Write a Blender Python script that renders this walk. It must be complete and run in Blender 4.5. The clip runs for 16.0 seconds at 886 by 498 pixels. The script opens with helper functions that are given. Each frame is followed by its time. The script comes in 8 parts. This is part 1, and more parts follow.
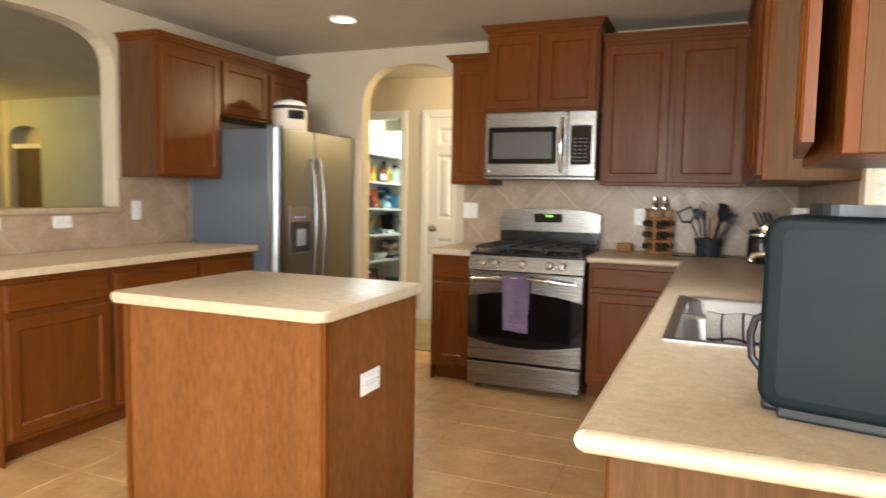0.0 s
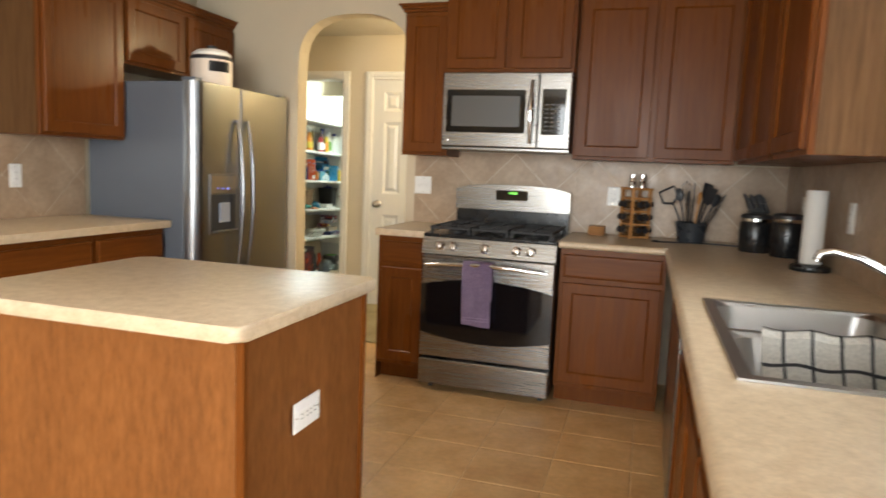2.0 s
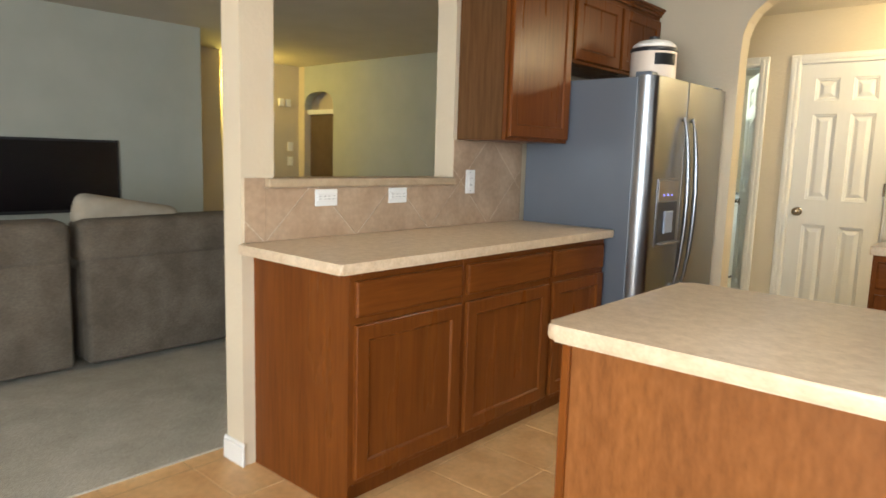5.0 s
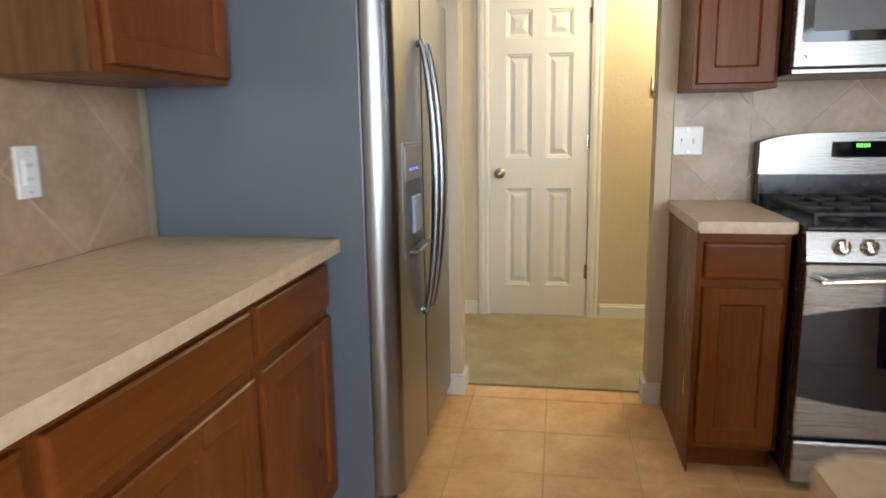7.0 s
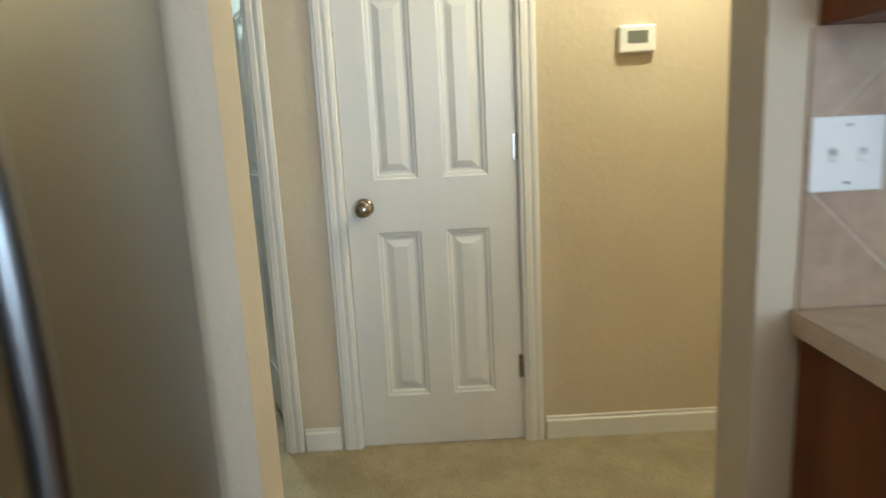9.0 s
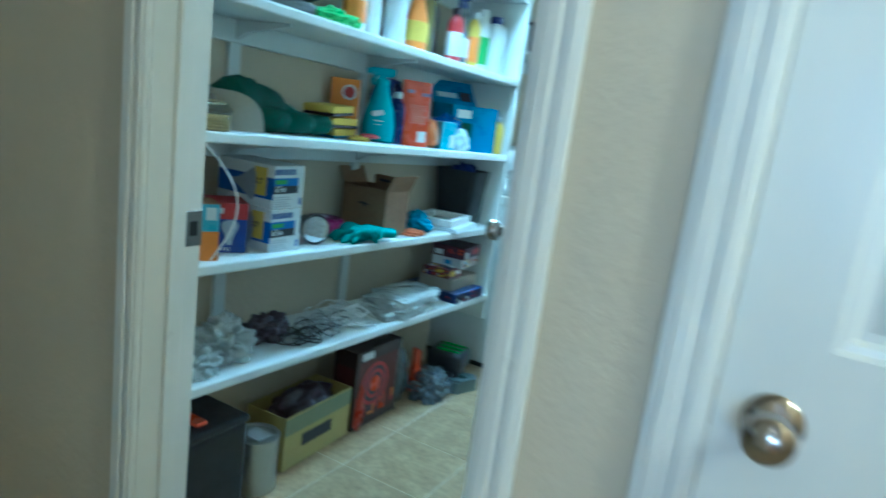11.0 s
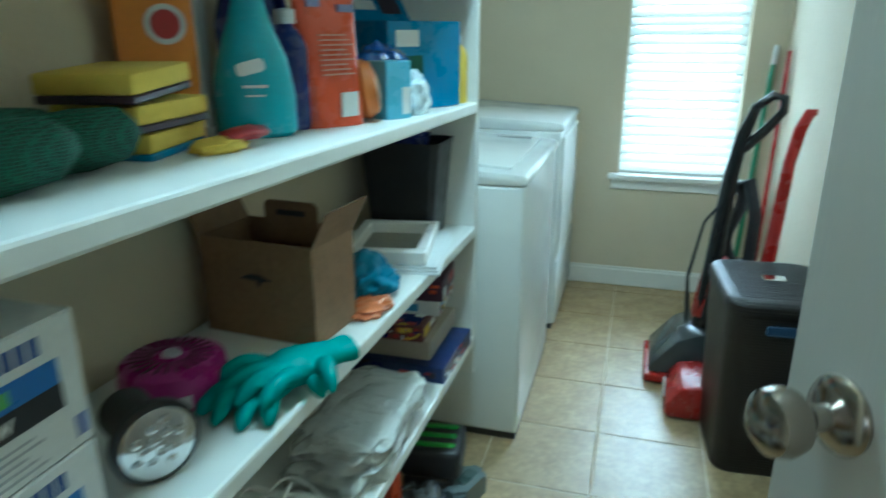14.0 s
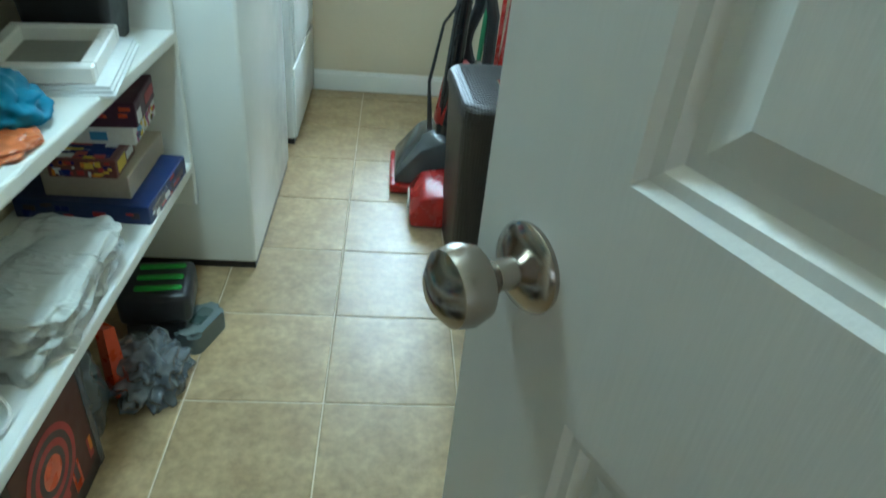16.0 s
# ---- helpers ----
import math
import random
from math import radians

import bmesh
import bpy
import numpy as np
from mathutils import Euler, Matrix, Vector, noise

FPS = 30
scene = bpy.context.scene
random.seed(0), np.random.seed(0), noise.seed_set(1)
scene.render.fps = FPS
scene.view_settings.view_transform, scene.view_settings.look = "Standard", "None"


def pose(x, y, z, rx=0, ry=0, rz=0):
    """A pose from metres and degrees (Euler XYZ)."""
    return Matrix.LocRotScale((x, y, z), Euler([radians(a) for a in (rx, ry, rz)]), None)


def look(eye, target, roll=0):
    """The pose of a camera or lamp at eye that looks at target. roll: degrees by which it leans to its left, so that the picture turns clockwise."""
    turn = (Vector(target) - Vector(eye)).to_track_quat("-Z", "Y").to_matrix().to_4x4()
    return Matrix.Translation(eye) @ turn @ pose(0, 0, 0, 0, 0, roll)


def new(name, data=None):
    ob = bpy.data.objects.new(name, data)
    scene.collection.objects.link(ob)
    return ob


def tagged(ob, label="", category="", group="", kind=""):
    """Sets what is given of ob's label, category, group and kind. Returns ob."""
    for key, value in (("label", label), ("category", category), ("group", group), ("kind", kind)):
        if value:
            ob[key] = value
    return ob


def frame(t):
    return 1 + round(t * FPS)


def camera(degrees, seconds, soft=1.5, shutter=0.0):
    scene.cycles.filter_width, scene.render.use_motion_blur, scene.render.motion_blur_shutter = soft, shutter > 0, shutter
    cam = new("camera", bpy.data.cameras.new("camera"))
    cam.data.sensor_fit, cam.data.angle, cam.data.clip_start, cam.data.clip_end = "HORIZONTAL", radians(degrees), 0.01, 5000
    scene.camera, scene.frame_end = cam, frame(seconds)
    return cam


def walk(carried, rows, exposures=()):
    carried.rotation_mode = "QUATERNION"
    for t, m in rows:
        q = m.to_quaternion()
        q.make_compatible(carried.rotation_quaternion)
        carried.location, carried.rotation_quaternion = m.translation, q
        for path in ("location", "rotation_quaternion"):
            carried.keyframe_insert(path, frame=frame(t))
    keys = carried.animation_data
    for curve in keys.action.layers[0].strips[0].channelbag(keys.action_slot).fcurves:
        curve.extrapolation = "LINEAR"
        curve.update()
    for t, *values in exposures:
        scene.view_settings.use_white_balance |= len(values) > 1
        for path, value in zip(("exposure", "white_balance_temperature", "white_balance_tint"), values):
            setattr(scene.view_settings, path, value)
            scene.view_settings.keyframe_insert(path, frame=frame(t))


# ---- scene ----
cam = camera(67.0, 16.0, 1.6, 0.5)
PATH = [
    (0, (1.509, -4.81, 1.292), (0.75, -2.968, 1.125), 1.0),
    (0.5, (1.342, -4.728, 1.289), (0.881, -2.794, 1.073), -0.0),
    (1, (1.255, -4.61, 1.271), (0.974, -2.645, 1.022), -0.8),
    (1.5, (1.276, -4.351, 1.286), (0.883, -2.401, 1.074), 0.6),
    (2, (1.208, -4.274, 1.274), (0.631, -2.374, 1.037), 2.4),
    (2.5, (1.182, -4.375, 1.246), (0.35, -2.577, 0.97), 3.7),
    (3, (1.153, -4.57, 1.226), (-0.069, -3.031, 0.855), 4.7),
    (3.5, (1.066, -4.53, 1.261), (-0.291, -3.108, 0.893), 3.1),
    (3.7, (1.001, -4.52, 1.278), (-0.451, -3.178, 0.981), 2.4),
    (5.8, (-0.23, -3.785, 1.259), (-1.338, -2.148, 0.954), -0.6),
    (6, (-0.336, -3.611, 1.246), (-1.374, -1.931, 0.931), -0.9),
    (6.5, (-0.592, -3.319, 1.247), (-1.408, -1.524, 0.914), 3.9),
    (7, (-0.775, -2.938, 1.238), (-1.108, -1.0, 0.877), -0.9),
    (7.5, (-0.858, -2.513, 1.256), (-1.114, -0.559, 0.916), 2.4),
    (8, (-0.902, -2.093, 1.253), (-0.9, -0.12, 0.924), -1.5),
    (8.2, (-0.868, -1.871, 1.242), (-0.759, 0.097, 0.901), -1.9),
    (10.3, (-0.996, 0.013, 1.284), (-1.407, 1.918, 0.834), -0.6),
    (10.5, (-1.028, 0.151, 1.268), (-1.535, 2.035, 0.83), 1.4),
    (11, (-1.135, 0.518, 1.238), (-2.086, 2.229, 0.83), 7.6),
    (11.5, (-1.345, 0.735, 1.25), (-2.545, 2.255, 0.771), 3.8),
    (12, (-1.611, 0.982, 1.233), (-2.87, 2.463, 0.762), 0.0),
    (12.5, (-1.825, 1.13, 1.218), (-2.873, 2.773, 0.766), 0.8),
    (13, (-1.958, 1.216, 1.192), (-2.589, 3.03, 0.638), -0.3),
    (13.5, (-1.982, 1.416, 1.217), (-2.66, 3.197, 0.61), -2.3),
    (14, (-2.003, 1.589, 1.241), (-2.535, 3.415, 0.621), -0.1),
    (14.5, (-2.006, 1.729, 1.261), (-2.175, 3.643, 0.706), 1.6),
    (15, (-1.96, 1.759, 1.24), (-1.936, 3.581, 0.416), 4.6),
    (15.5, (-1.945, 1.75, 1.22), (-1.779, 3.494, 0.255), 6.7),
    (16, (-1.928, 1.76, 1.206), (-1.746, 3.417, 0.101), 6.0),
]
# stops and white balance: warm kitchen, cooler laundry
EXPOSURES = [(0, 0.1, 6500, 10), (1.0, 0.0, 6500, 10), (2.5, 0.0, 6600, 10), (3.5, 0.05, 6300, 9), (6, 0.1, 6000, 8), (7.0, 0.05, 5750, 8), (8.2, -0.05, 5300, 4), (10.3, -0.35, 4350, -2), (11.0, 0.0, 3850, -9), (12.5, 0.15, 4550, -12), (13.0, -0.2, 4600, -11), (13.5, -0.35, 4800, -8), (14.5, -0.5, 4750, -7), (15.3, -0.3, 4600, -7), (16, -0.25, 5050, -3)]
walk(cam, [(t, look(eye, aim, lean)) for t, eye, aim, lean in PATH], EXPOSURES)

# ---- world and large lights ----
world = bpy.data.worlds.new("sky")
scene.world = world
world.use_nodes = True
wn = world.node_tree.nodes
sky = wn.new("ShaderNodeTexSky")
sky.sky_type, sky.sun_disc = "NISHITA", False
sky.sun_elevation, sky.sun_rotation = radians(78), radians(225)
wn["Background"].inputs["Strength"].default_value = 0.12
world.node_tree.links.new(sky.outputs[0], wn["Background"].inputs["Color"])


def area_lamp(name, m, w, h, watts, colour):
    data = bpy.data.lights.new(name, "AREA")
    data.shape, data.size, data.size_y, data.energy, data.color = "RECTANGLE", w, h, watts, colour
    ob = new(name, data)
    ob.matrix_world = m
    return ob


def bulb(name, place, watts, colour, radius=0.05, spot=0):
    data = bpy.data.lights.new(name, "SPOT" if spot else "POINT")
    data.energy, data.color, data.shadow_soft_size = watts, colour, radius
    if spot:
        data.spot_size, data.spot_blend = radians(spot), 0.5
    ob = new(name, data)
    ob.location = place
    return ob


sun_data = bpy.data.lights.new("sun", "SUN")
sun_data.energy, sun_data.angle, sun_data.color = 1.0, radians(12), (1, 0.95, 0.88)
sun = new("sun", sun_data)
sun.matrix_world = look((0, 0, 10), (1.5, 1.5, 0))

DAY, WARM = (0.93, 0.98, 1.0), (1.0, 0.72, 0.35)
# daylight in the window openings; the last three openings are out of view
area_lamp("window_light", look((2.12, -2.6, 1.7), (0, -2.6, 1.4)), 0.95, 0.95, 28, DAY)
area_lamp("window_light", look((-1.825, 5.10, 1.3), (-1.825, 0, 0.9)), 0.5, 1.4, 55, (0.85, 0.97, 1.0))
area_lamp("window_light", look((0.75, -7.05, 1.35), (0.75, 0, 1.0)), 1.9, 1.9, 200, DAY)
# unseen east opening, added to brighten the kitchen from the side
area_lamp("window_light", look((1.95, -5.8, 1.35), (-1.0, -5.8, 1.1)), 1.6, 1.7, 90, DAY)
# unseen living room opening, supposed, with a weak added lamp
area_lamp("window_light", look((-5.0, -7.05, 1.4), (-5.0, 0, 1.2)), 1.6, 1.3, 22, DAY)
# lamps of the place
bulb("ceiling_bulb", (-0.84, -0.9, 2.38), 26, (1.0, 0.86, 0.68), 0.09, 130)
bulb("laundry_bulb", (-2.2, 2.65, 2.30), 78, (0.82, 1.0, 0.98), 0.12)
bulb("hall_bulb", (-0.02, 0.85, 2.2), 54, (1.0, 0.82, 0.48), 0.07)
bulb("entry_bulb", (-7.25, 0.14, 2.10), 24, (1.0, 0.76, 0.16), 0.06)

# ---- materials ----


def nodes_of(name):
    m = bpy.data.materials.new(name)
    m.use_nodes = True
    nt = m.node_tree
    return m, nt, nt.nodes["Principled BSDF"]


def tex_noise(nt, scale, detail=4.0, stretch=(1, 1, 1), rough=0.55, space="Object"):
    tc, mp, nz = nt.nodes.new("ShaderNodeTexCoord"), nt.nodes.new("ShaderNodeMapping"), nt.nodes.new("ShaderNodeTexNoise")
    mp.inputs["Scale"].default_value = stretch
    nz.inputs["Scale"].default_value, nz.inputs["Detail"].default_value, nz.inputs["Roughness"].default_value = scale, detail, rough
    if space == "World":
        tc = nt.nodes.new("ShaderNodeNewGeometry")
    nt.links.new(tc.outputs["Position" if space == "World" else space], mp.inputs[0])
    nt.links.new(mp.outputs[0], nz.inputs["Vector"])
    return nz.outputs["Fac"]


def ramp(nt, fac, stops):
    r = nt.nodes.new("ShaderNodeValToRGB")
    while len(r.color_ramp.elements) < len(stops):
        r.color_ramp.elements.new(0.5)
    for e, (p, c) in zip(r.color_ramp.elements, stops):
        e.position, e.color = p, (*c, 1)
    nt.links.new(fac, r.inputs[0])
    return r.outputs[0]


def mix(nt, a, b, fac, kind="MIX"):
    m = nt.nodes.new("ShaderNodeMix")
    m.data_type, m.blend_type = "RGBA", kind
    for k, v in ((0, fac), (6, a), (7, b)):
        if isinstance(v, (int, float)):
            m.inputs[k].default_value = v
        elif isinstance(v, tuple):
            m.inputs[k].default_value = (*v, 1)
        else:
            nt.links.new(v, m.inputs[k])
    return m.outputs[2]


def bump(nt, bsdf, height, strength=0.2, distance=0.01):
    b = nt.nodes.new("ShaderNodeBump")
    b.inputs["Strength"].default_value, b.inputs["Distance"].default_value = strength, distance
    nt.links.new(height, b.inputs["Height"])
    nt.links.new(b.outputs[0], bsdf.inputs["Normal"])


def surface(name, c1, c2, scale=6, rough=0.5, metal=0.0, grain=0, grain_amp=0.15, bumps=0.0, bump_scale=80, stretch=(1, 1, 1), piece=0.0, rvar=0.08, coat=0.0, space="Object"):
    """Two colours in blotches, a finer grain over them, and a fine relief."""
    m, nt, b = nodes_of(name)
    col = ramp(nt, tex_noise(nt, scale, 5, stretch, 0.55, space), [(0.35, c1), (0.65, c2)])
    if grain:
        g = ramp(nt, tex_noise(nt, grain, 3, stretch, 0.55, space), [(0.35, (1 - grain_amp,) * 3), (0.65, (1 + 0 * grain_amp,) * 3)])
        col = mix(nt, col, g, 1.0, "MULTIPLY")
    if piece:
        info = nt.nodes.new("ShaderNodeObjectInfo")
        p = ramp(nt, info.outputs["Random"], [(0.0, (1 - piece,) * 3), (1.0, (1, 1, 1))])
        col = mix(nt, col, p, 1.0, "MULTIPLY")
    nt.links.new(col, b.inputs["Base Color"])
    b.inputs["Metallic"].default_value = metal
    if rvar:
        rr = ramp(nt, tex_noise(nt, scale * 2.3, 3, (1, 1, 1), 0.55, space), [(0.3, (max(0.02, rough - rvar),) * 3), (0.7, (min(1, rough + rvar),) * 3)])
        nt.links.new(rr, b.inputs["Roughness"])
    else:
        b.inputs["Roughness"].default_value = rough
    if coat:
        b.inputs["Coat Weight"].default_value, b.inputs["Coat Roughness"].default_value = coat, 0.15
    if bumps:
        bump(nt, b, tex_noise(nt, bump_scale, 4, stretch, 0.55, space), bumps, 0.004)
    return m


def plain(name, c, rough=0.5, metal=0.0, emit=0.0):
    m, nt, b = nodes_of(name)
    b.inputs["Base Color"].default_value = (*c, 1)
    b.inputs["Roughness"].default_value, b.inputs["Metallic"].default_value = rough, metal
    if emit:
        b.inputs["Emission Color"].default_value, b.inputs["Emission Strength"].default_value = (*c, 1), emit
    return m


def wood(name, dark, mid, light, along=2, rough=0.42, scale=1.0, run=1.6):
    """Fine streaks along one axis over broader tone bands."""
    m, nt, b = nodes_of(name)
    st = [26.0, 26.0, 26.0]
    st[along] = run
    wide = [5.0, 5.0, 5.0]
    wide[along] = 0.7
    fine = tex_noise(nt, 2.2 * scale, 6, tuple(st), 0.65)
    band = tex_noise(nt, 1.6 * scale, 3, tuple(wide))
    col = ramp(nt, fine, [(0.3, dark), (0.5, mid), (0.72, light)])
    col = mix(nt, col, ramp(nt, band, [(0.3, (0.8, 0.78, 0.76)), (0.7, (1, 1, 1))]), 1.0, "MULTIPLY")
    nt.links.new(col, b.inputs["Base Color"])
    nt.links.new(ramp(nt, band, [(0.3, (rough + 0.08,) * 3), (0.7, (rough - 0.05,) * 3)]), b.inputs["Roughness"])
    b.inputs["Specular IOR Level"].default_value = 0.14
    bump(nt, b, fine, 0.04, 0.002)
    return m


def film(name, c, clear, rough=0.1):
    """Thin crinkled plastic film: partly see-through, glossy, with fine creases."""
    m, nt, b = nodes_of(name)
    b.inputs["Base Color"].default_value, b.inputs["Roughness"].default_value = (*c, 1), rough
    b.inputs["Coat Weight"].default_value, b.inputs["Coat Roughness"].default_value = 0.6, 0.06
    creases = tex_noise(nt, 7, 3, (1.0, 2.2, 1.4), 0.5)
    bump(nt, b, ramp(nt, creases, [(0.42, (0, 0, 0)), (0.5, (1, 1, 1)), (0.58, (0.1, 0.1, 0.1))]), 0.7, 0.006)
    t, mx = nt.nodes.new("ShaderNodeBsdfTransparent"), nt.nodes.new("ShaderNodeMixShader")
    mx.inputs[0].default_value = clear
    nt.links.new(b.outputs[0], mx.inputs[1])
    nt.links.new(t.outputs[0], mx.inputs[2])
    nt.links.new(mx.outputs[0], nt.nodes["Material Output"].inputs[0])
    return m


def brushed(name, c, rough=0.28, along=2, squeeze=60):
    m, nt, b = nodes_of(name)
    st = [squeeze, squeeze, squeeze]
    st[along] = 1.0
    f = tex_noise(nt, 4, 3, tuple(st))
    nt.links.new(ramp(nt, f, [(0.2, tuple(v * 0.97 for v in c)), (0.8, c)]), b.inputs["Base Color"])
    b.inputs["Metallic"].default_value = 1.0
    nt.links.new(ramp(nt, f, [(0.2, (rough - 0.006,) * 3), (0.8, (rough + 0.01,) * 3)]), b.inputs["Roughness"])
    return m


def glass(name, c=(1, 1, 1), rough=0.02):
    m, nt, b = nodes_of(name)
    b.inputs["Base Color"].default_value = (*c, 1)
    b.inputs["Roughness"].default_value, b.inputs["Transmission Weight"].default_value, b.inputs["IOR"].default_value = rough, 1.0, 1.45
    return m


def translucent(name, c, fac=0.35, rough=0.5):
    m, nt, b = nodes_of(name)
    b.inputs["Base Color"].default_value, b.inputs["Roughness"].default_value = (*c, 1), rough
    t, mx = nt.nodes.new("ShaderNodeBsdfTranslucent"), nt.nodes.new("ShaderNodeMixShader")
    t.inputs[0].default_value, mx.inputs[0].default_value = (*c, 1), fac
    nt.links.new(b.outputs[0], mx.inputs[1])
    nt.links.new(t.outputs[0], mx.inputs[2])
    nt.links.new(mx.outputs[0], nt.nodes["Material Output"].inputs[0])
    return m


CHERRY = wood("cherry", (0.122, 0.034, 0.0058), (0.155, 0.046, 0.0077), (0.183, 0.057, 0.0097), rough=0.30)
CHERRY_H = wood("cherry_flat", (0.122, 0.034, 0.0058), (0.155, 0.046, 0.0077), (0.183, 0.057, 0.0097), along=0, rough=0.30)
VENEER = wood("cherry_veneer", (0.165, 0.060, 0.016), (0.215, 0.081, 0.022), (0.262, 0.105, 0.031), rough=0.4, run=7.0)
PANEL = wood("end_panel", (0.085, 0.038, 0.013), (0.118, 0.056, 0.020), (0.148, 0.072, 0.028), rough=0.45)
RAWWOOD = wood("raw_wood", (0.42, 0.27, 0.15), (0.52, 0.35, 0.2), (0.6, 0.43, 0.27), rough=0.55)
BAMBOO = wood("spice_wood", (0.36, 0.16, 0.05), (0.46, 0.22, 0.075), (0.55, 0.28, 0.1), rough=0.4)
LAMINATE = surface("laminate", (0.56, 0.43, 0.285), (0.66, 0.53, 0.37), 26, 0.38, grain=120, grain_amp=0.13, rvar=0.02)
SILL = surface("sill_laminate", (0.40, 0.30, 0.19), (0.47, 0.36, 0.235), 14, 0.4, grain=120, grain_amp=0.12)
FLOOR_TILE = surface("floor_tile", (0.62, 0.355, 0.145), (0.75, 0.475, 0.215), 6, 0.46, grain=34, grain_amp=0.12, bumps=0.05, bump_scale=30, piece=0.08, space="World")
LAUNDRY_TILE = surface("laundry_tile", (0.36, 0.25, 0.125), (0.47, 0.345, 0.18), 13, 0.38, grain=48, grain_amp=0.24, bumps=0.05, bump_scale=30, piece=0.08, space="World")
GROUT = surface("grout", (0.50, 0.335, 0.175), (0.58, 0.40, 0.225), 20, 0.85, grain=200, grain_amp=0.2)
GROUT_S = surface("grout_splash", (0.60, 0.49, 0.36), (0.68, 0.57, 0.43), 20, 0.85, grain=200, grain_amp=0.15)
GROUT_L = surface("grout_light", (0.60, 0.50, 0.36), (0.68, 0.58, 0.43), 20, 0.85, grain=200, grain_amp=0.15)
SPLASH = surface("splash_tile", (0.40, 0.275, 0.175), (0.50, 0.365, 0.245), 7, 0.38, grain=45, grain_amp=0.14, bumps=0.05, bump_scale=40, piece=0.10, space="World")
WALL = surface("wall_paint", (0.575, 0.49, 0.355), (0.60, 0.515, 0.375), 3, 0.75, bumps=0.5, bump_scale=48, rvar=0.03)
WALL_GREY = surface("wall_paint_grey", (0.40, 0.415, 0.36), (0.43, 0.445, 0.39), 3, 0.8, bumps=0.25, bump_scale=60, rvar=0.03)
CEIL = surface("ceiling_paint", (0.58, 0.525, 0.44), (0.62, 0.56, 0.475), 3, 0.9, bumps=0.5, bump_scale=45, rvar=0.03)
TRIM = surface("white_trim", (0.72, 0.70, 0.65), (0.76, 0.74, 0.70), 4, 0.35, bumps=0.02, bump_scale=120)
DOORPAINT = surface("door_paint", (0.69, 0.68, 0.65), (0.71, 0.70, 0.67), 4, 0.3, bumps=0.10, bump_scale=40, stretch=(6, 6, 0.5), rvar=0)
CARPET = surface("carpet", (0.36, 0.30, 0.18), (0.47, 0.40, 0.26), 5, 0.98, grain=180, grain_amp=0.4, bumps=0.8, bump_scale=220, rvar=0)
CARPET_L = surface("carpet_light", (0.42, 0.39, 0.31), (0.52, 0.485, 0.40), 4, 0.98, grain=180, grain_amp=0.35, bumps=0.8, bump_scale=220, rvar=0)
STEEL = brushed("stainless", (0.275, 0.265, 0.25), 0.27, along=0)
SINK_STEEL = brushed("sink_stainless", (0.43, 0.42, 0.405), 0.34, along=1)
STEEL_V = brushed("stainless_upright", (0.25, 0.255, 0.265), 0.28, along=2)
CHROME = plain("chrome", (0.75, 0.75, 0.76), 0.08, 1.0)
NICKEL = brushed("satin_nickel", (0.43, 0.385, 0.34), 0.2, along=2, squeeze=30)
FRIDGE_SIDE = surface("fridge_side", (0.108, 0.124, 0.150), (0.116, 0.132, 0.158), 2, 0.34, bumps=0.04, bump_scale=420, rvar=0)
BLACK = surface("black_enamel", (0.010, 0.010, 0.011), (0.016, 0.016, 0.017), 8, 0.22, rvar=0.06)
BLACKGLASS = plain("black_glass", (0.004, 0.004, 0.005), 0.05)
IRON = surface("cast_iron", (0.012, 0.012, 0.013), (0.028, 0.028, 0.03), 30, 0.6, bumps=0.2, bump_scale=150)
DARKPLASTIC = surface("dark_plastic", (0.014, 0.014, 0.016), (0.022, 0.022, 0.025), 12, 0.42, bumps=0.05, bump_scale=200)
WHITEPLASTIC = surface("white_plastic", (0.78, 0.77, 0.74), (0.82, 0.81, 0.78), 8, 0.35)
ENAMEL = surface("white_enamel", (0.74, 0.76, 0.74), (0.78, 0.80, 0.78), 4, 0.18, rvar=0.04)
SHELFPAINT = surface("shelf_paint", (0.70, 0.71, 0.68), (0.76, 0.77, 0.74), 5, 0.42, bumps=0.05, bump_scale=60)
BLIND = translucent("blind_slat", (0.82, 0.83, 0.79), 0.2)
LAMPGLASS = plain("lamp_glass", (1.0, 0.9, 0.72), 0.4, emit=6.0)
PANE = glass("window_glass")
SOFA = surface("sofa_fabric", (0.105, 0.085, 0.062), (0.16, 0.132, 0.10), 5, 0.95, grain=120, grain_amp=0.3, bumps=0.5, bump_scale=160, rvar=0)
TVBLACK = plain("screen_black", (0.006, 0.005, 0.007), 0.25)
GLOW = plain("green_digits", (0.25, 1.0, 0.1), 0.4, emit=0.9)

# ---- mesh helpers ----


def bm_new():
    return bmesh.new()


def box(bm, x0, x1, y0, y1, z0, z1, bevel=0.0, seg=2, m=None):
    r = bmesh.ops.create_cube(bm, size=1.0)
    vs = r["verts"]
    for v in vs:
        v.co = Vector((x0 + (v.co.x + 0.5) * (x1 - x0), y0 + (v.co.y + 0.5) * (y1 - y0), z0 + (v.co.z + 0.5) * (z1 - z0)))
    if bevel:
        es = list({e for v in vs for e in v.link_edges})
        got = bmesh.ops.bevel(bm, geom=es, offset=bevel, segments=seg, affect="EDGES", profile=0.5)
        vs = list({v for f in got["faces"] for v in f.verts} | {v for v in vs if v.is_valid})
    if m is not None:
        bmesh.ops.transform(bm, matrix=m, verts=[v for v in vs if v.is_valid])
    return bm


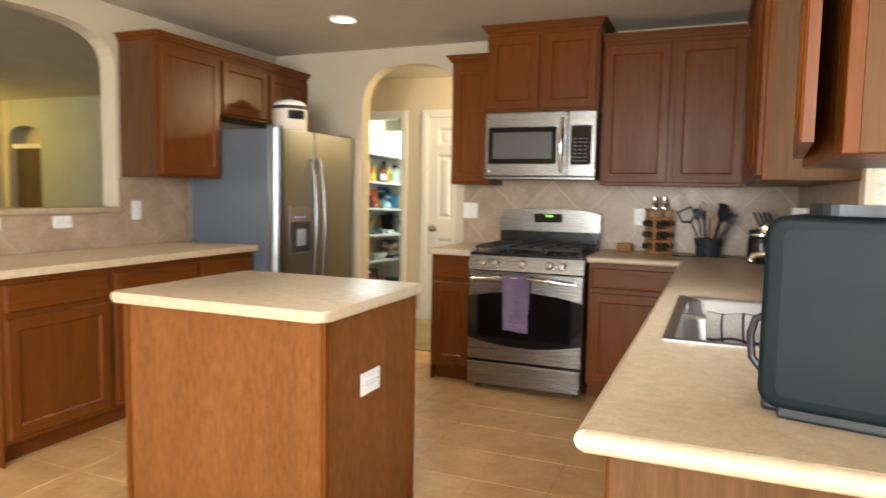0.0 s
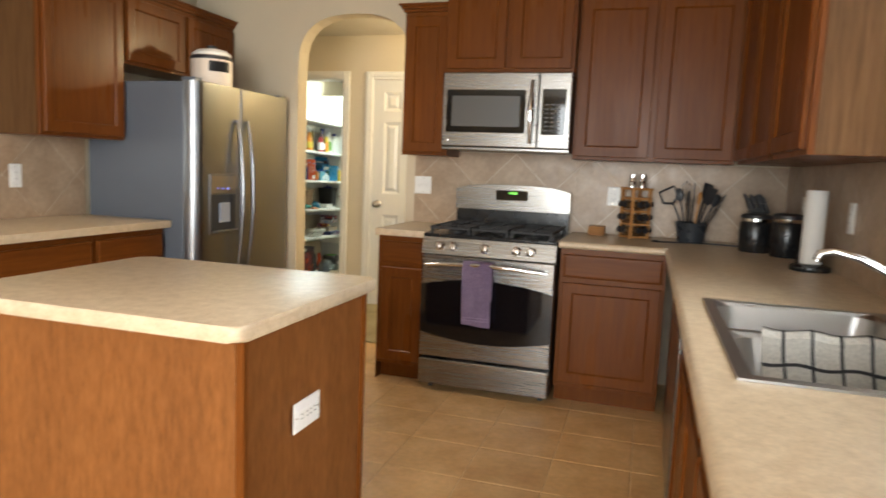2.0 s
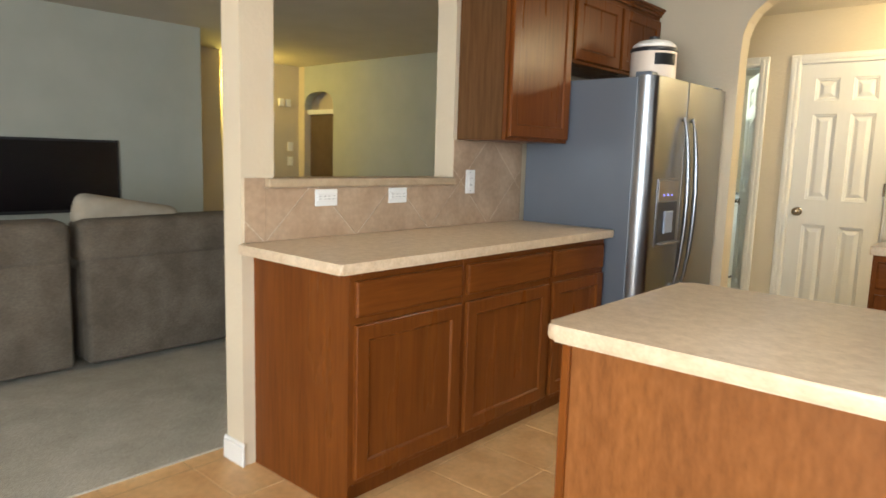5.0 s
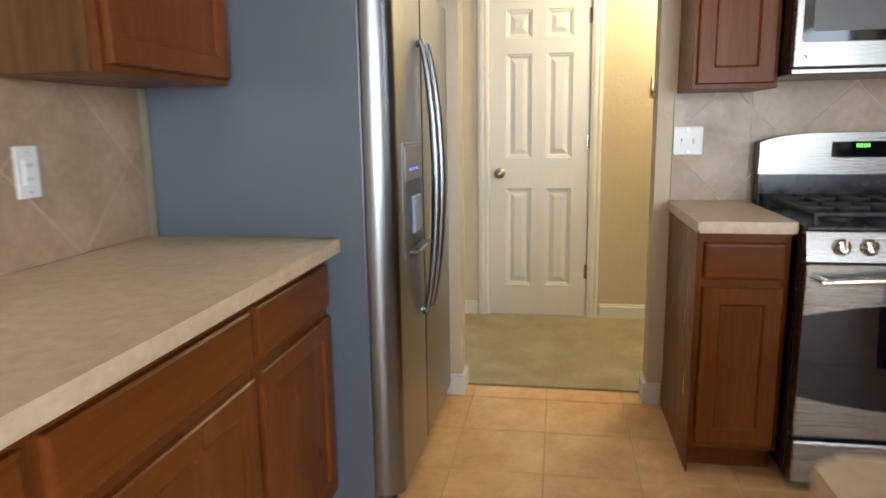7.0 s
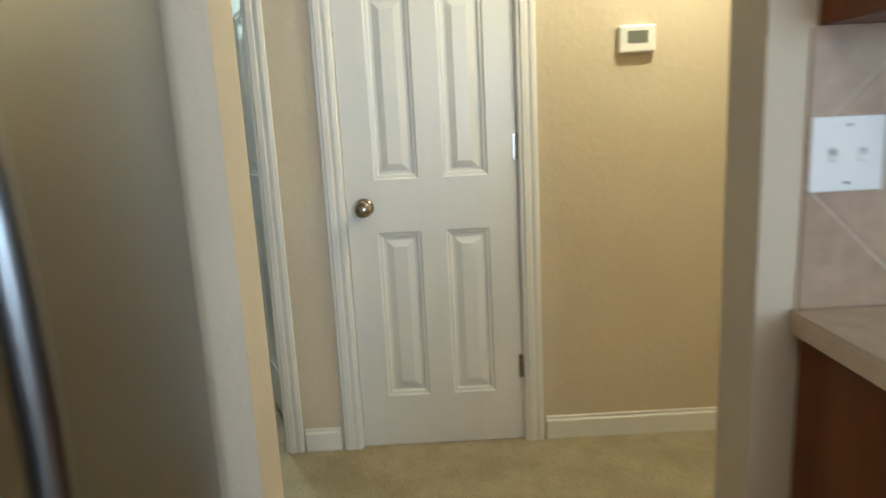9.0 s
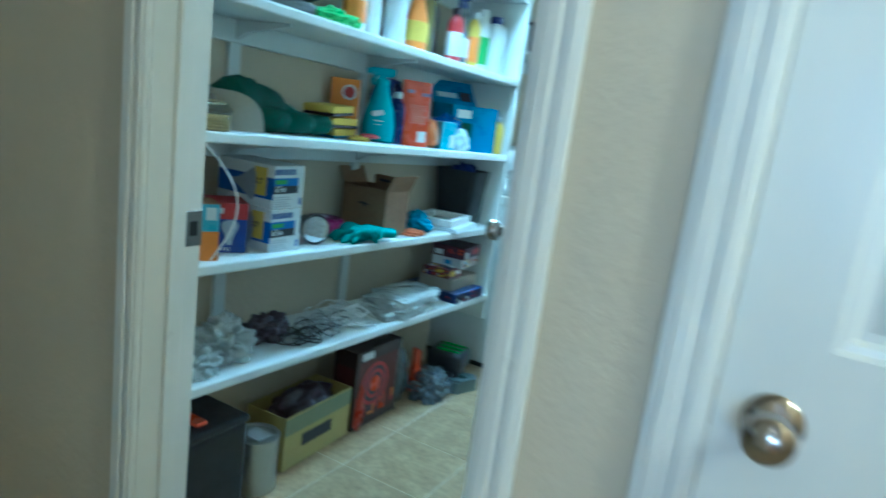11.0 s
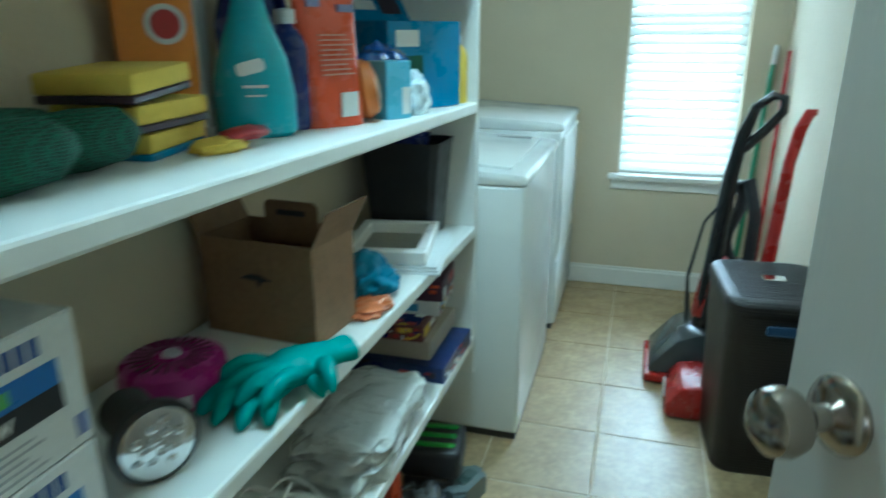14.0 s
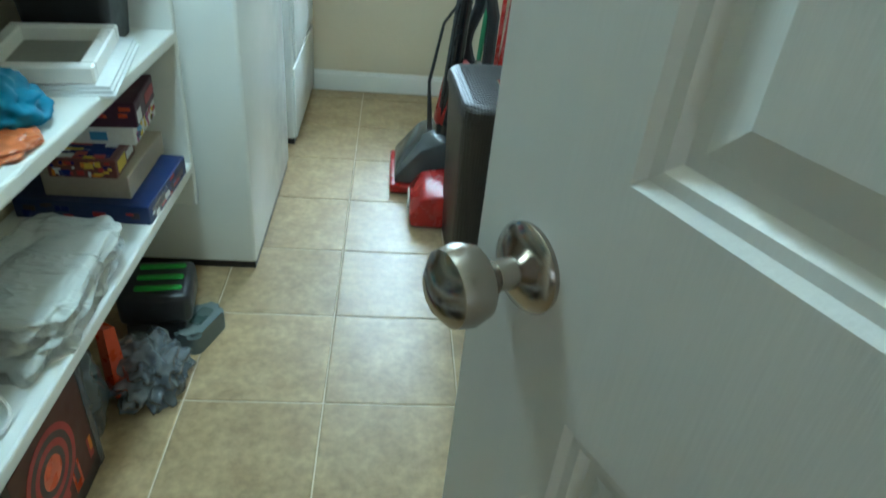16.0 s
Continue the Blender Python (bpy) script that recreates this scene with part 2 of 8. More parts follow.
def cyl(bm, r, h, m=None, seg=20, r2=None):
    """A closed cylinder or cone from z=0 to z=h."""
    got = bmesh.ops.create_cone(bm, cap_ends=True, segments=seg, radius1=r, radius2=r if r2 is None else r2, depth=h)
    bmesh.ops.translate(bm, vec=(0, 0, h / 2), verts=got["verts"])
    if m is not None:
        bmesh.ops.transform(bm, matrix=m, verts=got["verts"])
    return bm


def lathe(bm, rows, m=None, seg=24, squash=1.0):
    """Rows of radius and height, turned about z."""
    rings = []
    for r, z in rows:
        ring = [bm.verts.new((r * math.cos(2 * math.pi * k / seg), squash * r * math.sin(2 * math.pi * k / seg), z)) for k in range(seg)]
        rings.append(ring)
    for a, b in zip(rings, rings[1:]):
        for k in range(seg):
            bm.faces.new((a[k], a[(k + 1) % seg], b[(k + 1) % seg], b[k]))
    bm.faces.new(list(reversed(rings[0])))
    bm.faces.new(rings[-1])
    if m is not None:
        bmesh.ops.transform(bm, matrix=m, verts=[v for ring in rings for v in ring])
    return bm


def prism(bm, outline, h, m=None):
    """An outline in x, y drawn up from z=0 to z=h."""
    lo = [bm.verts.new((x, y, 0)) for x, y in outline]
    hi = [bm.verts.new((x, y, h)) for x, y in outline]
    bm.faces.new(list(reversed(lo)))
    bm.faces.new(hi)
    n = len(outline)
    for k in range(n):
        bm.faces.new((lo[k], lo[(k + 1) % n], hi[(k + 1) % n], hi[k]))
    if m is not None:
        bmesh.ops.transform(bm, matrix=m, verts=lo + hi)
    return bm


def tube(bm, points, r, seg=8, m=None):
    """A round bar along points, closed at both ends."""
    pts = [Vector(p) for p in points]
    rings = []
    side = None
    for k, p in enumerate(pts):
        d = (pts[min(k + 1, len(pts) - 1)] - pts[max(k - 1, 0)]).normalized()
        if side is None:
            side = d.orthogonal().normalized()
        side = (side - d * side.dot(d)).normalized()
        up = d.cross(side)
        rr = r[k] if isinstance(r, (list, tuple)) else r
        rings.append([bm.verts.new(p + rr * (math.cos(2 * math.pi * i / seg) * side + math.sin(2 * math.pi * i / seg) * up)) for i in range(seg)])
    for a, b in zip(rings, rings[1:]):
        for k in range(seg):
            bm.faces.new((a[k], a[(k + 1) % seg], b[(k + 1) % seg], b[k]))
    bm.faces.new(list(reversed(rings[0])))
    bm.faces.new(rings[-1])
    if m is not None:
        bmesh.ops.transform(bm, matrix=m, verts=[v for ring in rings for v in ring])
    return bm


def rounded(w, h, r, n=6):
    """A rounded rectangle's outline about the origin."""
    out = []
    for cx, cy, a in ((w / 2 - r, h / 2 - r, 0), (-w / 2 + r, h / 2 - r, 90), (-w / 2 + r, -h / 2 + r, 180), (w / 2 - r, -h / 2 + r, 270)):
        out += [(cx + r * math.cos(radians(a + 90 * k / n)), cy + r * math.sin(radians(a + 90 * k / n))) for k in range(n + 1)]
    return out


def mesh_of(name, bm, mat, smooth=False):
    bmesh.ops.recalc_face_normals(bm, faces=bm.faces)
    me = bpy.data.meshes.new(name)
    bm.to_mesh(me)
    bm.free()
    me.materials.append(mat)
    if smooth:
        for p in me.polygons:
            p.use_smooth = True
        me.set_sharp_from_angle(angle=radians(35 if smooth is True else smooth))
    return me


def part(name, bm, mat, parent, label="", smooth=False, m=None):
    ob = new(name, mesh_of(name, bm, mat, smooth))
    ob.parent = parent
    if m is not None:
        ob.matrix_basis = m
    if label:
        ob["label"] = label
    return ob


def thing(name, m, label, category, group="", kind=""):
    ob = new(name)
    ob.empty_display_size = 0.05
    ob.matrix_basis = m
    return tagged(ob, label, category, group, kind)


def solid(name, bm, mat, label, category, group="", kind="", smooth=False, m=None):
    ob = new(name, mesh_of(name, bm, mat, smooth))
    if m is not None:
        ob.matrix_basis = m
    return tagged(ob, label, category, group, kind)


def structure(name, bm, mat, label, category, smooth=False):
    return solid(name, bm, mat, label, category, kind="structure", smooth=smooth)

# ---- large structure ----
CEIL_Z = 2.42
HALL_Y = 1.345          # hall and living room north wall, south face
W_X = -2.035            # kitchen west wall, kitchen face
E_X = 1.97              # kitchen east wall, kitchen face


def arch_lower(x0, x1, spring, top, n=14):
    """The curve of an opening with rounded upper corners, from left to right."""
    c, a, b = (x0 + x1) / 2, (x1 - x0) / 2, top - spring
    out = []
    for k in range(n + 1):
        u = math.pi * (1 - k / n)
        cx, sx = math.cos(u), math.sin(u)
        out.append((c + a * math.copysign(abs(cx) ** 0.75, cx), spring + b * abs(sx) ** 0.75))
    return out


def arch_header(bm, x0, x1, spring, top, upto, y0, y1):
    curve = arch_lower(x0, x1, spring, top)
    prism(bm, [(x0, upto)] + [(x0, spring)] + curve[1:-1] + [(x1, spring), (x1, upto)], y1 - y0, Matrix.Translation((0, y1, 0)) @ pose(0, 0, 0, 90))


# north kitchen wall with the arch to the hall
bm = bm_new()
box(bm, -2.16, -1.20, 0, 0.13, 0, CEIL_Z)
box(bm, -0.37, 2.10, 0, 0.13, 0, CEIL_Z)
arch_header(bm, -1.20, -0.37, 1.93, 2.29, CEIL_Z, 0, 0.13)
structure("wall_north", bm, WALL, "cream textured kitchen wall with an arched opening", "wall")

# east wall with the sink window
bm = bm_new()
box(bm, E_X, 2.10, -3.08, -2.10, 0, 1.21)
box(bm, E_X, 2.10, -3.08, -2.10, 2.2, CEIL_Z)
box(bm, E_X, 2.10, -2.10, 0, 0, CEIL_Z)
box(bm, E_X, 2.10, -5.0, -3.08, 0, CEIL_Z)
# unseen southern stretch; its opening is added to hold a daylight lamp
box(bm, E_X, 2.10, -7.1, -6.6, 0, CEIL_Z)
box(bm, E_X, 2.10, -6.6, -5.0, 0, 0.4)
box(bm, E_X, 2.10, -6.6, -5.0, 2.3, CEIL_Z)
structure("wall_east", bm, WALL, "cream textured kitchen wall with a window over the sink", "wall")

# west wall with the pass-through
bm = bm_new()
box(bm, -2.16, W_X, -2.885, -2.735, 0, CEIL_Z)
box(bm, -2.16, W_X, -2.735, -1.655, 0, 1.13)
box(bm, -2.16, W_X, -1.655, 0, 0, CEIL_Z)
curve = arch_lower(-2.735, -1.655, 2.02, 2.27)
prism(bm, [(-2.735, CEIL_Z), (-2.735, 2.02)] + curve[1:-1] + [(-1.655, 2.02), (-1.655, CEIL_Z)], 0.125, pose(-2.16, 0, 0) @ Matrix(((0, 0, 1, 0), (1, 0, 0, 0), (0, 1, 0, 0), (0, 0, 0, 1))))
structure("wall_west", bm, WALL, "cream half wall with a round-cornered pass-through", "wall")
bm = bm_new()
box(bm, -2.19, -2.005, -2.78, -1.655, 1.13, 1.168, 0.008)
structure("trim_pass_sill", bm, SILL, "beige laminate sill of the pass-through", "sill")

# hall and living room north wall
bm = bm_new()
box(bm, -8.0, -7.37, HALL_Y, 1.465, 0, CEIL_Z)
box(bm, -3.7, -2.27, HALL_Y, 1.465, 0, CEIL_Z)
box(bm, -2.27, -1.485, HALL_Y, 1.465, 2.05, CEIL_Z)
box(bm, -1.485, -1.215, HALL_Y, 1.465, 0, CEIL_Z)
box(bm, -1.215, -0.57, HALL_Y, 1.465, 2.045, CEIL_Z)
box(bm, -0.57, 2.10, HALL_Y, 1.465, 0, CEIL_Z)
structure("wall_hall", bm, WALL, "cream textured hall wall with two doorways", "wall")
bm = bm_new()
box(bm, -6.75, -3.7, HALL_Y, 1.465, 0, CEIL_Z)
arch_header(bm, -7.37, -6.75, 1.85, 2.08, CEIL_Z, HALL_Y, 1.465)
structure("wall_living_north", bm, WALL_GREY, "grey-green painted living room wall", "wall")

# closing walls
for nm, b in (("wall_hall_end", (1.35, 1.47, 0.13, HALL_Y)), ("wall_south", (-8.0, -6.6, -7.22, -7.1)), ("wall_far_west", (-7.62, -7.5, -1.0, HALL_Y)),
              ("wall_tv", (-6.05, -5.9, -7.1, -0.95)), ("wall_entry", (-7.5, -6.05, -1.07, -0.95)), ("wall_entry_return", (-7.5, -7.0, -0.95, -0.12)), ("wall_closet_back", (-1.51, -0.3, 2.1, 2.2)), ("wall_living_hall_back", (-7.6, -6.5, 1.60, 1.72)), ("wall_living_hall_side", (-7.52, -7.40, 1.465, 1.60)), ("wall_living_hall_side", (-6.72, -6.60, 1.465, 1.60))):
    bm = bm_new()
    box(bm, b[0], b[1], b[2], b[3], 0, CEIL_Z)
    structure(nm, bm, WALL_GREY if nm in ("wall_tv",) else WALL, "plain painted wall", "wall")
# south wall, out of view, with two openings for daylight lamps
bm = bm_new()
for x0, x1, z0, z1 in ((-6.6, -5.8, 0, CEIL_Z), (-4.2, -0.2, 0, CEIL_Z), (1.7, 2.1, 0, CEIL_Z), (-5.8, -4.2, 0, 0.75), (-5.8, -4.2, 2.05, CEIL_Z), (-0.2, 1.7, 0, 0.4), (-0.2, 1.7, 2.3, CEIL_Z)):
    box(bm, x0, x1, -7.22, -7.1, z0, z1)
structure("wall_south_openings", bm, WALL, "cream unseen wall with large openings for daylight lamps", "wall")

# laundry room
bm = bm_new()
box(bm, -2.95, -2.70, 1.465, 3.30, 0, CEIL_Z)
box(bm, -3.17, -3.05, 3.30, 5.05, 0, CEIL_Z)
box(bm, -3.17, -2.95, 1.465, 3.30, 0, CEIL_Z)
structure("wall_laundry_west", bm, WALL, "cream wall behind the shelves and machines", "wall")
bm = bm_new()
box(bm, -1.41, -1.29, 1.465, 5.05, 0, CEIL_Z)
structure("wall_laundry_east", bm, WALL, "cream textured laundry wall", "wall")
bm = bm_new()
NW_Y = 4.93
box(bm, -3.05, -2.085, NW_Y, 5.05, 0, CEIL_Z)
box(bm, -1.565, -1.41, NW_Y, 5.05, 0, CEIL_Z)
box(bm, -2.085, -1.565, NW_Y, 5.05, 0, 0.575)
box(bm, -2.085, -1.565, NW_Y, 5.05, 2.02, CEIL_Z)
structure("wall_laundry_north", bm, WALL, "cream laundry wall with a window", "wall")

# ceilings
bm = bm_new()
box(bm, -8.0, 2.1, -7.22, 2.5, CEIL_Z, CEIL_Z + 0.12)
box(bm, -3.17, -1.29, 2.5, 5.05, CEIL_Z, CEIL_Z + 0.12)
structure("ceiling", bm, CEIL, "pale textured ceiling", "ceiling")

# floors under the tiles and carpets
bm = bm_new()
box(bm, -2.25, E_X, -7.1, 0.12, -0.12, -0.0022)
kitchen_floor = structure("floor", bm, GROUT, "square tan ceramic floor tiles with pale grout", "floor")
bm = bm_new()
box(bm, -3.05, -1.41, 1.42, NW_Y, -0.12, -0.0022)
laundry_floor = structure("floor_laundry", bm, GROUT_L, "square beige ceramic floor tiles with pale grout", "floor")
bm = bm_new()
box(bm, -8.0, -2.25, -7.1, 1.42, -0.12, 0.008)
structure("floor_carpet", bm, CARPET_L, "pale beige living room carpet", "carpet")
bm = bm_new()
box(bm, -2.25, 1.4, 0.12, 1.42, -0.12, 0.010)
box(bm, -1.51, -0.3, 1.42, 2.1, -0.12, 0.010)
structure("floor_hall_carpet", bm, CARPET, "beige cut-pile hall carpet", "carpet")
bm = bm_new()
box(bm, -9, 3, -9, 6, -0.2, -0.12)
structure("ground", bm, GROUT, "concrete slab under the house", "ground")


def baseboard(bm, x0, y0, x1, y1, inward, h=0.085, t=0.014):
    """A board along a wall line; inward: the unit way into the room."""
    ix, iy = inward
    a, b = sorted((x0, x1)), sorted((y0, y1))
    if ix:
        box(bm, *sorted((x0, x0 + ix * t)), b[0], b[1], 0.0, h, 0.004, 1)
        box(bm, *sorted((x0, x0 + ix * t * 0.55)), b[0], b[1], h - 0.001, h + 0.014, 0.003, 1)
    else:
        box(bm, a[0], a[1], *sorted((y0, y0 + iy * t)), 0.0, h, 0.004, 1)
        box(bm, a[0], a[1], *sorted((y0, y0 + iy * t * 0.55)), h - 0.001, h + 0.014, 0.003, 1)


bm = bm_new()
for line in ((-6.75, HALL_Y, -2.345, HALL_Y, (0, -1)), (-1.425, HALL_Y, -1.285, HALL_Y, (0, -1)), (-0.50, HALL_Y, 1.35, HALL_Y, (0, -1)),
             (-3.05, NW_Y, -1.41, NW_Y, (0, -1)), (-1.41, 2.2, -1.41, NW_Y, (-1, 0)),
             (-0.37, -0.012, -0.37, 0.142, (-1, 0)), (-0.384, 0, -0.31, 0, (0, -1)), (-1.2, -0.012, -1.2, 0.142, (1, 0)), (-1.27, 0, -1.186, 0, (0, -1)),
             (-2.16, -2.897, -2.16, -0.1, (-1, 0)), (-2.172, -2.885, -2.023, -2.885, (0, -1)), (-5.9, -7, -5.9, -0.95, (1, 0)), (-2.0, 0.13, -1.2, 0.13, (0, 1))):
    baseboard(bm, *line)
structure("baseboard", bm, TRIM, "white painted baseboard", "baseboard")


def casing(bm, x0, x1, top, y, w=0.07, t=0.016):
    """Moulded trim round a doorway in a wall that faces -y."""
    for a, b in ((x0 - w, x0), (x1, x1 + w)):
        box(bm, a, b, y - t, y, 0, top + w, 0.004, 1)
        box(bm, a + w * 0.2, b - w * 0.45, y - t - 0.006, y - t + 0.001, 0, top + w * 0.6, 0.003, 1)
        box(bm, a + w * 0.68, b - w * 0.12, y - t - 0.004, y - t + 0.001, 0, top + w * 0.3, 0.002, 1)
    box(bm, x0, x1, y - t, y, top, top + w, 0.004, 1)
    box(bm, x0, x1, y - t - 0.006, y - t + 0.001, top + w * 0.35, top + w * 0.75, 0.003, 1)


bm = bm_new()
casing(bm, -2.255, -1.50, 2.04, HALL_Y)
for x0, x1 in ((-2.27, -2.252), (-1.503, -1.485)):
    box(bm, x0, x1, HALL_Y - 0.004, 1.475, 0, 2.05, 0.002, 1)
box(bm, -2.252, -1.503, HALL_Y - 0.004, 1.475, 2.035, 2.05)
box(bm, -2.252, -2.24, 1.392, 1.428, 0, 2.035, 0.002, 1)
structure("trim_laundry_door", bm, TRIM, "white moulded casing and jamb of the laundry doorway", "door frame")
bm = bm_new()
casing(bm, -1.205, -0.58, 2.035, HALL_Y)
for x0, x1 in ((-1.215, -1.202), (-0.583, -0.57)):
    box(bm, x0, x1, HALL_Y - 0.004, 1.465, 0, 2.045, 0.002, 1)
box(bm, -1.202, -0.583, HALL_Y - 0.004, 1.465, 2.033, 2.045)
structure("trim_closet_door", bm, TRIM, "white moulded casing of the closed door", "door frame")


def panel_door(name, m, w, label, knob_left=True, kz=0.925):
    """A six-panel door; local x across from its hinge-free end at 0, front towards -y."""
    top = thing(name, m, label, "door", kind="structure")
    h, t = 2.02, 0.035
    xs = [0, 0.105 * w / 0.62, w / 2 - 0.045 * w / 0.62, w / 2 + 0.045 * w / 0.62, w - 0.105 * w / 0.62, w]
    zs = [0, 0.20, 0.83, 1.02, 1.655, 1.75, 1.915, h]
    bm = bm_new()
    for a, b in ((0, 1), (2, 3), (4, 5)):
        box(bm, xs[a], xs[b], 0, t, 0, h)
    for a, b in ((0, 1), (2, 3), (4, 5), (6, 7)):
        for c, d in ((1, 2), (3, 4)):
            box(bm, xs[c], xs[d], 0, t, zs[a], zs[b])
    for c, d in ((1, 2), (3, 4)):
        for a, b in ((1, 2), (3, 4), (5, 6)):
            x0, x1, z0, z1 = xs[c], xs[d], zs[a], zs[b]
            for f, g in ((0.0, 1), (t, -1)):
                rows = [(0, 0.0), (0.006, 0.005), (0.014, 0.006), (0.020, 0.013), (0.030, 0.013), (0.055, 0.004)]
                loops = [[bm.verts.new((x, f + g * dep, z)) for x, z in ((x0 + i, z0 + i), (x1 - i, z0 + i), (x1 - i, z1 - i), (x0 + i, z1 - i))] for i, dep in rows]
                for p, q in zip(loops, loops[1:]):
                    for k in range(4):
                        bm.faces.new((p[k], p[(k + 1) % 4], q[(k + 1) % 4], q[k]))
                bm.faces.new(loops[-1])
    part("door_leaf", bm, DOORPAINT, top)
    kx = 0.065 if knob_left else w - 0.065
    for sgn, y in ((-1, 0.0), (1, t)):
        bm = bm_new()
        lathe(bm, [(0.033, 0.0), (0.034, 0.004), (0.031, 0.008), (0.022, 0.012), (0.012, 0.016), (0.011, 0.030), (0.016, 0.036), (0.026, 0.044), (0.0295, 0.056), (0.027, 0.068), (0.017, 0.076), (0.003, 0.079)], pose(kx, y, kz, 90 if sgn < 0 else -90), 28)
        part("door_knob", bm, NICKEL, top, "round satin nickel knob", True)
    hx = w if knob_left else 0
    for z in (0.25, 1.07, 1.82):
        bm = bm_new()
        tube(bm, [(hx, -0.004, z), (hx, -0.004, z + 0.09)], 0.006, 8)
        box(bm, hx - 0.012, hx + 0.004, -0.004, 0.0, z, z + 0.09)
        part("hinge", bm, NICKEL, top, "satin nickel hinge")
    bm = bm_new()
    ex = -0.001 if knob_left else w + 0.001
    box(bm, ex - 0.001, ex + 0.001, 0.008, 0.028, 0.895, 0.955, 0.0005, 1)
    part("latch_plate", bm, NICKEL, top)
    return top


panel_door("door_1", pose(-1.2, HALL_Y + 0.002, 0.012), 0.615, "closed white six-panel door with a satin nickel knob")
# the laundry door stands open into the room, hung on its right jamb
panel_door("door_2", pose(-1.507, 1.494, 0.022, 0, 0, -63.7) @ pose(-0.782, 0, 0), 0.782, "white six-panel laundry door standing open into the room", kz=0.921)
bm = bm_new()
box(bm, -2.252, -2.2495, 1.432, 1.4745, 0.89, 0.965, 0.0008, 1)
sp = thing("strike_plate", pose(0, 0, 0), "satin nickel strike plate on the white door jamb", "strike plate")
part("plate", bm, NICKEL, sp)
bm = bm_new()
box(bm, -2.2498, -2.249, 1.443, 1.462, 0.912, 0.943)
part("latch_hole", bm, BLACK, sp)

# ---- kitchen cabinets ----


def raised_panel(bm, x0, x1, z0, z1, y=0.0, t=0.019, frame=0.055):
    """A door or drawer front on the plane y, towards -y, with a framed, recessed panel."""
    f = min(frame, (z1 - z0) * 0.28)
    rows = [(0, 0, 0), (0, 0, -t + 0.004), (0.004, 0.004, -t), (f, f, -t), (f + 0.003, f + 0.003, -t + 0.002), (f + 0.009, f + 0.009, -t + 0.009), (f + 0.014, f + 0.014, -t + 0.009)]
    loops = []
    for ix, iz, dy in rows:
        loops.append([bm.verts.new((x, y + dy, z)) for x, z in ((x0 + ix, z0 + iz), (x1 - ix, z0 + iz), (x1 - ix, z1 - iz), (x0 + ix, z1 - iz))])
    for p, q in zip(loops, loops[1:]):
        for k in range(4):
            bm.faces.new((p[k], p[(k + 1) % 4], q[(k + 1) % 4], q[k]))
    bm.faces.new(loops[-1])
    bm.faces.new(list(reversed(loops[0])))


def slab_front(bm, x0, x1, z0, z1, y=0.0, t=0.019):
    rows = [(0, 0), (0, -t + 0.006), (0.006, -t + 0.001), (0.014, -t)]
    loops = [[bm.verts.new((x, y + dy, z)) for x, z in ((x0 + i, z0 + i), (x1 - i, z0 + i), (x1 - i, z1 - i), (x0 + i, z1 - i))] for i, dy in rows]
    for p, q in zip(loops, loops[1:]):
        for k in range(4):
            bm.faces.new((p[k], p[(k + 1) % 4], q[(k + 1) % 4], q[k]))
    bm.faces.new(loops[-1])
    bm.faces.new(list(reversed(loops[0])))


def base_cabinet(m, w, label, d=0.58, doors=1, drawer=True, h=0.872, end=None, bowl=False):
    """A base unit: local x across its front, front plane y=0 towards -y."""
    top = thing("base_cabinet", m, label, "cabinet", "base cabinets")
    bm = bm_new()
    box(bm, 0, w, 0, d, 0.10, 0.66 if bowl else h, 0.0015, 1)
    if bowl:
        box(bm, 0, w, 0, 0.018, 0.66, h)
    box(bm, 0.0, w, 0.07, d, 0, 0.10)
    part("body", bm, CHERRY, top)
    ztop = h - 0.03
    zd = 0.695 if drawer else ztop
    if drawer:
        bm = bm_new()
        slab_front(bm, 0.018, w - 0.018, 0.715, ztop)
        part("drawer_front", bm, CHERRY_H, top)
    for k in range(doors):
        dw = (w - 0.036 - 0.012 * (doors - 1)) / doors
        x = 0.018 + k * (dw + 0.012)
        bm = bm_new()
        raised_panel(bm, x, x + dw, 0.125, zd - 0.008)
        part("door", bm, CHERRY, top)
    if end is not None:
        bm = bm_new()
        x0, x1 = (-0.006, 0.0) if end < 0 else (w, w + 0.006)
        box(bm, x0, x1, -0.0, d, 0.0, h)
        part("end_panel", bm, CHERRY, top)
    return top


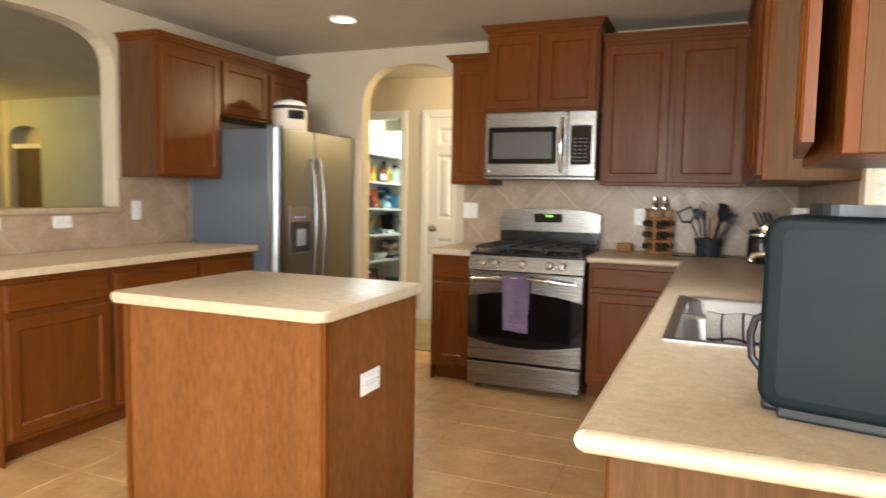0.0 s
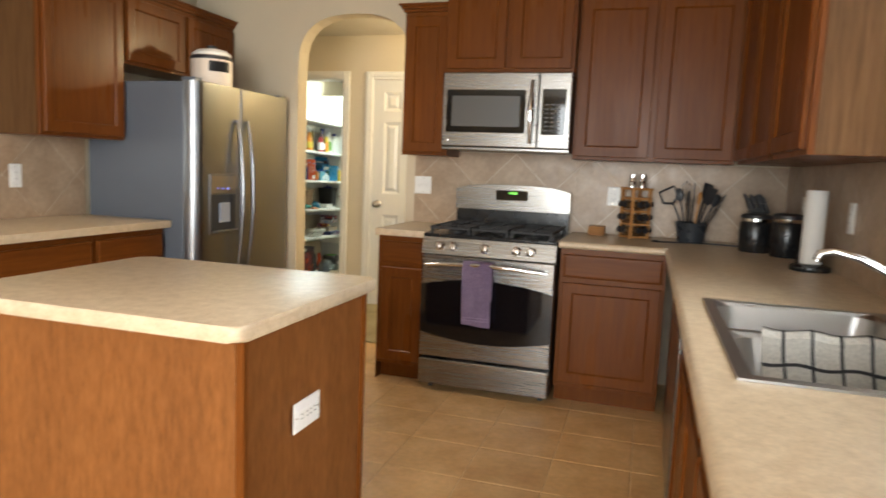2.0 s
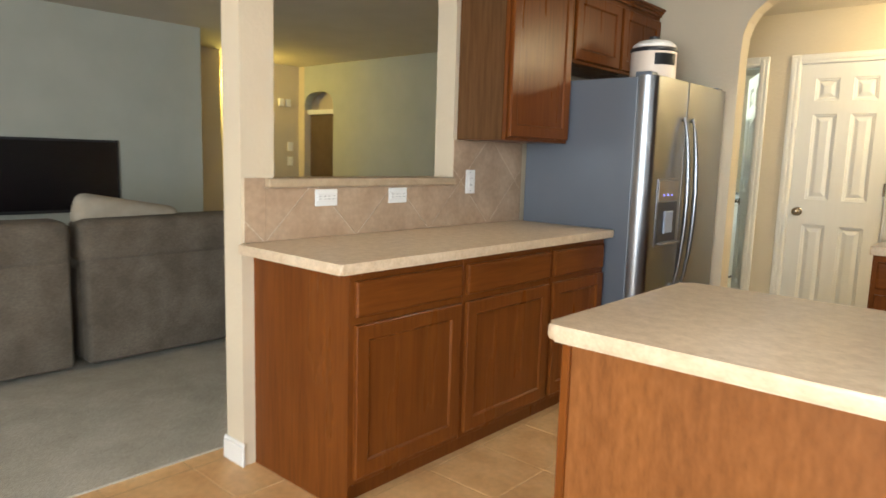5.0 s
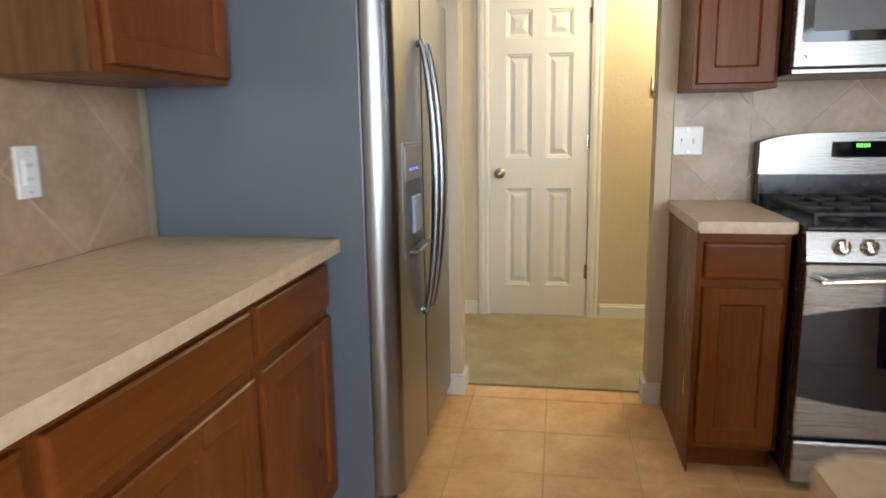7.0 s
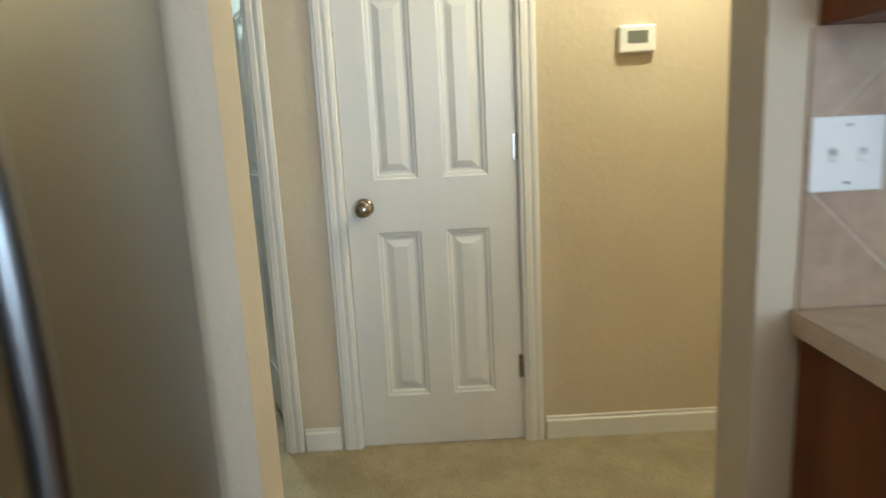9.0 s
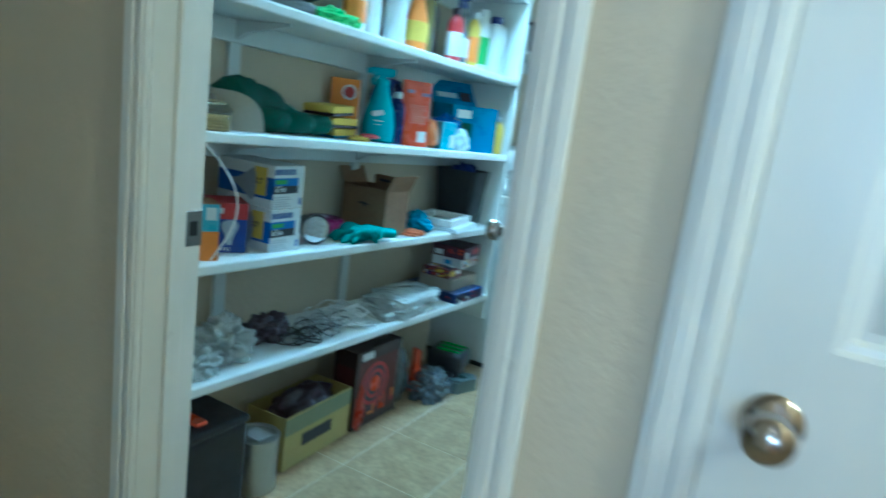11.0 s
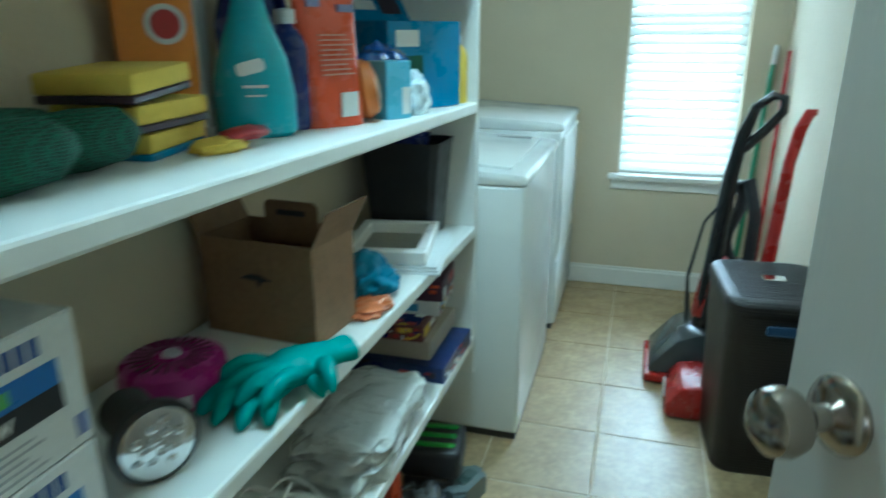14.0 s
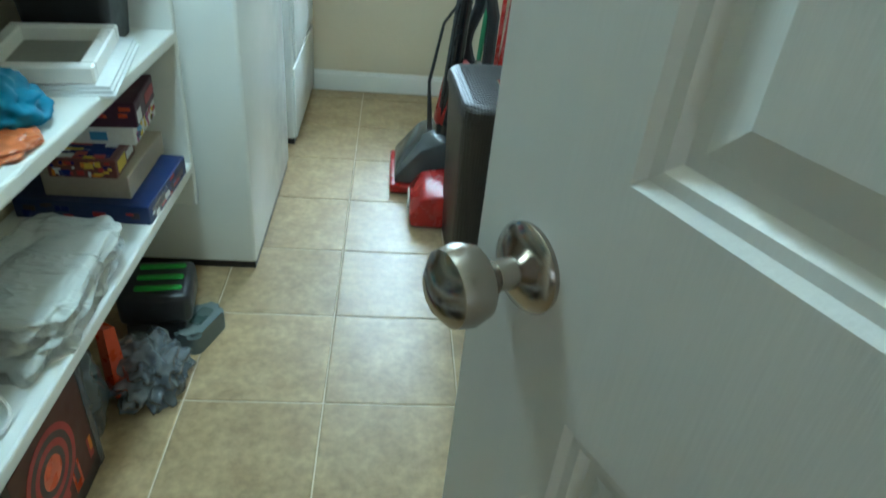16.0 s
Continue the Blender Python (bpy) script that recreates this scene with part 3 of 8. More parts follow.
def wall_cabinet(m, w, z0, z1, label, d=0.305, doors=1, crown=True, ends=(0, 0), open_deg=0, gap=0.0):
    top = thing("wall_cabinet", m, label, "cabinet", "wall cabinets")
    bm = bm_new()
    box(bm, 0, w, 0, d, z0, z1, 0.0015, 1)
    part("body", bm, CHERRY, top)
    for side in (0, 1):
        if ends[side]:
            bm = bm_new()
            x0, x1 = (-0.005, -0.0005) if side == 0 else (w + 0.0005, w + 0.005)
            box(bm, x0, x1, 0.02, d, z0 + 0.002, z1)
            part("end_panel", bm, PANEL, top, "paler veneered end panel")
    for k in range(doors):
        dw = (w - 0.03 - 0.03 * (doors - 1)) / doors
        x = 0.015 + k * (dw + 0.03)
        bm = bm_new()
        raised_panel(bm, 0, dw, z0 + 0.018, z1 - 0.03)
        turn = open_deg if k == 0 else 0
        part("door", bm, CHERRY, top, m=pose(x, -0.001, 0, 0, 0, -turn))
    if crown:
        bm = bm_new()
        for s, (a, b) in enumerate(((0.0, 0.018), (0.018, 0.034), (0.034, 0.046))):
            o = 0.012 + 0.012 * s
            box(bm, -(o if ends[0] or crown == 2 else 0), w + (o if ends[1] or crown == 2 else 0), -o - 0.004, d, z1 + a - 0.002, z1 + b, 0.002, 1)
        part("crown_moulding", bm, CHERRY_H, top)
    return top


NC = "cherry wood base cabinet with a drawer and door"
UC = "cherry wood wall cabinet with panel doors"
FRONT_N, FRONT_W, FRONT_E = -0.60, -1.455, 1.365
base_cabinet(pose(-0.30, FRONT_N, 0), 0.293, "narrow " + NC, end=-1)
base_cabinet(pose(0.768, FRONT_N, 0), 0.555, "cherry wood base cabinet beside the range")
for y0, y1 in ((-2.825, -2.232), (-2.230, -1.585), (-1.583, -1.075)):
    base_cabinet(pose(FRONT_W, y0, 0, 0, 0, 90), y1 - y0, "cherry wood base cabinet under the pass-through counter", end=-1 if y0 < -2.8 else None)
base_cabinet(pose(FRONT_E, -1.90, 0, 0, 0, -90), 0.92, "cherry-stained wooden sink base with two framed panel doors", doors=2, bowl=True)
base_cabinet(pose(FRONT_E, -2.822, 0, 0, 0, -90), 0.86, "cherry-stained wooden base cabinet at the counter's end", doors=2, bowl=True)
bm = bm_new()
box(bm, 1.36, E_X - 0.004, -3.695, -3.685, 0, 0.872)
solid("cabinet_end_panel", bm, PANEL, "pale veneered end panel of the counter run", "panel")

wall_cabinet(pose(-0.295, -0.305, 0), 0.293, 1.355, 2.215, "narrow " + UC, crown=2, ends=(0, 0))
wall_cabinet(pose(0.0, -0.405, 0), 0.757, 1.842, 2.375, "tall cherry wood wall cabinet over the microwave", d=0.40, doors=2, crown=2)
wall_cabinet(pose(0.760, -0.305, 0), 0.875, 1.362, 2.285, "cherry wood wall cabinet beside the microwave", doors=2)
wall_cabinet(pose(1.648, -0.325, 0, 0, 0, -90), 1.69, 1.362, 2.285, "cherry wood wall cabinet between corner and window", doors=3, d=0.32, ends=(0, 1))
wall_cabinet(pose(1.66, -3.255, 0, 0, 0, -90), 0.49, 1.355, 2.285, "cherry-stained wooden wall cabinet with its door ajar", d=0.32, ends=(0, 1), open_deg=4)
wall_cabinet(pose(-1.725, -1.625, 0, 0, 0, 90), 0.56, 1.362, 2.205, "cherry wood wall cabinet above the counter", ends=(1, 0))
wall_cabinet(pose(-1.725, -1.062, 0, 0, 0, 90), 1.055, 1.80, 2.205, "cherry wood wall cabinet above the refrigerator", doors=2)

# ---- worktops ----


def worktop(name, outline, label, z=0.877, t=0.038):
    top = thing(name, pose(0, 0, z), label, "countertop")
    bm = bm_new()
    prism(bm, outline, t)
    es = [e for e in bm.edges if all(abs(v.co.z - t) < 1e-6 for v in e.verts)] + [e for e in bm.edges if all(abs(v.co.z) < 1e-6 for v in e.verts)]
    bmesh.ops.bevel(bm, geom=es, offset=0.012, segments=3, affect="EDGES", profile=0.5)
    part("slab", bm, LAMINATE, top, "", True)
    return top


def soft(points, r=0.02, n=4):
    """Rounds the corners of a polygon."""
    out, k = [], len(points)
    for i, p in enumerate(points):
        p, a, b = Vector(p), Vector(points[i - 1]), Vector(points[(i + 1) % k])
        da, db = (a - p).normalized(), (b - p).normalized()
        s, e = p + da * r, p + db * r
        for j in range(n + 1):
            u = j / n
            q = (1 - u) ** 2 * s + 2 * u * (1 - u) * p + u * u * e
            out.append((q.x, q.y))
    return out


worktop("island_counter", soft([(-0.53, -3.05), (0.385, -3.05), (0.385, -2.275), (-0.53, -2.275)], 0.03), "beige speckled laminate top of the kitchen island")
worktop("west_counter", soft([(W_X + 0.001, -2.905), (-1.405, -2.905), (-1.405, -1.055), (W_X + 0.001, -1.055)], 0.012), "beige speckled laminate counter under the pass-through")
worktop("side_counter", soft([(-0.315, -0.645), (-0.003, -0.645), (-0.003, -0.001), (-0.315, -0.001)], 0.008), "small beige laminate counter beside the range")
SINK = (1.385, 1.905, -2.985, -2.135)


def sink_counter():
    """The corner worktop, with the sink's opening through it."""
    top = thing("sink_counter", pose(0, 0, 0.877), "beige speckled laminate corner counter with a steel sink", "countertop")
    t = 0.038
    x0, x1, y0, y1 = SINK[0] + 0.02, SINK[1] - 0.02, SINK[2] + 0.02, SINK[3] - 0.02
    for outline in ([(0.762, -0.645), (1.325, -0.645), (1.325, -0.001), (0.762, -0.001)], [(1.325, y1), (E_X - 0.001, y1), (E_X - 0.001, -0.001), (1.325, -0.001)],
                    [(1.325, -3.745), (E_X - 0.001, -3.745), (E_X - 0.001, y0), (1.325, y0)],
                    [(1.325, y0), (x0, y0), (x0, y1), (1.325, y1)], [(x1, y0), (E_X - 0.001, y0), (E_X - 0.001, y1), (x1, y1)]):
        bm = bm_new()
        prism(bm, outline, t)
        part("slab", bm, LAMINATE, top)
    # rounded nosing along the open edges
    bm = bm_new()
    for a, b in (((0.762, -0.645), (1.306, -0.645)), ((1.325, -0.664), (1.325, -3.745)), ((1.325, -3.745), (E_X - 0.001, -3.745))):
        tube(bm, [(a[0], a[1], t / 2), (b[0], b[1], t / 2)], t / 2 - 0.0005, 16)
    part("nosing", bm, LAMINATE, top, "", True)
    return top


sink_counter()

# ---- island ----
isl = thing("kitchen_island", pose(0, 0, 0), "cherry-veneered kitchen island with plain panelled sides", "island")
bm = bm_new()
box(bm, -0.50, 0.352, -2.99, -2.32, 0.0, 0.876, 0.002, 1)
part("body", bm, VENEER, isl)
for x, y in ((-0.50, -2.99), (0.352, -2.99), (0.352, -2.32)):
    bm = bm_new()
    box(bm, x - 0.011, x + 0.011, y - 0.011, y + 0.011, 0, 0.874, 0.003, 1)
    part("corner_strip", bm, CHERRY, isl, "reddish corner strip")
bm = bm_new()
box(bm, -0.51, 0.362, -3.0, -2.99, 0, 0.02, 0.003, 1)
box(bm, 0.352, 0.362, -2.99, -2.31, 0, 0.02, 0.003, 1)
part("base_strip", bm, CHERRY_H, isl)


def wpart(name, bm, mat, parent, label="", smooth=False):
    """A part whose mesh is given in the world's own coordinates."""
    m = parent.matrix_basis if parent.parent is None else parent.parent.matrix_basis @ parent.matrix_basis
    bmesh.ops.transform(bm, matrix=m.inverted(), verts=bm.verts)
    return part(name, bm, mat, parent, label, smooth)


def lettering(parent, text, size, m, mat, name="lettering", depth=0.0004):
    """Words in the built-in font as a thin mesh; m: where their lower left corner stands, in the parent's own space."""
    data = bpy.data.curves.new(name, "FONT")
    data.body, data.size, data.extrude, data.resolution_u = text, size, depth, 2
    ob = bpy.data.objects.new(name, data)
    me = bpy.data.meshes.new_from_object(ob)
    bpy.data.objects.remove(ob)
    me.materials.append(mat)
    out = new(name, me)
    out.parent, out.matrix_basis = parent, m
    return out


INK_WHITE, INK_BLACK = plain("white_ink", (0.8, 0.8, 0.78), 0.5), plain("black_ink", (0.02, 0.02, 0.025), 0.5)

# ---- range ----


def gas_range():
    top = thing("gas_range", pose(0.378, -0.35, 0), "stainless steel gas range with black oven window", "stove")
    x0, x1 = 0.002, 0.756
    bm = bm_new()
    box(bm, x0, x1, -0.66, -0.03, 0.045, 0.895, 0.003, 1)
    wpart("body", bm, BLACK, top)
    for x in (0.05, 0.70):
        for y in (-0.6, -0.1):
            bm = bm_new()
            cyl(bm, 0.016, 0.05, pose(x, y, 0))
            wpart("foot", bm, DARKPLASTIC, top)
    # storage drawer
    bm = bm_new()
    box(bm, x0 + 0.004, x1 - 0.004, -0.712, -0.66, 0.045, 0.195, 0.006, 2)
    wpart("storage_drawer", bm, STEEL, top)
    # oven door: steel with a bowed black window
    bm = bm_new()
    box(bm, x0 + 0.002, x1 - 0.002, -0.706, -0.66, 0.208, 0.792, 0.006, 2)
    door = wpart("oven_door", bm, STEEL, top)
    n, lo, hi = 24, [], []
    for k in range(n + 1):
        u = k / n
        s = 4 * u * (1 - u)
        lo.append((x0 + 0.003 + u * (x1 - x0 - 0.006), 0.352 - 0.045 * s))
        hi.append((x0 + 0.003 + u * (x1 - x0 - 0.006), 0.622 + 0.045 * s))
    bm = bm_new()
    prism(bm, lo + hi[::-1], 0.0045, pose(0, -0.7055, 0, 90))
    bmesh.ops.transform(bm, matrix=pose(-0.378, 0.35, 0), verts=bm.verts)
    part("oven_window", bm, BLACKGLASS, door, "bowed black glass window")
    bm = bm_new()
    pts = [(x0 + 0.035 + (x1 - x0 - 0.07) * k / 16, -0.752 - 0.012 * math.sin(math.pi * k / 16), 0.742 + 0.018 * math.sin(math.pi * k / 16)) for k in range(17)]
    tube(bm, pts, [0.008 + 0.007 * math.sin(math.pi * min(1, max(0.0, k / 16))) for k in range(17)], 12)
    for x in (x0 + 0.05, x1 - 0.05):
        tube(bm, [(x, -0.70, 0.742), (x, -0.755, 0.744)], 0.009, 10)
    bmesh.ops.transform(bm, matrix=pose(-0.378, 0.35, 0), verts=bm.verts)
    part("handle", bm, CHROME, door, "bowed chrome bar handle", True)
    # sloping control panel and knobs
    bm = bm_new()
    prism(bm, [(-0.66, 0.80), (-0.712, 0.80), (-0.690, 0.892), (-0.66, 0.895)], x1 - x0 - 0.002, Matrix.Translation((x0 + 0.001, 0, 0)) @ Matrix(((0, 0, 1, 0), (1, 0, 0, 0), (0, 1, 0, 0), (0, 0, 0, 1))))
    panel = wpart("control_panel", bm, STEEL, top)
    for x in (0.105, 0.185, 0.365, 0.54, 0.62):
        bm = bm_new()
        lathe(bm, [(0.028, 0), (0.028, 0.004), (0.023, 0.008), (0.020, 0.026), (0.016, 0.030), (0.002, 0.031)], pose(x, -0.701, 0.846, 77), 20)
        box(bm, x - 0.0035, x + 0.0035, -0.738, -0.729, 0.84, 0.875, 0.001, 1)
        bmesh.ops.transform(bm, matrix=pose(-0.378, 0.35, 0), verts=bm.verts)
        part("knob", bm, CHROME, panel, "chrome control knob", True)
    # cooktop, burners and grates
    bm = bm_new()
    box(bm, x0, x1, -0.69, -0.075, 0.893, 0.912, 0.006, 2)
    cook = wpart("cooktop", bm, BLACK, top)
    for x, y in ((0.15, -0.52), (0.15, -0.23), (0.378, -0.375), (0.605, -0.52), (0.605, -0.23)):
        bm = bm_new()
        lathe(bm, [(0.052, 0.911), (0.050, 0.920), (0.030, 0.922), (0.030, 0.929), (0.028, 0.932), (0.002, 0.933)], pose(x, y, 0), 20)
        bmesh.ops.transform(bm, matrix=pose(-0.378, 0.35, 0), verts=bm.verts)
        part("burner", bm, IRON, cook, "", True)
    for gx0, gx1 in ((0.03, 0.265), (0.275, 0.482), (0.492, 0.727)):
        bm = bm_new()
        for y in (-0.655, -0.375, -0.105):
            box(bm, gx0, gx1, y - 0.007, y + 0.007, 0.937, 0.952, 0.003, 1)
        for x in (gx0 + 0.007, (gx0 + gx1) / 2, gx1 - 0.007):
            box(bm, x - 0.006, x + 0.006, -0.655, -0.105, 0.939, 0.954, 0.003, 1)
        for y in (-0.52, -0.23):
            box(bm, gx0, gx1, y - 0.006, y + 0.006, 0.94, 0.955, 0.003, 1)
        for x in (gx0 + 0.01, gx1 - 0.01):
            for y in (-0.65, -0.11):
                box(bm, x - 0.006, x + 0.006, y - 0.006, y + 0.006, 0.910, 0.94)
        bmesh.ops.transform(bm, matrix=pose(-0.378, 0.35, 0), verts=bm.verts)
        part("grate", bm, IRON, cook, "black cast-iron grate")
    # backguard with a bowed top
    n, edge = 20, []
    for k in range(n + 1):
        u = k / n
        edge.append((x1 - 0.012 - u * (x1 - x0 - 0.024), 1.155 + 0.035 * (1 - (2 * u - 1) ** 4)))
    bm = bm_new()
    prism(bm, [(x0 + 0.010, 1.03), (x1 - 0.010, 1.03)] + edge, 0.075, pose(0, -0.02, 0, 90))
    guard = wpart("backguard", bm, STEEL, top)
    bm = bm_new()
    box(bm, x0 + 0.015, x1 - 0.015, -0.082, -0.02, 0.905, 1.031, 0.002, 1)
    wpart("vent_strip", bm, BLACK, top)
    bm = bm_new()
    prism(bm, rounded(0.205, 0.062, 0.008), 0.003, pose(0.378, -0.0945, 1.125, 90))
    bmesh.ops.transform(bm, matrix=pose(-0.378, 0.35, 0), verts=bm.verts)
    part("display", bm, BLACKGLASS, guard, "black clock display")
    bm = bm_new()
    for k in range(4):
        box(bm, 0.362 + 0.013 * k, 0.371 + 0.013 * k, -0.0988, -0.0976, 1.133, 1.148)
    bmesh.ops.transform(bm, matrix=pose(-0.378, 0.35, 0), verts=bm.verts)
    part("clock_digits", bm, GLOW, guard, "lit green clock digits")


gas_range()

TOWEL = surface("purple_towel", (0.33, 0.235, 0.37), (0.41, 0.30, 0.45), 9, 0.95, grain=160, grain_amp=0.3, bumps=0.6, bump_scale=260, rvar=0)


def hanging_towel():
    """A folded towel over the oven handle."""
    bm = bm_new()
    n, rows = 14, []
    prof = [(-0.738, 0.56), (-0.739, 0.70), (-0.742, 0.762), (-0.756, 0.782), (-0.776, 0.772), (-0.783, 0.735), (-0.785, 0.64), (-0.786, 0.54), (-0.786, 0.47), (-0.784, 0.432)]
    for j, (y, z) in enumerate(prof):
        row = []
        for k in range(n + 1):
            u = k / n
            x = 0.262 + 0.162 * u + 0.012 * (1 - u * 0.4) * max(0, j - 4) / 6
            row.append(bm.verts.new((x, y - 0.006 * math.sin(u * 9 + j * 0.25) * min(1, j / 5), z - 0.012 * u * (j > 7))))
        rows.append(row)
    for a, b in zip(rows, rows[1:]):
        for k in range(n):
            bm.faces.new((a[k], a[k + 1], b[k + 1], b[k]))
    bmesh.ops.solidify(bm, geom=list(bm.faces), thickness=0.012)
    ob = solid("hand_towel", bm, TOWEL, "folded purple terry towel hung over the oven handle", "towel", smooth=True)
    bm = bm_new()
    for z in (0.452, 0.468):
        box(bm, 0.276, 0.432, -0.7945, -0.788, z, z + 0.006, 0.002, 1)
    part("hem_band", bm, TOWEL, ob)


hanging_towel()

# ---- microwave ----


def microwave():
    top = thing("microwave_oven", pose(0.376, -0.2, 1.392), "stainless over-the-range microwave oven with black window", "microwave")
    x0, x1, z0, z1, yf = 0.003, 0.753, 1.392, 1.838, -0.435
    bm = bm_new()
    box(bm, x0, x1, -0.40, -0.003, z0, z1, 0.004, 1)
    wpart("case", bm, BLACK, top)
    bm = bm_new()
    box(bm, x0, x0 + 0.565, yf, -0.40, z0 + 0.02, z1, 0.006, 2)
    door = wpart("door", bm, STEEL, top)
    bm = bm_new()
    prism(bm, rounded(0.47, 0.245, 0.012), 0.003, pose(x0 + 0.26, yf + 0.001, z0 + 0.225, 90))
    bmesh.ops.transform(bm, matrix=top.matrix_basis.inverted(), verts=bm.verts)
    part("window", bm, BLACKGLASS, door, "black glass window")
    bm = bm_new()
    prism(bm, rounded(0.405, 0.175, 0.01), 0.0012, pose(x0 + 0.26, yf - 0.0015, z0 + 0.225, 90))
    bmesh.ops.transform(bm, matrix=top.matrix_basis.inverted(), verts=bm.verts)
    part("window_mesh", bm, plain("window_mesh", (0.075, 0.07, 0.065), 0.35), door)
    bm = bm_new()
    tube(bm, [(x0 + 0.53, yf - 0.012 - 0.026 * math.sin(math.pi * k / 14), z0 + 0.045 + 0.355 * k / 14) for k in range(15)], [0.011 + 0.005 * math.sin(math.pi * k / 14) for k in range(15)], 12)
    bmesh.ops.transform(bm, matrix=top.matrix_basis.inverted(), verts=bm.verts)
    part("handle", bm, CHROME, door, "bowed chrome handle", True)
    bm = bm_new()
    box(bm, x0 + 0.568, x1, yf + 0.002, -0.40, z0 + 0.02, z1, 0.006, 2)
    panel = wpart("control_panel", bm, STEEL, top)
    bm = bm_new()
    prism(bm, rounded(0.135, 0.255, 0.01), 0.003, pose(x0 + 0.655, yf + 0.003, z0 + 0.225, 90))
    bmesh.ops.transform(bm, matrix=top.matrix_basis.inverted(), verts=bm.verts)
    pad = part("keypad", bm, BLACKGLASS, panel, "black touch keypad")
    bm = bm_new()
    for r in range(7):
        for c in range(3):
            box(bm, x0 + 0.606 + 0.034 * c, x0 + 0.626 + 0.034 * c, yf - 0.0012, yf + 0.0006, z0 + 0.118 + 0.024 * r, z0 + 0.126 + 0.024 * r)
    bmesh.ops.transform(bm, matrix=top.matrix_basis.inverted(), verts=bm.verts)
    part("key_marks", bm, plain("grey_ink", (0.10, 0.10, 0.10), 0.5), panel)
    bm = bm_new()
    box(bm, x0, x1, yf + 0.004, -0.40, z0, z0 + 0.018, 0.003, 1)
    wpart("bottom_grille", bm, STEEL, top)
    bm = bm_new()
    lathe(bm, [(0.010, 0), (0.010, 0.002), (0.002, 0.003)], pose(x0 + 0.035, yf + 0.0005, z0 + 0.055, 90), 16)
    wpart("badge", bm, CHROME, top, "small round badge")


microwave()

# ---- refrigerator ----


def refrigerator():
    xf, y0, y1, zt = -1.24, -1.055, -0.025, 1.715
    top = thing("refrigerator", pose(-1.66, -0.54, 0), "stainless side-by-side refrigerator with grey side and water dispenser", "refrigerator")
    bm = bm_new()
    box(bm, -2.0, xf - 0.09, y0 + 0.004, y1 - 0.004, 0.045, zt - 0.012, 0.006, 2)
    wpart("cabinet", bm, FRIDGE_SIDE, top, "matte grey steel side")
    split = -0.625
    freezer = None
    for nm, a, b in (("freezer_door", y0, split - 0.003), ("fridge_door", split + 0.003, y1)):
        bm = bm_new()
        # contoured front: a broad roll at the outer edge, a tight one at the split
        out, near = [], nm == "freezer_door"
        ra, rb = ((0.078, 0.062), (0.012, 0.012)) if near else ((0.012, 0.012), (0.078, 0.062))
        for k in range(11):
            u = k / 10 * math.pi / 2
            out.append((xf - ra[0] + ra[0] * math.sin(u), a + ra[1] - ra[1] * math.cos(u)))
        for k in range(11):
            u = k / 10 * math.pi / 2
            out.append((xf - rb[0] + rb[0] * math.cos(u), b - rb[1] + rb[1] * math.sin(u)))
        out += [(xf - 0.085, b), (xf - 0.085, a)]
        prism(bm, out, zt - 0.09, pose(0, 0, 0.085))
        d = wpart(nm, bm, STEEL_V, top, "", True)
        freezer = d if nm == "freezer_door" else freezer
        # bowed bar handle beside the split
        yh = split - 0.055 if nm == "freezer_door" else split + 0.055
        bm = bm_new()
        pts = [(xf + 0.012 + 0.045 * math.sin(math.pi * k / 16) ** 0.7, yh, 0.585 + 0.935 * k / 16) for k in range(17)]
        tube(bm, pts, [0.010 + 0.006 * math.sin(math.pi * k / 16) for k in range(17)], 12)
        for z in (0.60, 1.505):
            tube(bm, [(xf - 0.005, yh, z), (xf + 0.02, yh, z)], 0.010, 10)
        bmesh.ops.transform(bm, matrix=top.matrix_basis.inverted(), verts=bm.verts)
        part("handle", bm, STEEL_V, d, "bowed steel bar handle", True)
    # dispenser
    dy0, dy1 = -0.93, -0.69
    inv = top.matrix_basis.inverted()

    def fitted(name, mat, label="", smooth=False):
        bmesh.ops.transform(bm, matrix=inv, verts=bm.verts)
        return part(name, bm, mat, freezer, label, smooth)
    bm = bm_new()
    box(bm, xf - 0.002, xf + 0.006, dy0 - 0.012, dy1 + 0.012, 0.83, 1.19, 0.003, 1)
    fitted("dispenser_frame", STEEL_V)
    bm = bm_new()
    box(bm, xf + 0.0055, xf + 0.009, dy0, dy1, 1.075, 1.178, 0.001, 1)
    fitted("control_panel", brushed("dim_steel", (0.36, 0.33, 0.30), 0.35), "brushed control strip")
    led = plain("blue_led", (0.15, 0.2, 1.0), 0.4, emit=3.0)
    for k in range(3):
        bm = bm_new()
        cyl(bm, 0.0045, 0.002, pose(xf + 0.0085, dy0 + 0.06 + 0.05 * k, 1.105, 0, 90), 10)
        fitted("indicator_light", led, "small blue light")
    # no hollow is cut: a flat panel carries the recess's shade as colour
    bm = bm_new()
    box(bm, xf + 0.0055, xf + 0.0075, dy0, dy1, 0.848, 1.068)
    fitted("dispenser_recess", plain("recess_shade", (0.03, 0.032, 0.038), 0.3), "flat panel in the dark shade of a dispenser recess")
    bm = bm_new()
    box(bm, xf + 0.007, xf + 0.045, dy0 + 0.01, dy1 - 0.01, 0.842, 0.856, 0.004, 1)
    fitted("drip_tray", STEEL_V)
    bm = bm_new()
    box(bm, xf + 0.0075, xf + 0.02, dy0 + 0.07, dy1 - 0.07, 0.90, 1.02, 0.004, 1)
    fitted("paddle", plain("paddle_grey", (0.3, 0.34, 0.42), 0.2))
    bm = bm_new()
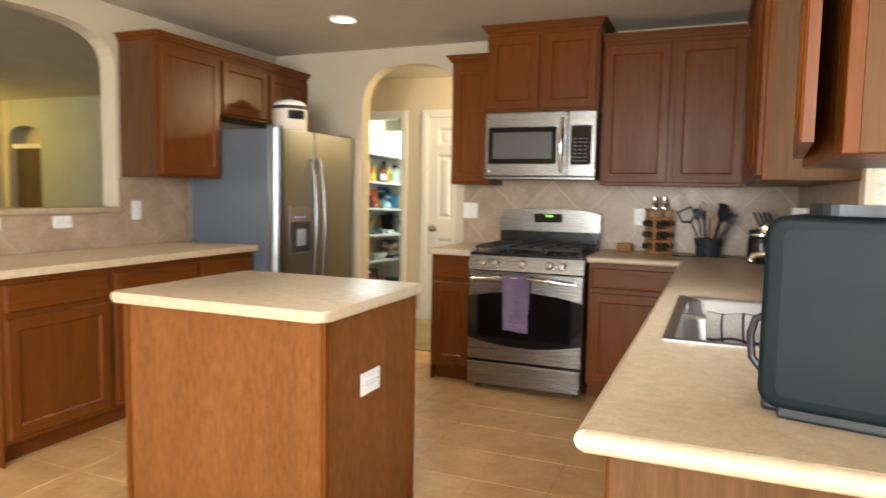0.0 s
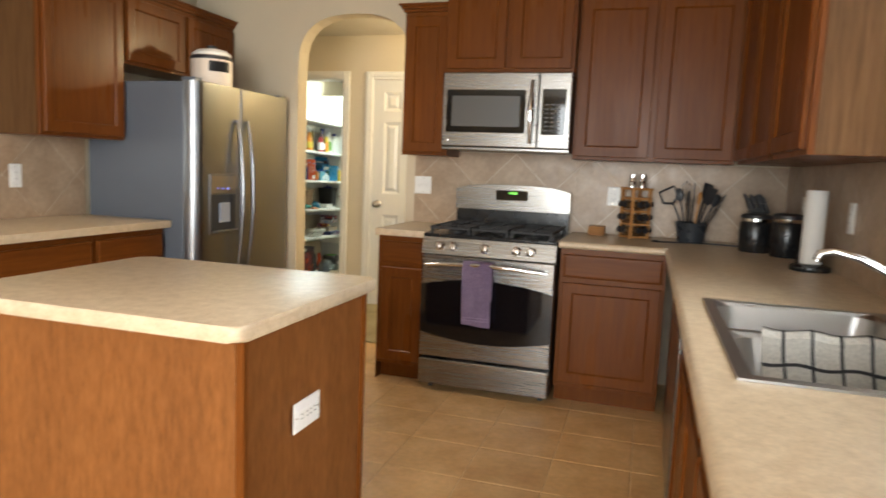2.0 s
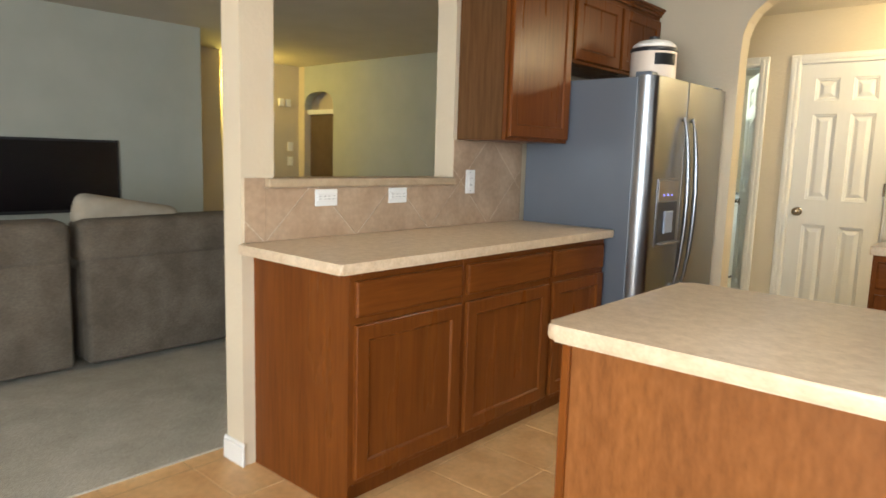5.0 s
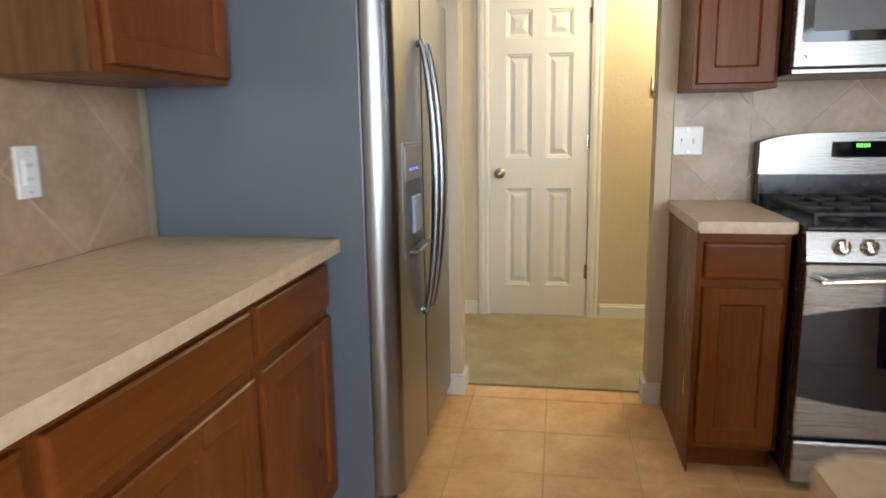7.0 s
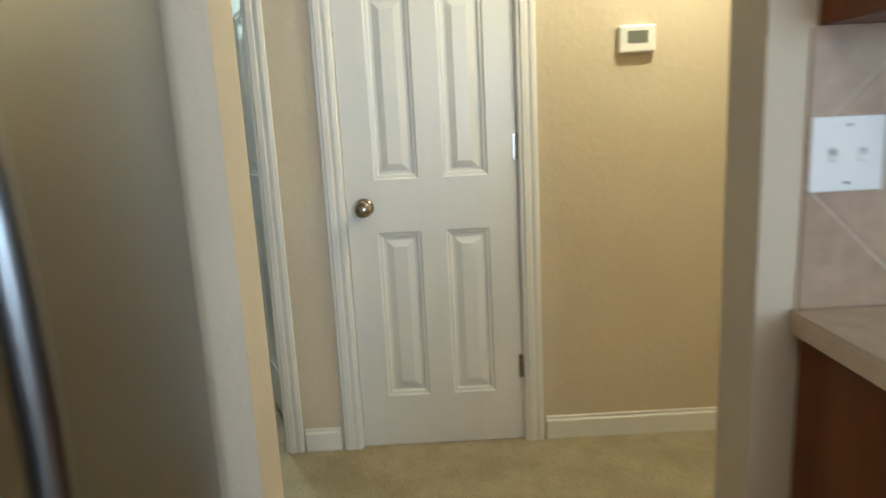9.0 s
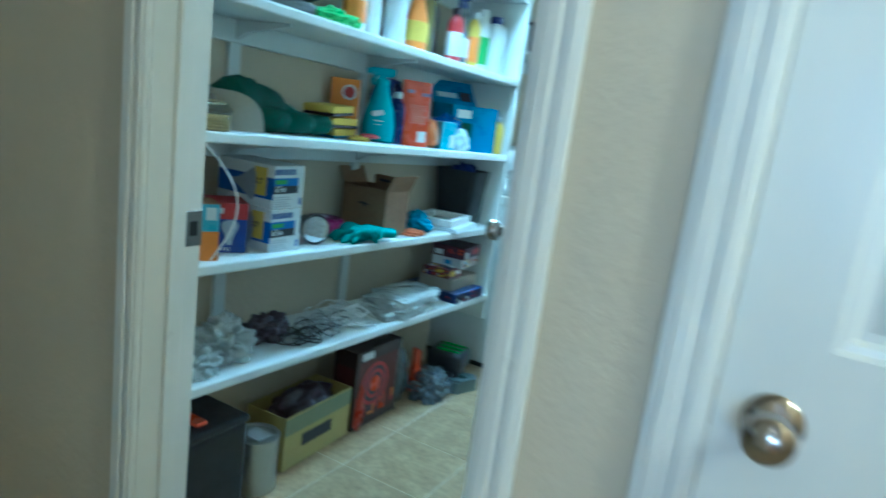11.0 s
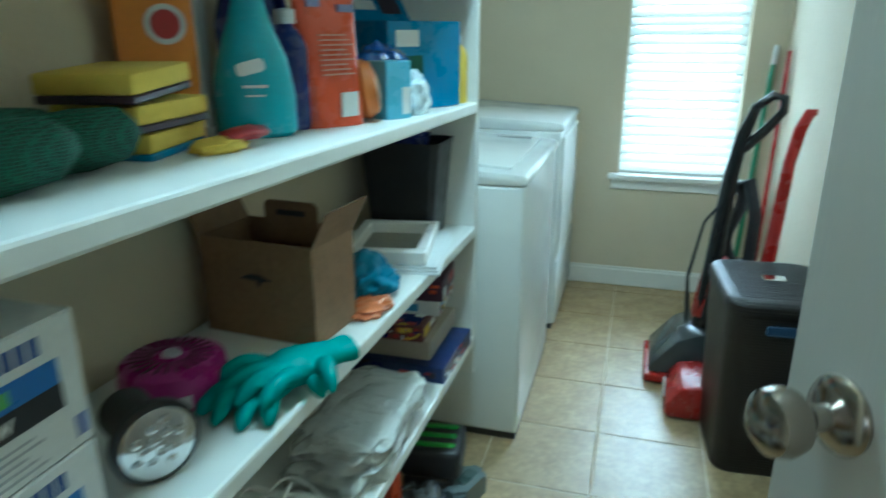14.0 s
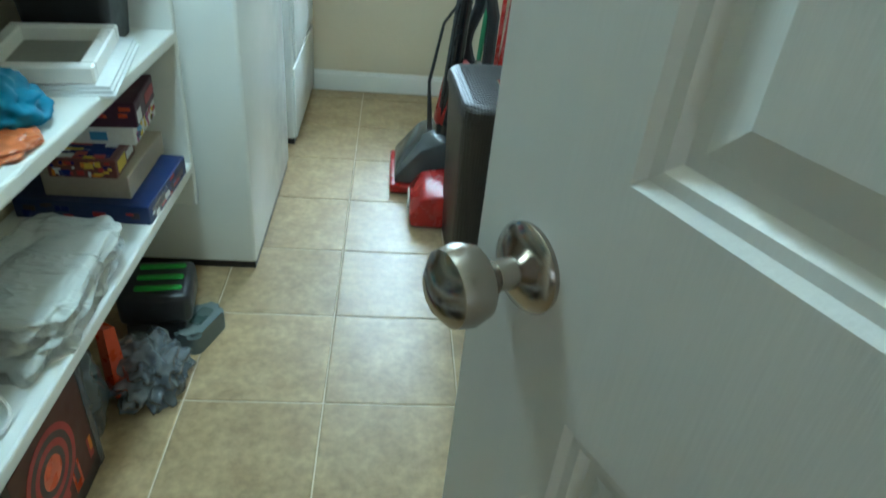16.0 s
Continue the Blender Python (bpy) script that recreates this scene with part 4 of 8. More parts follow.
    box(bm, xf - 0.085, xf - 0.05, y0 + 0.02, y1 - 0.02, 0.012, 0.08, 0.004, 1)
    wpart("toe_grille", bm, DARKPLASTIC, top)
    for y in (y0 + 0.06, y1 - 0.06):
        bm = bm_new()
        box(bm, xf - 0.12, xf - 0.03, y - 0.035, y + 0.035, zt - 0.014, zt + 0.016, 0.006, 2)
        wpart("hinge_cover", bm, FRIDGE_SIDE, top)
        bm = bm_new()
        cyl(bm, 0.022, 0.035, pose(xf - 0.05, y - 0.015, 0.022, -90, 0, 0))
        wpart("roller", bm, DARKPLASTIC, top)
        bm = bm_new()
        cyl(bm, 0.02, 0.034, pose(-1.9, y, 0.0))
        wpart("foot", bm, DARKPLASTIC, top)


refrigerator()


def tub():
    """A large round plastic tub with a dark lid, on the refrigerator."""
    m = pose(-1.47, -0.60, 1.694)
    top = thing("plastic_tub", m, "pale round plastic tub with dark lid on the refrigerator", "tub")
    bm = bm_new()
    lathe(bm, [(0.118, 0), (0.126, 0.01), (0.126, 0.19), (0.123, 0.215), (0.105, 0.232)], None, 32)
    part("body", bm, surface("tub_plastic", (0.66, 0.56, 0.47), (0.7, 0.61, 0.52), 5, 0.4), top, "", True)
    bm = bm_new()
    lathe(bm, [(0.128, 0.190), (0.130, 0.195), (0.130, 0.207), (0.126, 0.213)], None, 32)
    part("rim_band", bm, DARKPLASTIC, top, "dark band", True)
    bm = bm_new()
    lathe(bm, [(0.122, 0.213), (0.116, 0.232), (0.088, 0.252), (0.04, 0.262), (0.002, 0.264)], None, 32)
    part("lid", bm, WHITEPLASTIC, top, "white domed lid", True)
    bm = bm_new()
    cyl(bm, 0.03, 0.02, pose(0, 0, 0.26))
    part("lid_knob", bm, DARKPLASTIC, top)
    bm = bm_new()
    n = 10
    for j in range(n):
        a0, a1 = radians(-62 + 60 * j / n), radians(-62 + 60 * (j + 1) / n)
        vs = [bm.verts.new((0.128 * math.cos(a), 0.128 * math.sin(a), z)) for a, z in ((a0, 0.115), (a1, 0.115), (a1, 0.178), (a0, 0.178))]
        bm.faces.new(vs)
    bmesh.ops.solidify(bm, geom=list(bm.faces), thickness=0.001)
    part("label_patch", bm, DARKPLASTIC, top, "dark printed label")


tub()

# ---- sink, tap and what stands in it ----


def steel_sink():
    x0, x1, y0, y1 = SINK
    top = thing("kitchen_sink", pose((x0 + x1) / 2, (y0 + y1) / 2, 0.915), "double-bowl stainless steel drop-in sink", "sink")
    inv = top.matrix_basis.inverted()
    z = 0.9155
    mid = (y0 + y1) / 2
    bm = bm_new()
    # rim as bars round the two bowls
    for a in ((x0, x0 + 0.028, y0, y1), (x1 - 0.075, x1, y0, y1), (x0 + 0.028, x1 - 0.075, y0, y0 + 0.028), (x0 + 0.028, x1 - 0.075, y1 - 0.028, y1), (x0 + 0.028, x1 - 0.075, mid - 0.014, mid + 0.014)):
        box(bm, *a, z, z + 0.005)
    wpart("rim", bm, SINK_STEEL, top)
    for a, b in ((y0 + 0.028, mid - 0.014), (mid + 0.014, y1 - 0.028)):
        bm = bm_new()
        w, l, cx, cy = x1 - 0.075 - x0 - 0.028, b - a, (x0 + 0.028 + x1 - 0.075) / 2, (a + b) / 2
        rows = [(0, z + 0.0045, 0.01), (0.006, z - 0.006, 0.05), (0.014, z - 0.12, 0.06), (0.03, z - 0.17, 0.07), (0.08, z - 0.182, 0.07)]
        rings = [[bm.verts.new((cx + p, cy + q, zz)) for p, q in rounded(w - 2 * i, l - 2 * i, r)] for i, zz, r in rows]
        for p, q in zip(rings, rings[1:]):
            for k in range(len(p)):
                bm.faces.new((p[k], p[(k + 1) % len(p)], q[(k + 1) % len(q)], q[k]))
        bm.faces.new(rings[-1])
        bowl = wpart("bowl", bm, SINK_STEEL, top, "", True)
        bm = bm_new()
        lathe(bm, [(0.045, 0), (0.043, 0.003), (0.03, 0.004), (0.028, 0.001), (0.002, 0.001)], pose(cx, cy, z - 0.181), 20)
        bmesh.ops.transform(bm, matrix=inv, verts=bm.verts)
        part("drain", bm, CHROME, bowl, "", True)


steel_sink()


def tap():
    top = thing("kitchen_tap", pose(1.875, -2.545, 0.92), "chrome single-lever kitchen tap with arched spout", "faucet")
    bm = bm_new()
    prism(bm, rounded(0.05, 0.24, 0.024), 0.008, pose(0, 0, 0))
    part("deck_plate", bm, CHROME, top)
    bm = bm_new()
    lathe(bm, [(0.026, 0.008), (0.024, 0.03), (0.021, 0.09), (0.023, 0.12), (0.018, 0.135), (0.003, 0.138)], None, 20)
    part("column", bm, CHROME, top, "", True)
    bm = bm_new()
    tube(bm, [(-0.01, 0.0, 0.05), (-0.05, 0.012, 0.10), (-0.11, 0.03, 0.15), (-0.18, 0.05, 0.185), (-0.235, 0.065, 0.198), (-0.262, 0.072, 0.19), (-0.268, 0.074, 0.172)], [0.015, 0.012, 0.0105, 0.0095, 0.0095, 0.0105, 0.0115], 12)
    part("spout", bm, CHROME, top, "", True)
    bm = bm_new()
    tube(bm, [(0.0, 0.0, 0.132), (-0.012, 0.0, 0.165), (-0.04, 0.005, 0.2), (-0.07, 0.01, 0.225)], [0.012, 0.009, 0.007, 0.008], 10)
    part("lever", bm, CHROME, top, "", True)


tap()

CLOTH = surface("dish_cloth", (0.76, 0.73, 0.67), (0.82, 0.79, 0.73), 14, 0.95, grain=150, grain_amp=0.2, bumps=0.4, bump_scale=240, rvar=0)
STRIPE = plain("cloth_stripe", (0.055, 0.055, 0.06), 0.95)


def dish_cloth():
    """A checked cloth draped over the divider between the bowls."""
    top = thing("dish_cloth", pose(1.59, -2.56, 0.92), "cream dish cloth with dark check stripes draped in the sink", "cloth")

    def place(u, v):
        x = -0.10 + 0.288 * u
        d = (v - 0.42) * 0.42
        y = -d if abs(d) > 0.02 else -d
        drop = max(0.0, abs(d) - 0.02)
        z = 0.010 - 0.92 * drop + 0.004 * math.sin(u * 15 + v * 6)
        y = math.copysign(min(abs(d), 0.02) + 0.22 * drop, -d)
        return Vector((x + 0.006 * math.sin(v * 9), y, z))
    bm = bm_new()
    nu, nv = 18, 16
    grid = [[bm.verts.new(place(i / nu, j / nv)) for i in range(nu + 1)] for j in range(nv + 1)]
    for j in range(nv):
        for i in range(nu):
            bm.faces.new((grid[j][i], grid[j][i + 1], grid[j + 1][i + 1], grid[j + 1][i]))
    bmesh.ops.solidify(bm, geom=list(bm.faces), thickness=-0.004)
    part("cloth", bm, CLOTH, top, "", True)
    lines = [("u", k) for k in (0.16, 0.37, 0.58, 0.79)] + [("v", k) for k in (0.14, 0.4, 0.66, 0.9)]
    for kind, c in lines:
        bm = bm_new()
        a, b = [], []
        for k in range(17):
            s = k / 16
            p, q = (place(c - 0.012, s), place(c + 0.012, s)) if kind == "u" else (place(s, c - 0.010), place(s, c + 0.010))
            a.append(p), b.append(q)
        va, vb = [bm.verts.new(p + Vector((0, 0.0 if abs(p.y) < 0.02 else math.copysign(0.0012, p.y), 0.0012))) for p in a], [bm.verts.new(p + Vector((0, 0.0 if abs(p.y) < 0.02 else math.copysign(0.0012, p.y), 0.0012))) for p in b]
        for k in range(16):
            bm.faces.new((va[k], va[k + 1], vb[k + 1], vb[k]))
        bmesh.ops.solidify(bm, geom=list(bm.faces), thickness=0.001)
        part("stripe", bm, STRIPE, top, "dark woven stripe", True)


dish_cloth()
# small steel and dark things beside the tap
bm = bm_new()
lathe(bm, [(0.038, 0), (0.042, 0.006), (0.036, 0.012), (0.034, 0.02), (0.03, 0.04), (0.032, 0.05), (0.012, 0.054), (0.002, 0.055)], pose(1.862, -2.30, 0.9205), 20)
solid("sink_stopper", bm, DARKPLASTIC, "dark round sink stopper on the sink's rim", "stopper", smooth=True)

# ---- things on the counter ----


def coffee_maker():
    top = thing("coffee_maker", pose(1.60, -3.56, 0.915, 0, 0, -14), "glossy dark pod coffee maker with chrome front handle", "coffee maker")
    shell = surface("dark_teal_matte", (0.004, 0.0095, 0.011), (0.006, 0.012, 0.014), 5, 0.5, bumps=0.05, bump_scale=300, rvar=0.03)
    shell.node_tree.nodes["Principled BSDF"].inputs["Specular IOR Level"].default_value = 0.18
    # local: x to the wall, y across, front towards -x
    W, D, H = 0.245, 0.36, 0.35
    bm = bm_new()
    prism(bm, rounded(D, H - 0.02, 0.035, 8), W, pose(D / 2 - 0.02, W, 0.02 + (H - 0.02) / 2, 90))
    es = [e for e in bm.edges if abs(e.verts[0].co.y - e.verts[1].co.y) < 1e-6]
    bmesh.ops.bevel(bm, geom=es, offset=0.012, segments=3, affect="EDGES", profile=0.5)
    part("body", bm, shell, top, "", True)
    bm = bm_new()
    prism(bm, rounded(D - 0.045, H - 0.065, 0.016, 6), 0.003, pose(D / 2 - 0.012, 0.0015, 0.02 + (H - 0.02) / 2, 90))
    part("side_panel", bm, shell, top, "matte dark teal side panel")
    bm = bm_new()
    box(bm, 0.01, D - 0.05, 0.015, W - 0.015, 0.0, 0.024, 0.006, 2)
    part("base", bm, DARKPLASTIC, top)
    bm = bm_new()
    prism(bm, rounded(D - 0.07, W - 0.06, 0.05), 0.022, pose(D / 2, W / 2, H - 0.003))
    part("tank_lid", bm, DARKPLASTIC, top, "dark water tank lid")
    bm = bm_new()
    tube(bm, [(-0.010, 0.05, H - 0.035), (-0.028, 0.05, H - 0.026), (-0.036, 0.07, H - 0.026), (-0.038, W / 2, H - 0.027), (-0.036, W - 0.07, H - 0.026), (-0.028, W - 0.05, H - 0.026), (-0.010, W - 0.05, H - 0.035)], 0.008, 10)
    part("lever", bm, CHROME, top, "chrome opening lever", True)
    bm = bm_new()
    box(bm, -0.028, -0.018, 0.045, W - 0.045, 0.085, H - 0.10, 0.006, 2)
    part("front_plate", bm, brushed("satin_chrome", (0.78, 0.78, 0.77), 0.35), top, "chrome front plate")
    bm = bm_new()
    tube(bm, [(-0.016, 0.02, 0.175), (-0.030, 0.02, 0.168), (-0.037, 0.02, 0.14), (-0.033, 0.02, 0.10), (-0.016, 0.02, 0.08)], 0.007, 10)
    part("side_loop", bm, DARKPLASTIC, top, "", True)
    bm = bm_new()
    box(bm, -0.022, 0.02, 0.05, W - 0.05, 0.0, 0.03, 0.008, 2)
    part("drip_tray", bm, DARKPLASTIC, top)


coffee_maker()


def spice_rack():
    top = thing("spice_rack", pose(1.135, -0.15, 0.915, 0, 0, 32), "wooden revolving spice rack filled with small jars", "spice rack")
    for z in (0.0, 0.075, 0.15, 0.225):
        bm = bm_new()
        prism(bm, rounded(0.135, 0.135, 0.02), 0.012, pose(0, 0, z + 0.004))
        part("tray", bm, BAMBOO, top)
    for a in range(4):
        x, y = 0.056 * (1 if a in (0, 3) else -1), 0.056 * (1 if a < 2 else -1)
        bm = bm_new()
        box(bm, x - 0.008, x + 0.008, y - 0.008, y + 0.008, 0.0, 0.29, 0.002, 1)
        part("post", bm, BAMBOO, top)
    bm = bm_new()
    prism(bm, rounded(0.145, 0.145, 0.015), 0.012, pose(0, 0, 0.285))
    part("top_board", bm, BAMBOO, top)
    jar_glass = plain("spice_jar", (0.10, 0.055, 0.025), 0.15)
    bm = bm_new()
    lathe(bm, [(0.016, 0), (0.018, 0.003), (0.018, 0.04), (0.014, 0.046)], None, 12)
    jar_mesh = mesh_of("jar", bm, jar_glass, True)
    bm = bm_new()
    lathe(bm, [(0.0165, 0.045), (0.0175, 0.047), (0.0175, 0.06), (0.002, 0.062)], None, 12)
    lid_mesh = mesh_of("lid", bm, DARKPLASTIC, True)
    for z in (0.02, 0.095, 0.17):
        for side in range(4):
            for k in (-0.022, 0.022):
                j = new("jar", jar_mesh)
                j.parent = top
                j.matrix_basis = pose(0, 0, z + 0.022, 0, 0, 90 * side) @ pose(k, -0.035, 0, 80)
                l = new("lid", lid_mesh)
                l.parent = j
    for x in (-0.03, 0.035):
        bm = bm_new()
        lathe(bm, [(0.02, 0.297), (0.02, 0.33), (0.016, 0.336), (0.018, 0.35), (0.018, 0.375), (0.002, 0.378)], pose(x, 0, 0), 14)
        part("pepper_mill", bm, CHROME, top, "steel pepper mill", True)


spice_rack()


def utensil_crock():
    top = thing("utensil_crock", pose(1.45, -0.20, 0.915), "dark blue-grey crock holding kitchen utensils", "utensil holder")
    bm = bm_new()
    lathe(bm, [(0.068, 0), (0.074, 0.006), (0.078, 0.05), (0.088, 0.10), (0.091, 0.115), (0.085, 0.115), (0.078, 0.09), (0.06, 0.02), (0.002, 0.018)], None, 28)
    part("crock", bm, surface("crock_glaze", (0.022, 0.026, 0.032), (0.036, 0.042, 0.05), 7, 0.3), top, "", True)
    rng = random.Random(4)
    steel, blk = STEEL, DARKPLASTIC
    for k, (ang, lean, length, kind) in enumerate(((200, 26, 0.30, "masher"), (170, 12, 0.29, "spoon"), (130, 8, 0.31, "whisk"), (90, 6, 0.30, "spatula"), (40, 14, 0.31, "spatula"), (10, 24, 0.28, "spoon"), (340, 30, 0.29, "tongs"), (290, 12, 0.27, "wood"), (250, 15, 0.28, "spoon"), (60, 22, 0.30, "tongs"), (320, 18, 0.29, "spatula"))):
        m = pose(0, 0, 0, 0, 0, ang) @ pose(0.025, 0, 0.03, 0, lean, 0)
        mat = {"wood": BAMBOO, "whisk": steel, "tongs": steel}.get(kind, blk)
        bm = bm_new()
        tube(bm, [(0, 0, 0), (0, 0, length * 0.65), (0.004, 0, length * 0.72)], 0.005, 8, m)
        if kind in ("spoon", "wood"):
            lathe(bm, [(0.004, 0), (0.018, 0.015), (0.024, 0.04), (0.018, 0.07), (0.003, 0.08)], m @ pose(0.002, 0, length * 0.7), 12, 0.3)
        elif kind == "spatula":
            prism(bm, [(-0.012, 0), (0.012, 0), (0.034, 0.03), (0.034, 0.10), (-0.034, 0.10), (-0.034, 0.03)], 0.004, m @ pose(0.002, 0, length * 0.7, 90))
        elif kind == "whisk":
            for a in range(4):
                tube(bm, [(0, 0, length * 0.68), (0.022, 0, length * 0.82), (0.026, 0, length * 0.95), (0, 0, length * 1.05), (-0.026, 0, length * 0.95), (-0.022, 0, length * 0.82), (0, 0, length * 0.68)], 0.0012, 5, m @ pose(0, 0, 0, 0, 0, 45 * a))
        elif kind == "tongs":
            tube(bm, [(0.012, 0, 0), (0.014, 0, length * 0.6), (0.0, 0, length)], 0.006, 8, m)
        else:
            tube(bm, [(0, 0, length * 0.7), (0.05, 0, length * 0.78), (0.05, 0, length * 1.0), (-0.04, 0, length * 1.0), (-0.04, 0, length * 0.8), (0, 0, length * 0.7)], 0.007, 8, m)
        part({"spoon": "ladle", "wood": "wooden_spoon", "tongs": "tongs", "whisk": "whisk", "spatula": "spatula", "masher": "masher"}[kind], bm, mat, top, "", True)


utensil_crock()


def knife_block():
    top = thing("knife_block", pose(1.785, -0.33, 0.915), "black knife block full of black-handled knives", "knife block")
    bm = bm_new()
    prism(bm, [(-0.06, 0), (0.06, 0), (0.06, 0.172), (-0.02, 0.227), (-0.06, 0.202)], 0.12, pose(0, 0.06, 0, 90))
    part("block", bm, BLACK, top)
    for r in range(3):
        for c in range(4):
            bm = bm_new()
            m = pose(-0.045 + 0.026 * c, -0.045 + 0.04 * r, 0.197, 0, -22, 0)
            box(bm, -0.007, 0.007, -0.010, 0.010, 0, 0.085 + 0.01 * ((r + c) % 3), 0.004, 2, m)
            part("knife_handle", bm, DARKPLASTIC, top)
            bm = bm_new()
            for z in (0.02, 0.055):
                cyl(bm, 0.0028, 0.022, m @ pose(0, 0.011, z, 90), 6)
            part("rivets", bm, CHROME, top)


knife_block()


def canister(x, y, r, h):
    top = thing("canister", pose(x, y, 0.915), "dark glass kitchen canister with steel band", "canister")
    bm = bm_new()
    lathe(bm, [(r * 0.95, 0), (r, 0.008), (r, h * 0.72), (r * 0.9, h * 0.8)], None, 24)
    part("jar", bm, BLACK, top, "", True)
    bm = bm_new()
    lathe(bm, [(r * 0.93, h * 0.79), (r * 0.95, h * 0.8), (r * 0.95, h * 0.87), (r * 0.92, h * 0.875)], None, 24)
    part("band", bm, CHROME, top, "steel band", True)
    bm = bm_new()
    lathe(bm, [(r * 0.96, h * 0.87), (r * 0.96, h * 0.95), (r * 0.7, h * 0.99), (0.003, h)], None, 24)
    part("lid", bm, DARKPLASTIC, top, "", True)


canister(1.865, -0.66, 0.075, 0.215)
canister(1.745, -0.50, 0.078, 0.20)


def paper_towels():
    top = thing("paper_towel_holder", pose(1.872, -1.16, 0.915), "black stand with a white paper towel roll", "paper towels")
    bm = bm_new()
    lathe(bm, [(0.078, 0), (0.08, 0.005), (0.078, 0.018), (0.065, 0.026), (0.002, 0.027)], None, 28)
    part("stand", bm, BLACK, top, "", True)
    bm = bm_new()
    lathe(bm, [(0.016, 0.03), (0.041, 0.03), (0.0425, 0.034), (0.0425, 0.331), (0.041, 0.335), (0.016, 0.335)], None, 32)
    part("roll", bm, surface("paper", (0.80, 0.78, 0.74), (0.84, 0.82, 0.78), 6, 0.95, bumps=0.2, bump_scale=90), top, "white paper roll", True)
    bm = bm_new()
    cyl(bm, 0.008, 0.318, pose(0, 0, 0.02), 12)
    part("rod", bm, BLACK, top)
    bm = bm_new()
    lathe(bm, [(0.055, 0), (0.058, 0.01), (0.05, 0.07), (0.03, 0.09), (0.002, 0.092)], pose(0.02, 0.11, 0), 20)
    part("spring_arm_base", bm, BLACK, top, "", True)


paper_towels()
bm = bm_new()
for k in range(5):
    box(bm, 0.868, 0.965, -0.16 + 0.001 * k, -0.058 - 0.001 * k, 0.916 + 0.011 * k, 0.925 + 0.011 * k, 0.002, 1)
solid("wooden_coaster_box", bm, BAMBOO, "small slatted wooden box on the counter", "box")
bm = bm_new()
tube(bm, [(1.27, -0.30, 0.921), (1.24, -0.33, 0.921), (1.26, -0.36, 0.921), (1.33, -0.34, 0.921), (1.45, -0.30, 0.921), (1.6, -0.29, 0.921), (1.74, -0.33, 0.921), (1.80, -0.30, 0.921)], 0.004, 6)
solid("extension_lead", bm, DARKPLASTIC, "black power cord lying on the counter", "cord", smooth=True)

# ---- outlets and switches ----


def cover_plate(m, kind, w=0.115, h=0.115):
    """A white wall plate; local front towards -y."""
    name = "outlet" if "outlet" in kind else "light_switch"
    top = thing(name, m, {"outlet": "white double outlet with a cover plate", "switch": "white double switch plate on the tiles", "slim_outlet": "white single outlet plate on the wall"}[kind], "outlet" if "outlet" in kind else "switch", "wall plates")
    bm = bm_new()
    box(bm, -w / 2, w / 2, -0.006, 0, -h / 2, h / 2, 0.003, 2)
    part("plate", bm, WHITEPLASTIC, top)
    n = 2 if w > 0.09 else 1
    for k in range(n):
        cx = (k - (n - 1) / 2) * 0.046
        bm = bm_new()
        if "outlet" in kind:
            if w > h * 1.05:
                box(bm, cx - 0.026, cx + 0.026, -0.009, -0.005, -0.016, 0.016, 0.003, 1)
            else:
                box(bm, cx - 0.016, cx + 0.016, -0.009, -0.005, -0.032, 0.032, 0.003, 1)
        else:
            box(bm, cx - 0.006, cx + 0.006, -0.010, -0.005, -0.012, 0.012, 0.002, 1)
            box(bm, cx - 0.004, cx + 0.004, -0.018, -0.008, 0.0, 0.008, 0.001, 1)
        p = part("socket" if "outlet" in kind else "toggle", bm, WHITEPLASTIC, top)
        if "outlet" in kind:
            for s in (-0.011, 0.011):
                for q in (-0.006, 0.006):
                    bm = bm_new()
                    if w > h * 1.05:
                        box(bm, cx + s * 1.2 - 0.0045, cx + s * 1.2 + 0.0045, -0.0096, -0.0088, q - 0.001, q + 0.001)
                    else:
                        box(bm, cx + q - 0.001, cx + q + 0.001, -0.0096, -0.0088, s * 1.5 - 0.0045, s * 1.5 + 0.0045)
                    part("slot", bm, INK_BLACK, p)
    for sx in (-1, 1):
        bm = bm_new()
        cyl(bm, 0.003, 0.001, pose(sx * (w / 2 - 0.012) if w > h * 1.05 else 0, -0.0058, 0 if w > h * 1.05 else sx * (h / 2 - 0.014), 90), 8)
        part("screw", bm, NICKEL, top)
    return top


cover_plate(pose(-0.245, -0.009, 1.163), "switch", 0.116, 0.116)
cover_plate(pose(0.998, -0.009, 1.15), "slim_outlet", 0.074, 0.116)
cover_plate(pose(W_X + 0.009, -2.482, 1.085, 0, 0, 90), "outlet", 0.118, 0.072)
cover_plate(pose(W_X + 0.009, -2.056, 1.085, 0, 0, 90), "outlet", 0.118, 0.072)
cover_plate(pose(W_X + 0.009, -1.52, 1.145, 0, 0, 90), "slim_outlet", 0.074, 0.125)
cover_plate(pose(0.3625, -2.705, 0.607, 0, 0, 90), "outlet", 0.14, 0.082)
cover_plate(pose(E_X - 0.009, -1.35, 1.15, 0, 0, -90), "slim_outlet", 0.074, 0.12)
cover_plate(pose(E_X - 0.009, -1.93, 1.12, 0, 0, -90), "slim_outlet", 0.074, 0.13)
cover_plate(pose(E_X - 0.009, -0.50, 1.15, 0, 0, -90), "slim_outlet", 0.074, 0.12)

th = thing("thermostat", pose(-0.165, HALL_Y, 1.47), "small white wall thermostat with grey screen", "thermostat")
bm = bm_new()
box(bm, -0.062, 0.062, -0.028, 0, -0.045, 0.045, 0.006, 2)
part("case", bm, WHITEPLASTIC, th)
bm = bm_new()
